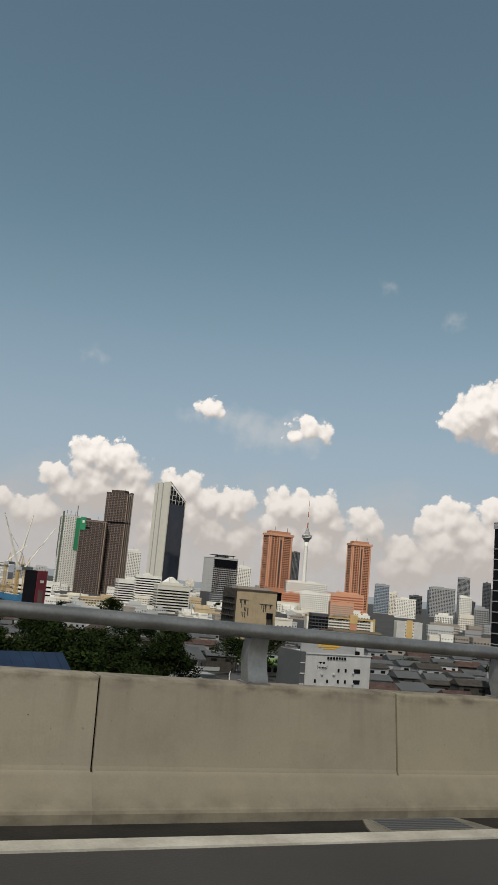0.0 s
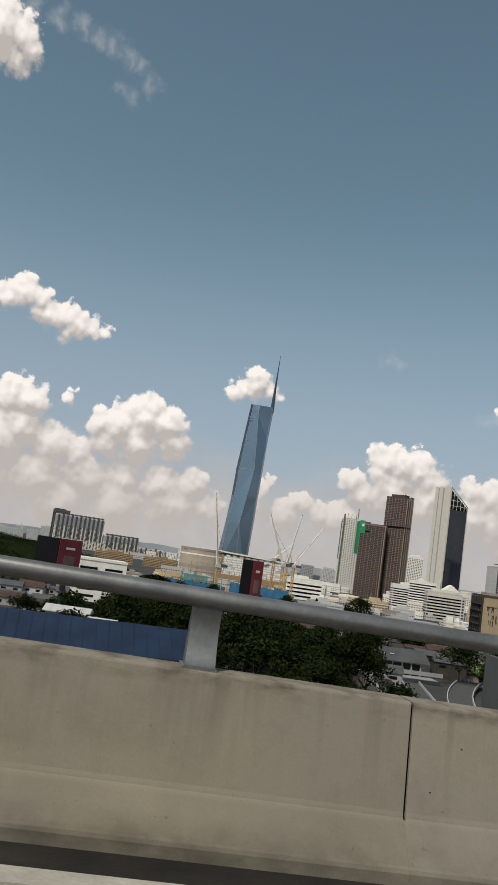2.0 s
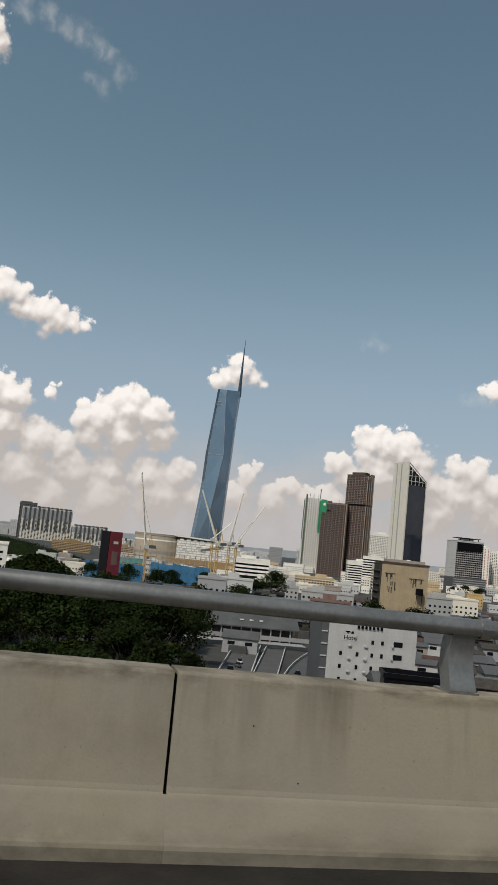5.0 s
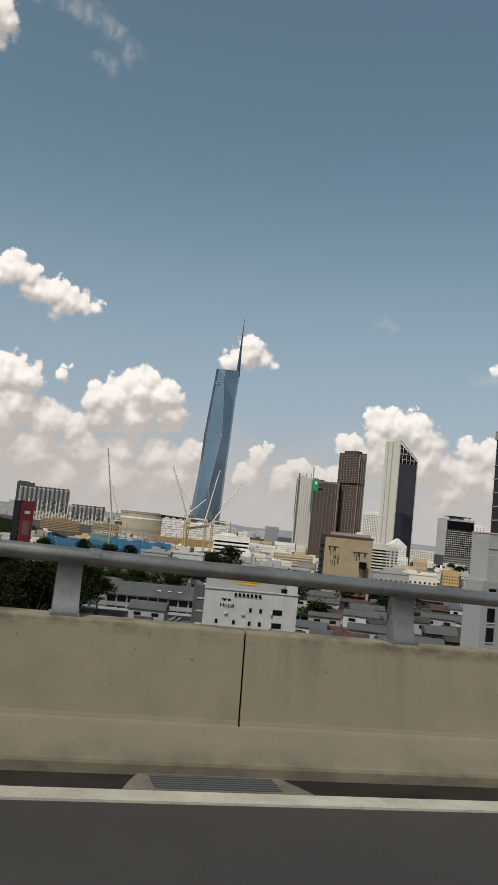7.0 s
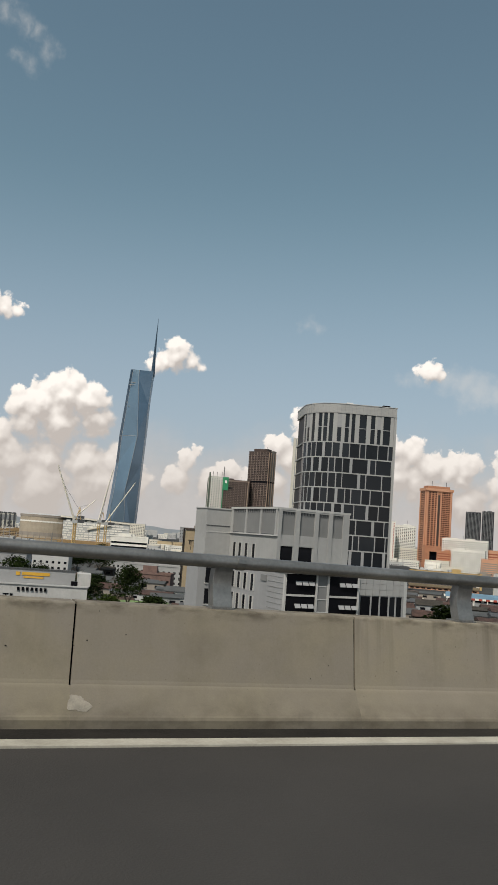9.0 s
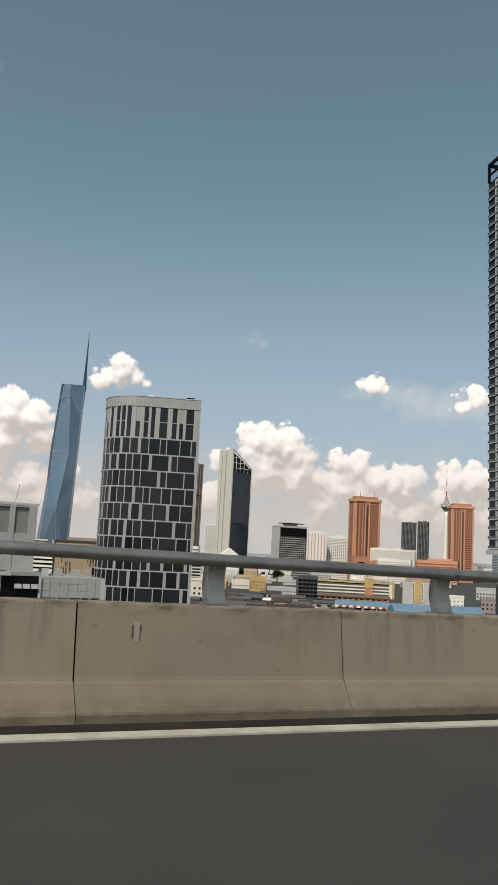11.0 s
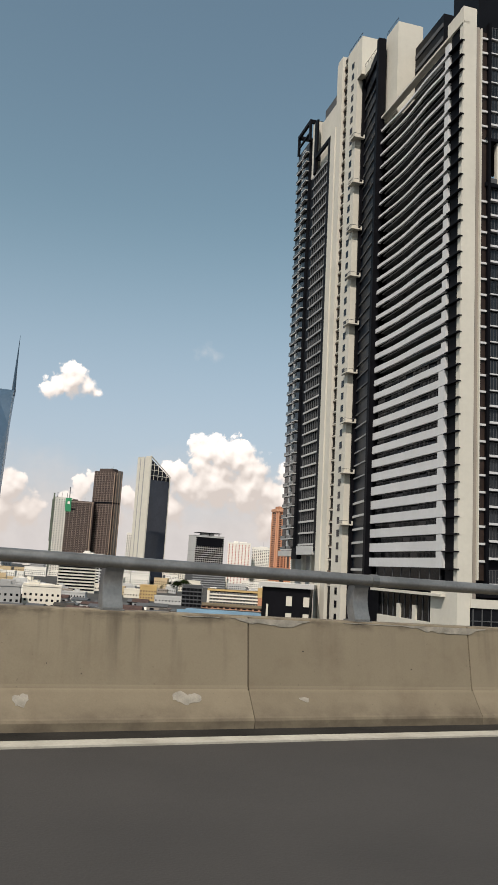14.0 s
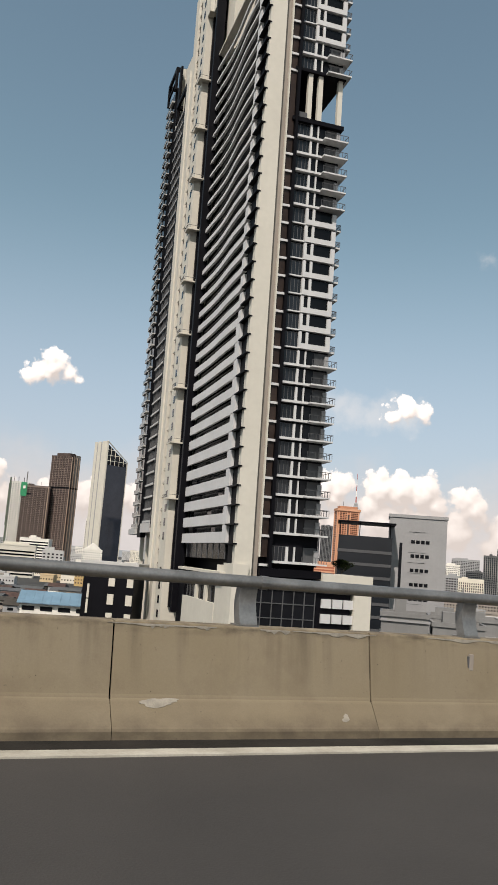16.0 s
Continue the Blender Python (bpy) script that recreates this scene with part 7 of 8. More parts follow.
# ---- low town, trees, roads ----
def make_tree(seed, h, r, leaf=None, label="broad dark green rain tree with uneven crown", whole=False):
    rnd = random.Random(seed)
    t = thing("tree", label, "tree", (0, 0, 0), 0, "trees of the grove")
    trunk = Mesh()
    ring = lambda x, y, z, q: [(x + q * math.cos(a), y + q * math.sin(a), z) for a in [i * math.pi / 4 for i in range(8)]]
    trunk.sweep([ring(0, 0, 0, 0.55), ring(0.1, 0, h * 0.2, 0.4), ring(0.2, 0.1, h * 0.42, 0.3)])
    tips = []
    for i in range(5):
        a = i * 2 * math.pi / 5 + rnd.uniform(-0.3, 0.3)
        q = rnd.uniform(0.45, 0.8) * r
        tip = (q * math.cos(a), q * math.sin(a), h * rnd.uniform(0.62, 0.86))
        tips.append(tip)
        mid = (tip[0] * 0.45, tip[1] * 0.45, h * 0.52)
        limb = trunk if whole else Mesh()
        limb.rod((0.2, 0.1, h * 0.38), mid, 0.2, 5).rod(mid, tip, 0.12, 5)
        if not whole:
            part("limb", limb, BARK, t)
    part("trunk", trunk, BARK, t)
    tips += [(rnd.uniform(-0.3, 0.3) * r, rnd.uniform(-0.3, 0.3) * r, h * rnd.uniform(0.8, 0.98)) for _ in range(7)]
    crown = Mesh()
    for cx, cy, cz in tips:
        cr = rnd.uniform(0.26, 0.44) * r
        for _ in range(260):
            d = Vector((rnd.gauss(0, 1), rnd.gauss(0, 1), rnd.gauss(0, 0.8))).normalized() * cr * rnd.uniform(0.55, 1.12)
            p = Vector((cx, cy, cz)) + Vector((d.x * 1.25, d.y * 1.25, d.z * 0.75))
            s = rnd.uniform(0.22, 0.55)
            u = Vector((rnd.uniform(-1, 1), rnd.uniform(-1, 1), rnd.uniform(-0.5, 0.5))).normalized() * s
            v = Vector((rnd.uniform(-1, 1), rnd.uniform(-1, 1), rnd.uniform(-0.2, 0.9))).normalized() * s
            n = len(crown.v)
            crown.v += [tuple(p - u), tuple(p + v * 0.7), tuple(p + u), tuple(p - v * 0.7)]
            crown.f.append((n, n + 1, n + 2, n + 3))
    part("crown", crown, leaf or LEAF, t)
    return t


def near_any(x, y, places):
    return any((x - a) ** 2 + (y - b) ** 2 < q * q for a, b, q in places)


TAKEN = [(192, 219, 22), (218, 114, 24), (266, 188, 26), (470, 400, 30), (640, 690, 45), (612, 640, 40), (641, 590, 20), (300, 412, 26), (186, 328, 34), (132, 321, 10), (58, 300, 14), (84, 428, 24), (20, 180, 34), (-14, 182, 34), (58, 178, 26), (55, 243, 10), (76, 234, 11), (63, 229, 6),
         (380, 160, 55), (372, 185, 16), (380, 232, 24), (440, 150, 40), (485, 230, 40), (436, 470, 22), (283, 556, 20), (235, 492, 20), (300, 505, 30), (208, 450, 16), (290, 470, 24), (365, 478, 20), (394, 490, 20),
         (185, 262, 30), (175, 236, 20), (203, 285, 22)]
protos = [make_tree(1, 14, 7.5), make_tree(2, 12, 6.5), make_tree(3, 15.5, 8), make_tree(4, 10, 6, LEAF_LT, "lighter green broad tree with uneven crown")]
far_protos = [make_tree(5, 14, 7.5, whole=True), make_tree(6, 12, 6.5, whole=True), make_tree(7, 15.5, 8, whole=True), make_tree(8, 10, 6, LEAF_LT, "lighter green broad tree with uneven crown", whole=True)]
rnd = random.Random(21)
spots = []
tries = 0
while len(spots) < 110 and tries < 4000:
    tries += 1
    x, y = rnd.uniform(52, 166), rnd.uniform(140, 318)
    if x > 152 + (y - 233) * 0.39 or near_any(x, y, TAKEN) or near_any(x, y, [(a, b, 6.5) for a, b in spots]):
        continue
    spots.append((x, y))
spots += [(187, 372), (203, 366), (215, 372), (230, 300), (239, 306), (222, 308), (247, 298), (118, 380), (108, 384), (128, 376), (98, 378), (138, 384), (330, 300), (300, 330), (352, 262), (402, 150), (412, 160), (470, 205), (480, 200), (462, 208), (60, 330), (48, 326), (146, 345), (155, 350), (700, 1000), (720, 1004), (640, 850)]
tries = 0
while tries < 36:
    tries += 1
    y = rnd.uniform(330, 640)
    x = rnd.uniform(y * 0.22 + 20, y * 0.92)
    if not near_any(x, y, TAKEN) and (y < 400 or not 0.15 < (x - 222) / y < 0.9):
        spots.append((x, y))
spots.sort(key=lambda p: p[1])
free = list(protos)
for i, (x, y) in enumerate(spots):
    if i == 40:
        free = list(far_protos)
    m = pose(x, y, GZ, 0, 0, rnd.uniform(0, 360)) @ Matrix.Diagonal((*[rnd.uniform(0.75, 1.2)] * 2, rnd.uniform(0.7, 1.25), 1))
    if free:
        free.pop(0).matrix_world = m
    else:
        copy_thing((protos if i < 40 else far_protos)[rnd.choice((0, 0, 1, 1, 2, 2, 3))], m)


# a small tree on the podium terrace
copy_thing(protos[1], pose(396.5, 116.8, -2.8, 0, 0, 40) @ Matrix.Diagonal((0.42, 0.42, 0.42, 1)))


def wooded_hill(x, y, rx, ry, h, label):
    t = thing("wooded_hill", label, "wooded hill", (x, y, GZ), 0)
    m = Mesh()
    n = 26
    rings = []
    for k in range(8):
        f = k / 7
        rings.append([(rx * (1 - f) * math.cos(a) * (1 + 0.15 * noise.noise((math.cos(a) * 2, math.sin(a) * 2, f * 3))) , ry * (1 - f) * math.sin(a), h * math.sin(f * math.pi / 2) * (1 + 0.12 * noise.noise((a * 3, f * 4, 2)))) for a in [i * 2 * math.pi / n for i in range(n)]])
    m.sweep(rings)
    part("slope", m, LEAF, t)
    c = Mesh()
    q = random.Random(int(x))
    for _ in range(9000):
        a, f = q.uniform(0, 2 * math.pi), q.random() ** 0.8
        p = Vector((rx * (1 - f) * math.cos(a), ry * (1 - f) * math.sin(a), h * math.sin(f * math.pi / 2) + q.uniform(-0.5, 3.2)))
        s = q.uniform(0.35, 0.85)
        u = Vector((q.uniform(-1, 1), q.uniform(-1, 1), q.uniform(-0.4, 0.4))).normalized() * s
        v = Vector((q.uniform(-1, 1), q.uniform(-1, 1), q.uniform(0, 1))).normalized() * s
        k = len(c.v)
        c.v += [tuple(p - u), tuple(p + v), tuple(p + u), tuple(p - v)]
        c.f.append((k, k + 1, k + 2, k + 3))
    tagged(part("tree_cover", c, LEAF, t), kind="stuff")


wooded_hill(15, 590, 62, 40, 27, "low hill thick with dark green trees")
wooded_hill(112, 420, 33, 16, 21, "mound of dark trees beside the flats")
wooded_hill(-60, 640, 70, 40, 29, "low hill thick with dark green trees")
wooded_hill(60, 1080, 150, 60, 20, "broad belt of dark trees before the flats")
wooded_hill(-40, 1500, 220, 80, 24, "broad belt of dark trees before the condominiums")

# hall with a green roof by the shops
t = thing("green_roofed_hall", "low market hall with a pale green sloping roof", "hall", (236, 318, GZ), -14)
part("wall", Mesh().box(0.5, 21.5, 0, 14, 0, 5.0), CREAM_DK, t)
part("roof", Mesh().sweep([[(x, -1.2, 4.6), (x, 14.8, 4.6), (x, 14.8, 5.0), (x, 11, 7.2), (x, 6, 7.6), (x, 2, 6.6), (x, -1.2, 5.0)] for x in (0, 22)]), GREENROOF, t)
for i in range(6):
    part("window", Mesh().box(1.5 + i * 3.4, 3.7 + i * 3.4, -0.08, 0.1, 1.6, 3.8), GLASS_DK, t)

# distant hills
def far_hills():
    m = Mesh()
    pts = []
    n = 120
    for i in range(n + 1):
        a = radians(40 - 110 * i / n)
        e = 8 + 30 * max(0, noise.noise((i * 0.09, 1.7, 0))) + 18 * max(0, noise.noise((i * 0.31, 5.1, 0)))
        pts.append((150 - 4550 * math.sin(a), 4550 * math.cos(a), e))
    for p in pts:
        m.v += [(p[0], p[1], GZ), (p[0], p[1], p[2] - 8)]
    m.f += [(2 * i, 2 * i + 2, 2 * i + 3, 2 * i + 1) for i in range(n)]
    tagged(part("far_hills", m, HILL), "haze-tinted pale blue grey hills on the horizon", "hills", kind="structure")


far_hills()


def house(x, y, turn, w, d, h, rise, wall, roof):
    t = thing("house", "low town house with a weathered pitched roof", "house", (x, y, GZ), turn, "low town houses")
    part("wall", Mesh().box(0, w, 0, d, 0, h), wall, t)
    part("roof", Mesh().sweep([[(xx, -0.5, h), (xx, -0.5, h + 0.18), (xx, d / 2, h + rise), (xx, d + 0.5, h + 0.18), (xx, d + 0.5, h)] for xx in (-0.4, w + 0.4)]), roof, t)
    n = 2
    for i in range(n):
        part("window", Mesh().box((i + 0.3) * w / n, (i + 0.7) * w / n, -0.06, 0.1, h - 2.2, h - 1.0), GLASS_DK, t)
    if rnd.random() < 0.5:
        part("lean_to", Mesh().box(w * 0.2, w * 0.7, -2.4, 0, 0, h * 0.55), ROOFGREY, t)
    return t


walls = [GREY, CREAM_DK, GREY, GREY_LT, GRIME, GRIME]
roofs = [ROOFGREY, RUST, RUST, GRIME, GRIME, ROOFGREY, GREY_DK, GREY_DK]
for gx in range(-3, 28):
    for gy in range(0, 24):
        x, y = 0 + gx * 17 + rnd.uniform(-3, 3), 138 + gy * 17 + rnd.uniform(-3, 3)
        if near_any(x + 5, y + 4, TAKEN) or (48 < x < 172 and y < 325) or near_any(x + 5, y + 4, [(a, b, 9) for a, b in spots]):
            continue
        if x < y * 0.12 - 30 or x > 140 + y * 1.0:
            continue
        house(x, y, -10 - x * 0.05 + rnd.uniform(-7, 7), rnd.uniform(9, 14), rnd.uniform(8, 11), rnd.uniform(4.5, 9.5), rnd.uniform(1.2, 2.8), rnd.choice(walls), rnd.choice(roofs))
for i in range(125):
    y = rnd.uniform(600, 1050)
    x = rnd.uniform(y * 0.15 - 40, y * 0.98)
    if near_any(x + 8, y + 6, TAKEN) or (195 < x < 345 and 590 < y < 830) or (0.42 < (x - 230) / y < 0.75 and y < 900):
        continue
    tower("shop_block", "low pale town block with a flat roof", x, y, -12 - x * 0.03 + rnd.uniform(-6, 6), rnd.uniform(12, 26), rnd.uniform(9, 14), GZ + rnd.uniform(3.6, 8.5), rnd.choice([WHITE, CREAM, GREY_LT, GREY_LT, OCHRE_LT, CREAM_DK]), GLASS_DK, 3.0, 2.7, 0.42, 0.42, category="shop block", plant=rnd.random() < 0.5, group="low town blocks")
for i in range(80):
    # pale blocks behind the low town, out to the towers
    y = rnd.uniform(1020, 1750)
    x = rnd.uniform(y * 0.22, y * 0.95)
    tower("town_block", "pale town block in bright sun", x, y, -15 - x * 0.02 + rnd.uniform(-6, 6), rnd.uniform(16, 40), rnd.uniform(12, 20), GZ + rnd.uniform(7, 17), rnd.choice([WHITE, WHITE, CREAM, CREAM, OCHRE_LT, GREY_LT]), GLASS_DK, 3.1, 3.4, 0.45, 0.45, category="building", plant=False, group="pale town blocks")
for i in range(64):
    # low blocks further round to the right of the towers
    y = rnd.uniform(330, 900)
    x = rnd.uniform(y * 0.95 + 120, y * 1.55 + 160)
    if near_any(x + 8, y + 6, TAKEN):
        continue
    tower("shop_block", "low pale town block with a flat roof", x, y, -38 + rnd.uniform(-6, 6), rnd.uniform(14, 34), rnd.uniform(10, 16), GZ + rnd.uniform(5, 13), rnd.choice([CREAM, GREY_LT, GREY, CREAM_DK, TAUPE]), GLASS_DK, 3.2, 3.0, 0.45, 0.45, category="shop block", plant=False, group="low town blocks")
for i in range(60):
    y = rnd.uniform(1500, 3400)
    x = rnd.uniform(y * 0.10, y * 0.95)
    tower("far_block", "pale hazy town block far away", x, y, -12 - x * 0.012, rnd.uniform(24, 60), 20, GZ + rnd.uniform(12, 44), rnd.choice([WHITE, CREAM, GREY_LT, GREY_LT, GREY]), GREY_DK, 3.6, 4.4, 0.5, 0.45, plant=False, group="far town blocks")

# lower roads
def lane(name, pts, w, label):
    m = Mesh()
    for i, (x, y, z) in enumerate(pts):
        a = Vector(pts[min(i + 1, len(pts) - 1)]) - Vector(pts[max(i - 1, 0)])
        s = Vector((-a.y, a.x, 0)).normalized() * w / 2
        m.v += [(x - s.x, y - s.y, z), (x + s.x, y + s.y, z)]
    m.f += [(2 * i, 2 * i + 2, 2 * i + 3, 2 * i + 1) for i in range(len(pts) - 1)]
    tagged(part(name, m, LANE), label, "road", kind="structure")
    for sgn in (-1, 1):
        k = Mesh()
        rings = []
        for i, (x, y, z) in enumerate(pts):
            a = Vector(pts[min(i + 1, len(pts) - 1)]) - Vector(pts[max(i - 1, 0)])
            s = Vector((-a.y, a.x, 0)).normalized() * sgn
            p, q = Vector((x, y, z)) + s * (w / 2), Vector((x, y, z)) + s * (w / 2 + 0.3)
            rings.append([(p.x, p.y, z - 0.5), (q.x, q.y, z - 0.5), (q.x, q.y, z + 0.9), (p.x, p.y, z + 0.9)])
        k.sweep(rings)
        tagged(part("kerb_wall", k, GREY_LT), "pale concrete kerb wall along the lower road", "kerb wall", kind="structure")


lane("road_lower", [(153 + 3.0 * i, 214 + 8 * i, GZ + 0.1 + 0.02 * i) for i in range(14)], 9.5, "grey lower street with lane marks")
lane("road_underpass", [(163 + 3.2 * i, 216 + 8 * i, GZ + 0.06) for i in range(13)], 7.0, "dark sunken carriageway between concrete walls")
lane("road_ramp", [(171 + 5.2 * i + 0.16 * i * i, 210 + 13.6 * i - 0.25 * i * i, GZ + 0.3 + 0.2 * i) for i in range(10)], 8.5, "curving carriageway of the lower street")
m = Mesh()
for i in range(14):
    x, y = 155 + 2.4 * i, 219 + 6.4 * i
    m.box(x - 0.1, x + 0.1, y, y + 2.5, GZ + 0.33, GZ + 0.36)
tagged(part("lane_marks", m, LINE), "white lane marks on the lower street", "road marking", kind="structure")


def car(x, y, turn, paint, label):
    t = thing("car", label, "car", (x, y, GZ + 0.36), turn, "cars on the lower street")
    body = Mesh().sweep([[(-w, s, 0.35), (w, s, 0.35), (w, s, top), (-w, s, top)] for s, w, top in ((-2.1, 0.75, 0.75), (-1.9, 0.86, 0.85), (0.0, 0.88, 0.92), (1.8, 0.86, 0.88), (2.1, 0.75, 0.7))])
    part("body", body, paint, t)
    part("cabin", Mesh().sweep([[(-w, s, 0.9), (w, s, 0.9), (w * 0.85, s, top), (-w * 0.85, s, top)] for s, w, top in ((-1.5, 0.76, 0.95), (-0.9, 0.78, 1.42), (0.7, 0.78, 1.45), (1.5, 0.76, 0.98))]), GLASS_DK, t)
    for sx in (-0.86, 0.86):
        for sy in (-1.3, 1.3):
            wh = part("wheel", Mesh().rod((sx - 0.1, sy, 0.32), (sx + 0.1, sy, 0.32), 0.32, 10), BLACK, t)
            part("rim", Mesh().rod((sx - 0.11, sy, 0.32), (sx + 0.11, sy, 0.32), 0.19, 8), GREY_LT, wh)


car(163.2, 246, -16, BLACK, "black car on the lower street")
car(171, 262, -14, GREY_LT, "silver car on the lower street")
car(184.6, 244, -22, BLACK, "black car on the ramp")
car(168, 254, -16, GREY_DK, "dark grey car on the lower street")
tower("black_kiosk", "small black flat-roofed box building", 179.5, 176, -21, 19, 9, -24.5, BLACK, GREY_DK, 4, 4, 0.3, 0.4, plant=False, category="kiosk")

# ---- viaduct details ----
part("deck", strip([(0.22, -1.6), (0.22, -0.45), (-14.9, -0.45), (-14.9, -1.6)]), GREY_LT).name = "deck"
tagged(bpy.data.objects["deck"], "pale concrete deck of the viaduct", "bridge deck", kind="structure")
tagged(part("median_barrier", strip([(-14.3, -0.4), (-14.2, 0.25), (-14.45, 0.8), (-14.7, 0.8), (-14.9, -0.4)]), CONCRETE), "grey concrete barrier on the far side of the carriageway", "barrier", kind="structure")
for x in range(-20, 400, 40):
    p = Mesh().box(-1.2, 1.2, -10.5, -4.5, GZ - road_z(x), -2.6).box(-1.4, 1.4, -14, -1, -2.6, -1.6)
    ob = tagged(part("viaduct_pier", p, GREY_LT), "concrete pier with a hammerhead under the viaduct", "pier", kind="structure")
    ob.matrix_world = pose(x, road_y(x), road_z(x), 0, 0, math.degrees(road_turn(x)))

collar = Mesh().sweep([[(x, 0.0915 + 0.051 * math.cos(i * math.pi / 6), 1.053 + 0.051 * math.sin(i * math.pi / 6)) for i in range(12)] for x in (-0.03, 0.03)]).mesh("collar", STEEL)
for i, (a, b) in enumerate(zip(joints, joints[1:])):
    c = (a + b) / 2
    if i % 2 == 0 and (b - a) > 1.7:
        ob = new("collar", collar)
        ob.parent = rail_thing
        ob.matrix_world = along_road(c + 0.12, c + 1.12)


def on_wall(x):
    return along_road(x, x + 0.5)


for x in (14.6, 25.92, 47.9, 69.79, 91.2, 102.2, 112.96, 124.6, 136.04, 147.46, 158.04, 204.3, 215.4, 226.39, 237.0, 248.2, 270.5, 281.6, 298.01, 308.32):
    t = tagged(new("barrier_reflector"), "small worn road reflector plate fixed to the barrier", "reflector", "barrier reflectors")
    t.matrix_world = on_wall(x) @ pose(0, -0.028, 0.55)
    if x < 100:
        # the bare fixing: a ribbed strip on edge and two studs
        part("strip", Mesh().box(-0.010, 0.004, -0.030, 0.0, -0.068, 0.068), CREAM_DK, t)
        for k in range(9):
            part("rib", Mesh().box(-0.012, 0.006, -0.033, -0.030, -0.062 + k * 0.0148, -0.055 + k * 0.0148), GRIME, t)
        for z in (-0.022, 0.022):
            st = part("stud", Mesh().box(0.004, 0.040, -0.024, 0.0, z - 0.010, z + 0.010), RUST, t)
            part("stud_head", Mesh().rod((0.026, -0.034, z), (0.026, -0.022, z), 0.009, 8), GRIME, st)
    else:
        part("plate", Mesh().box(-0.014, 0.024, -0.012, 0.028, -0.062, 0.062), CREAM_DK, t)
        # dark piece on the left stands for the plate's shadow
        part("plate_shadow", Mesh().box(-0.028, -0.014, -0.008, 0.028, -0.045, 0.045), GREY_DK, t)


def grate(x, w):
    t = tagged(new("drain_grate"), "steel drain grate in the gutter between pale aprons", "drain grate", "gutter drains")
    t.matrix_world = on_wall(x)
    part("frame", Mesh().box(0, w, -0.47, -0.452, 0.004, 0.016).box(0, w, -0.238, -0.22, 0.004, 0.016).box(-0.02, 0, -0.47, -0.22, 0.004, 0.016).box(w, w + 0.02, -0.47, -0.22, 0.004, 0.016), APRON, t)
    part("pit", Mesh().box(0.0, w, -0.45, -0.24, 0.0045, 0.007), BLACK, t)
    bar = Mesh().box(0, w, -0.008, 0.008, 0.007, 0.018).mesh("bar", GREY_DK)
    for i in range(6):
        solo("bar", bar, t, (0, -0.43 + i * 0.034, 0))
    for s, x0 in ((-1, -0.02), (1, w + 0.02)):
        m = Mesh()
        m.prism([(x0, -0.22), (x0, -0.47), (x0 + s * 0.14, -0.47), (x0 + s * 0.09, -0.34), (x0 + s * 0.03, -0.22)] if s < 0 else [(x0, -0.22), (x0 + 0.03, -0.22), (x0 + 0.09, -0.34), (x0 + 0.14, -0.47), (x0, -0.47)], 0.004, 0.014)
        part("apron", m, APRON, t)


for x, w in ((3.95, 0.62), (9.72, 0.64), (18.85, 0.66), (43.0, 0.5), (28.5, 0.62), (54.0, 0.62), (64.3, 0.62), (76.0, 0.62), (90.0, 0.62), (102.0, 0.62), (114.0, 0.64), (126.6, 0.66), (135.7, 0.64), (147.6, 0.6)):
    grate(x, w)

# movement joint with its cover plate
t = tagged(new("expansion_joint"), "ribbed black rubber expansion joint across the road with pale borders", "expansion joint")
t.matrix_world = on_wall(155.0) @ pose(0, 0, 0, 0, 0, 5.4)
part("bed", Mesh().box(-0.02, 0.62, -14.2, -0.2, 0.005, 0.016), BLACK, t)
for i in range(4):
    part("rib", Mesh().box(0.02 + i * 0.155, 0.10 + i * 0.155, -14.2, -0.2, 0.016, 0.028), RUBBER, t)
tooth = Mesh().box(0, 0.075, -0.012, 0.012, 0.016, 0.024).mesh("tooth", RUBBER)
for i in range(3):
    for k in range(70):
        solo("tooth", tooth, t, (0.10 + i * 0.155, -0.3 - k * 0.05, 0))
part("border", Mesh().box(-0.16, -0.02, -14.2, -0.45, 0.005, 0.014), LINE_DIRTY, t)
part("border", Mesh().box(0.62, 0.74, -14.2, -0.45, 0.005, 0.014), LINE_DIRTY, t)
t = tagged(new("cover_plate"), "dull steel cover plate over the barrier joint with a bright skirt", "cover plate")
t.matrix_world = on_wall(154.93)
part("plate", Mesh().sweep([[(x, -0.088, 0.25), (x, -0.018, 0.70), (x, -0.006, 0.70), (x, -0.07, 0.25)] for x in (0.0, 0.60)]), PLATE, t)
part("skirt", Mesh().sweep([[(x, -0.225, 0.04), (x, -0.212, 0.085), (x, -0.09, 0.25), (x, -0.07, 0.25), (x, -0.2, 0.04)] for x in (0.0, 0.60)]), PLATE_LT, t, "bright galvanised skirt")
for x in (0.04, 0.55):
    for z in (0.30, 0.66):
        part("bolt", Mesh().rod((x, -0.1 + (z - 0.25) * 0.155, z), (x, -0.06 + (z - 0.25) * 0.155, z), 0.012, 6), DARK, t)


def blob(n, rx, ry, seed):
    """A ragged rounded outline."""
    q = random.Random(seed)
    n *= 2
    a2, a3, a5 = q.uniform(0, 6), q.uniform(0, 6), q.uniform(0, 6)
    ring = []
    for i in range(n):
        a = i * 2 * math.pi / n
        k = 1 + 0.20 * math.sin(2 * a + a2) + 0.16 * math.sin(3 * a + a3) + 0.10 * math.sin(5 * a + a5) + q.uniform(-0.10, 0.10)
        ring.append((rx * math.cos(a) * k, ry * math.sin(a) * k))
    return ring


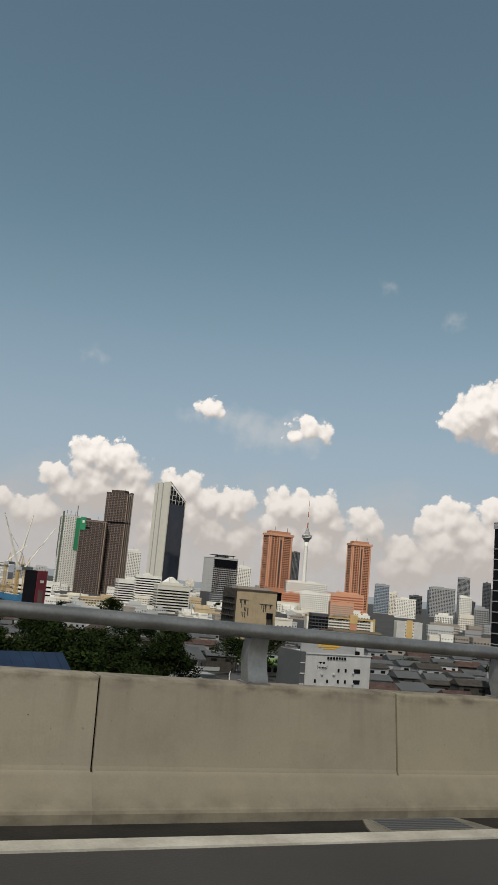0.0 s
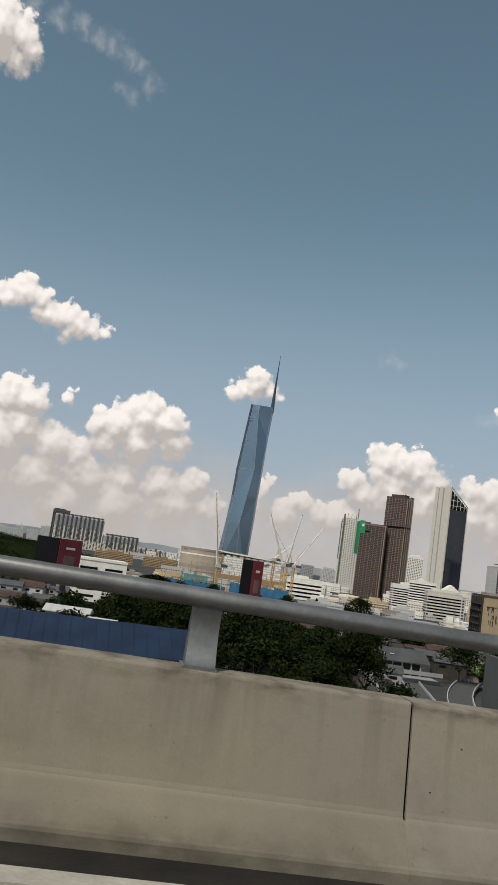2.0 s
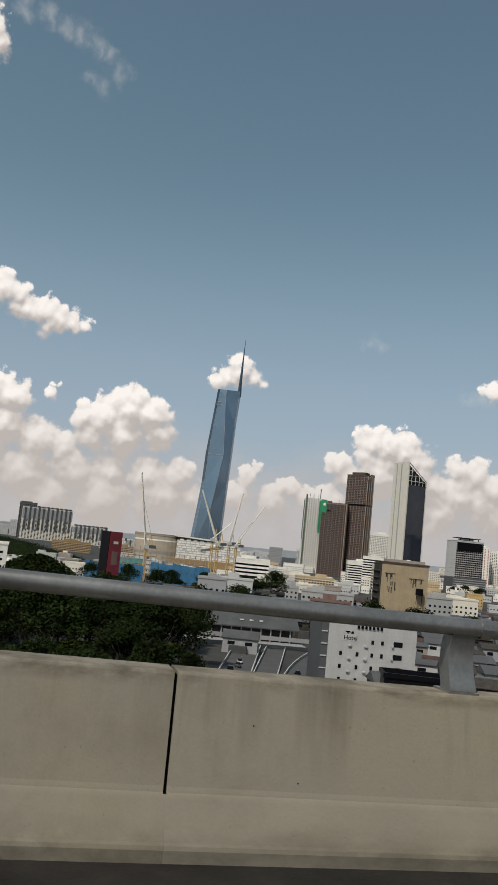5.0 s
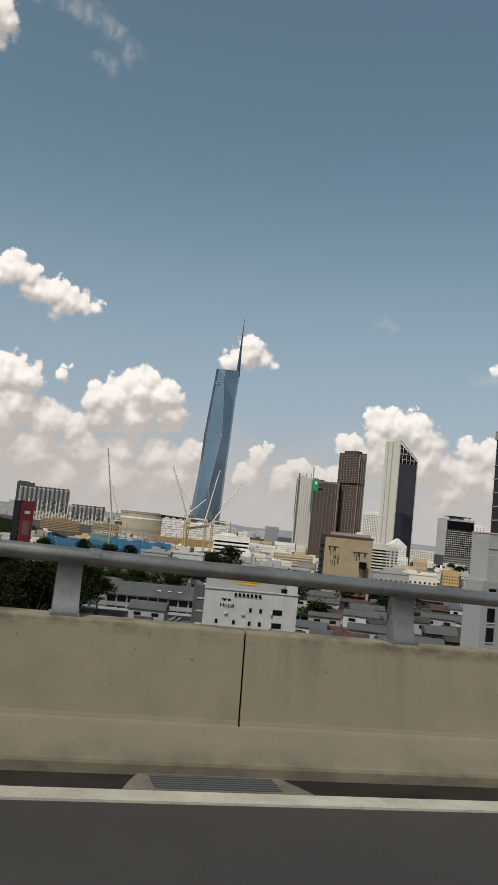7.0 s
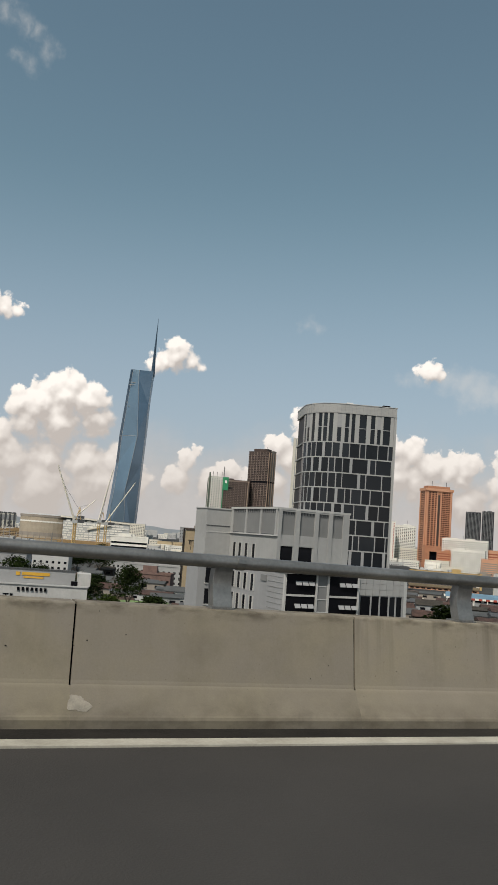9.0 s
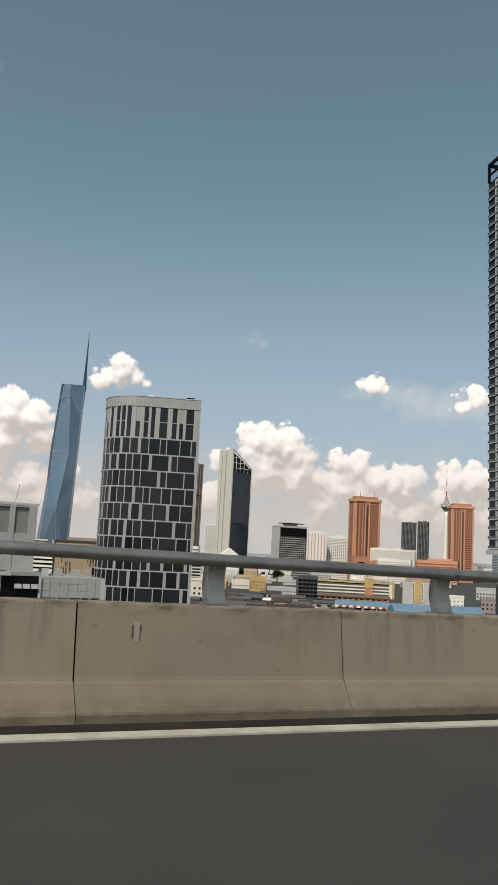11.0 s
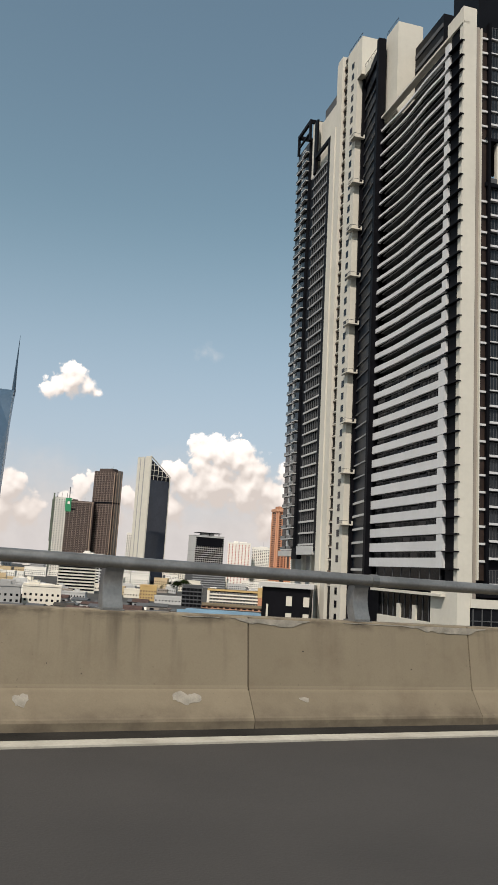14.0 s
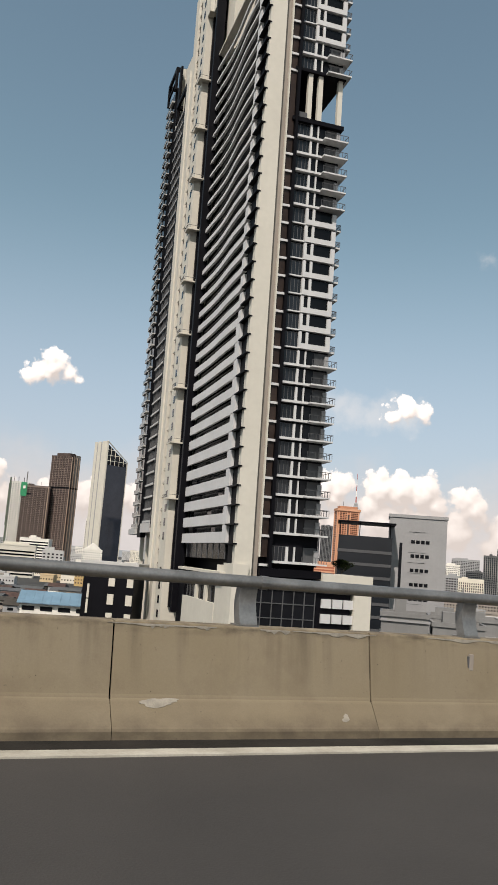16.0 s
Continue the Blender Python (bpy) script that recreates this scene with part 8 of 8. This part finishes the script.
# pale repair patches on the toe, chips along the top edge
q = random.Random(31)
patches = [(233.89, 0.15, 0.10, 0.10), (234.87, 0.13, 0.10, 0.05), (285.64, 0.16, 0.22, 0.05), (285.31, 0.14, 0.06, 0.08), (286.18, 0.10, 0.14, 0.05), (287.57, 0.17, 0.12, 0.05), (287.96, 0.15, 0.10, 0.06), (264.9, 0.19, 0.09, 0.05), (263.8, 0.18, 0.04, 0.05), (245.8, 0.15, 0.05, 0.1), (244.0, 0.12, 0.16, 0.04), (254.2, 0.17, 0.05, 0.05), (255.0, 0.18, 0.05, 0.04), (256.4, 0.18, 0.09, 0.04), (257.2, 0.17, 0.08, 0.05), (305.7, 0.22, 0.13, 0.03), (165.1, 0.14, 0.06, 0.08), (219.9, 0.2, 0.1, 0.05), (113.2, 0.2, 0.05, 0.1)]
patches += [(q.uniform(214, 318), q.uniform(0.11, 0.2), q.uniform(0.02, 0.07), q.uniform(0.012, 0.032)) for _ in range(40)]
patch_thing = tagged(new("repair_patches"), "pale mortar repair patches smeared on the barrier toe", "mortar patches", kind="stuff")
for i, (x, z, rx, rz) in enumerate(patches):
    m = Mesh()
    ring = blob(16, rx, min(rz, (z - 0.085) * 1.1), i)
    m.prism(ring, 0.0, 0.0015)
    ob = part("patch", m, MORTAR, patch_thing)
    y = -0.075 - (0.25 - z) * 0.714
    ob.matrix_world = on_wall(x) @ pose(0, y - 0.002, z, 54.5, 0, 0)
for i in range(170):
    # ragged strips where the top edge has flaked off
    x = q.uniform(232, 312)
    n, length = q.randint(16, 30), q.uniform(0.12, 0.9)
    deep, v, low = q.choice((0.008, 0.014, 0.026, 0.048)), 0.4, []
    for k in range(n + 1):
        v = min(1.0, max(0.1, v + q.uniform(-0.28, 0.28)))
        low.append((length * k / n, -deep * v * min(1.0, 5 * k / n + 0.1, 5 * (n - k) / n + 0.1)))
    m = Mesh().prism([(length * 0.98, 0.003), (length * 0.02, 0.003)] + low, 0.0, 0.003)
    ob = part("chip", m, MORTAR, patch_thing)
    ob.matrix_world = on_wall(x) @ pose(0, -0.0015, 0.7205, 81, 0, 0)
spill = tagged(new("paint_spill"), "white paint spilled and smeared on the asphalt", "paint spill", kind="stuff")
for i in range(112):
    # one dense smear, and a few thin specks further out
    a, b = (234.52, -1.13) if i < 100 else (235.0, -1.6)
    w = q.uniform(0.02, 0.10) if i < 70 else q.uniform(0.008, 0.03)
    m = Mesh().prism(blob(10, w, q.uniform(0.004, 0.014), 300 + i), 0.0, 0.002)
    ob = part("splash", m, MORTAR if i % 4 == 0 else SMEAR, spill)
    ob.matrix_world = on_wall(a + (q.gauss(0, 0.13) if i < 100 else q.gauss(0, 0.25))) @ pose(0, b + q.gauss(0, 0.032 if i < 100 else 0.12), 0.003)

# pock marks on the barrier face
m = Mesh()
for i in range(900):
    # thick in a few rough castings, sparse elsewhere
    x, z = (q.uniform(-2, 312) if i < 560 else q.choice((113.0, 117.5, 43.5, 61.0)) + q.gauss(0, 1.3)), q.uniform(0.28, 0.70)
    f = on_wall(x) @ pose(0, -0.075 + (z - 0.25) * 0.1565 - 0.003, z, 81, 0, 0)
    sx, sy, n = q.uniform(0.002, 0.007), q.uniform(0.002, 0.005), len(m.v)
    m.v += [tuple(f @ Vector((sx * math.cos(k * math.pi / 3), sy * math.sin(k * math.pi / 3), 0.001))) for k in range(6)]
    m.f.append(tuple(range(n, n + 6)))
tagged(part("pock_marks", m, DARK), "small dark pock marks in the barrier concrete", "pock marks", kind="stuff")
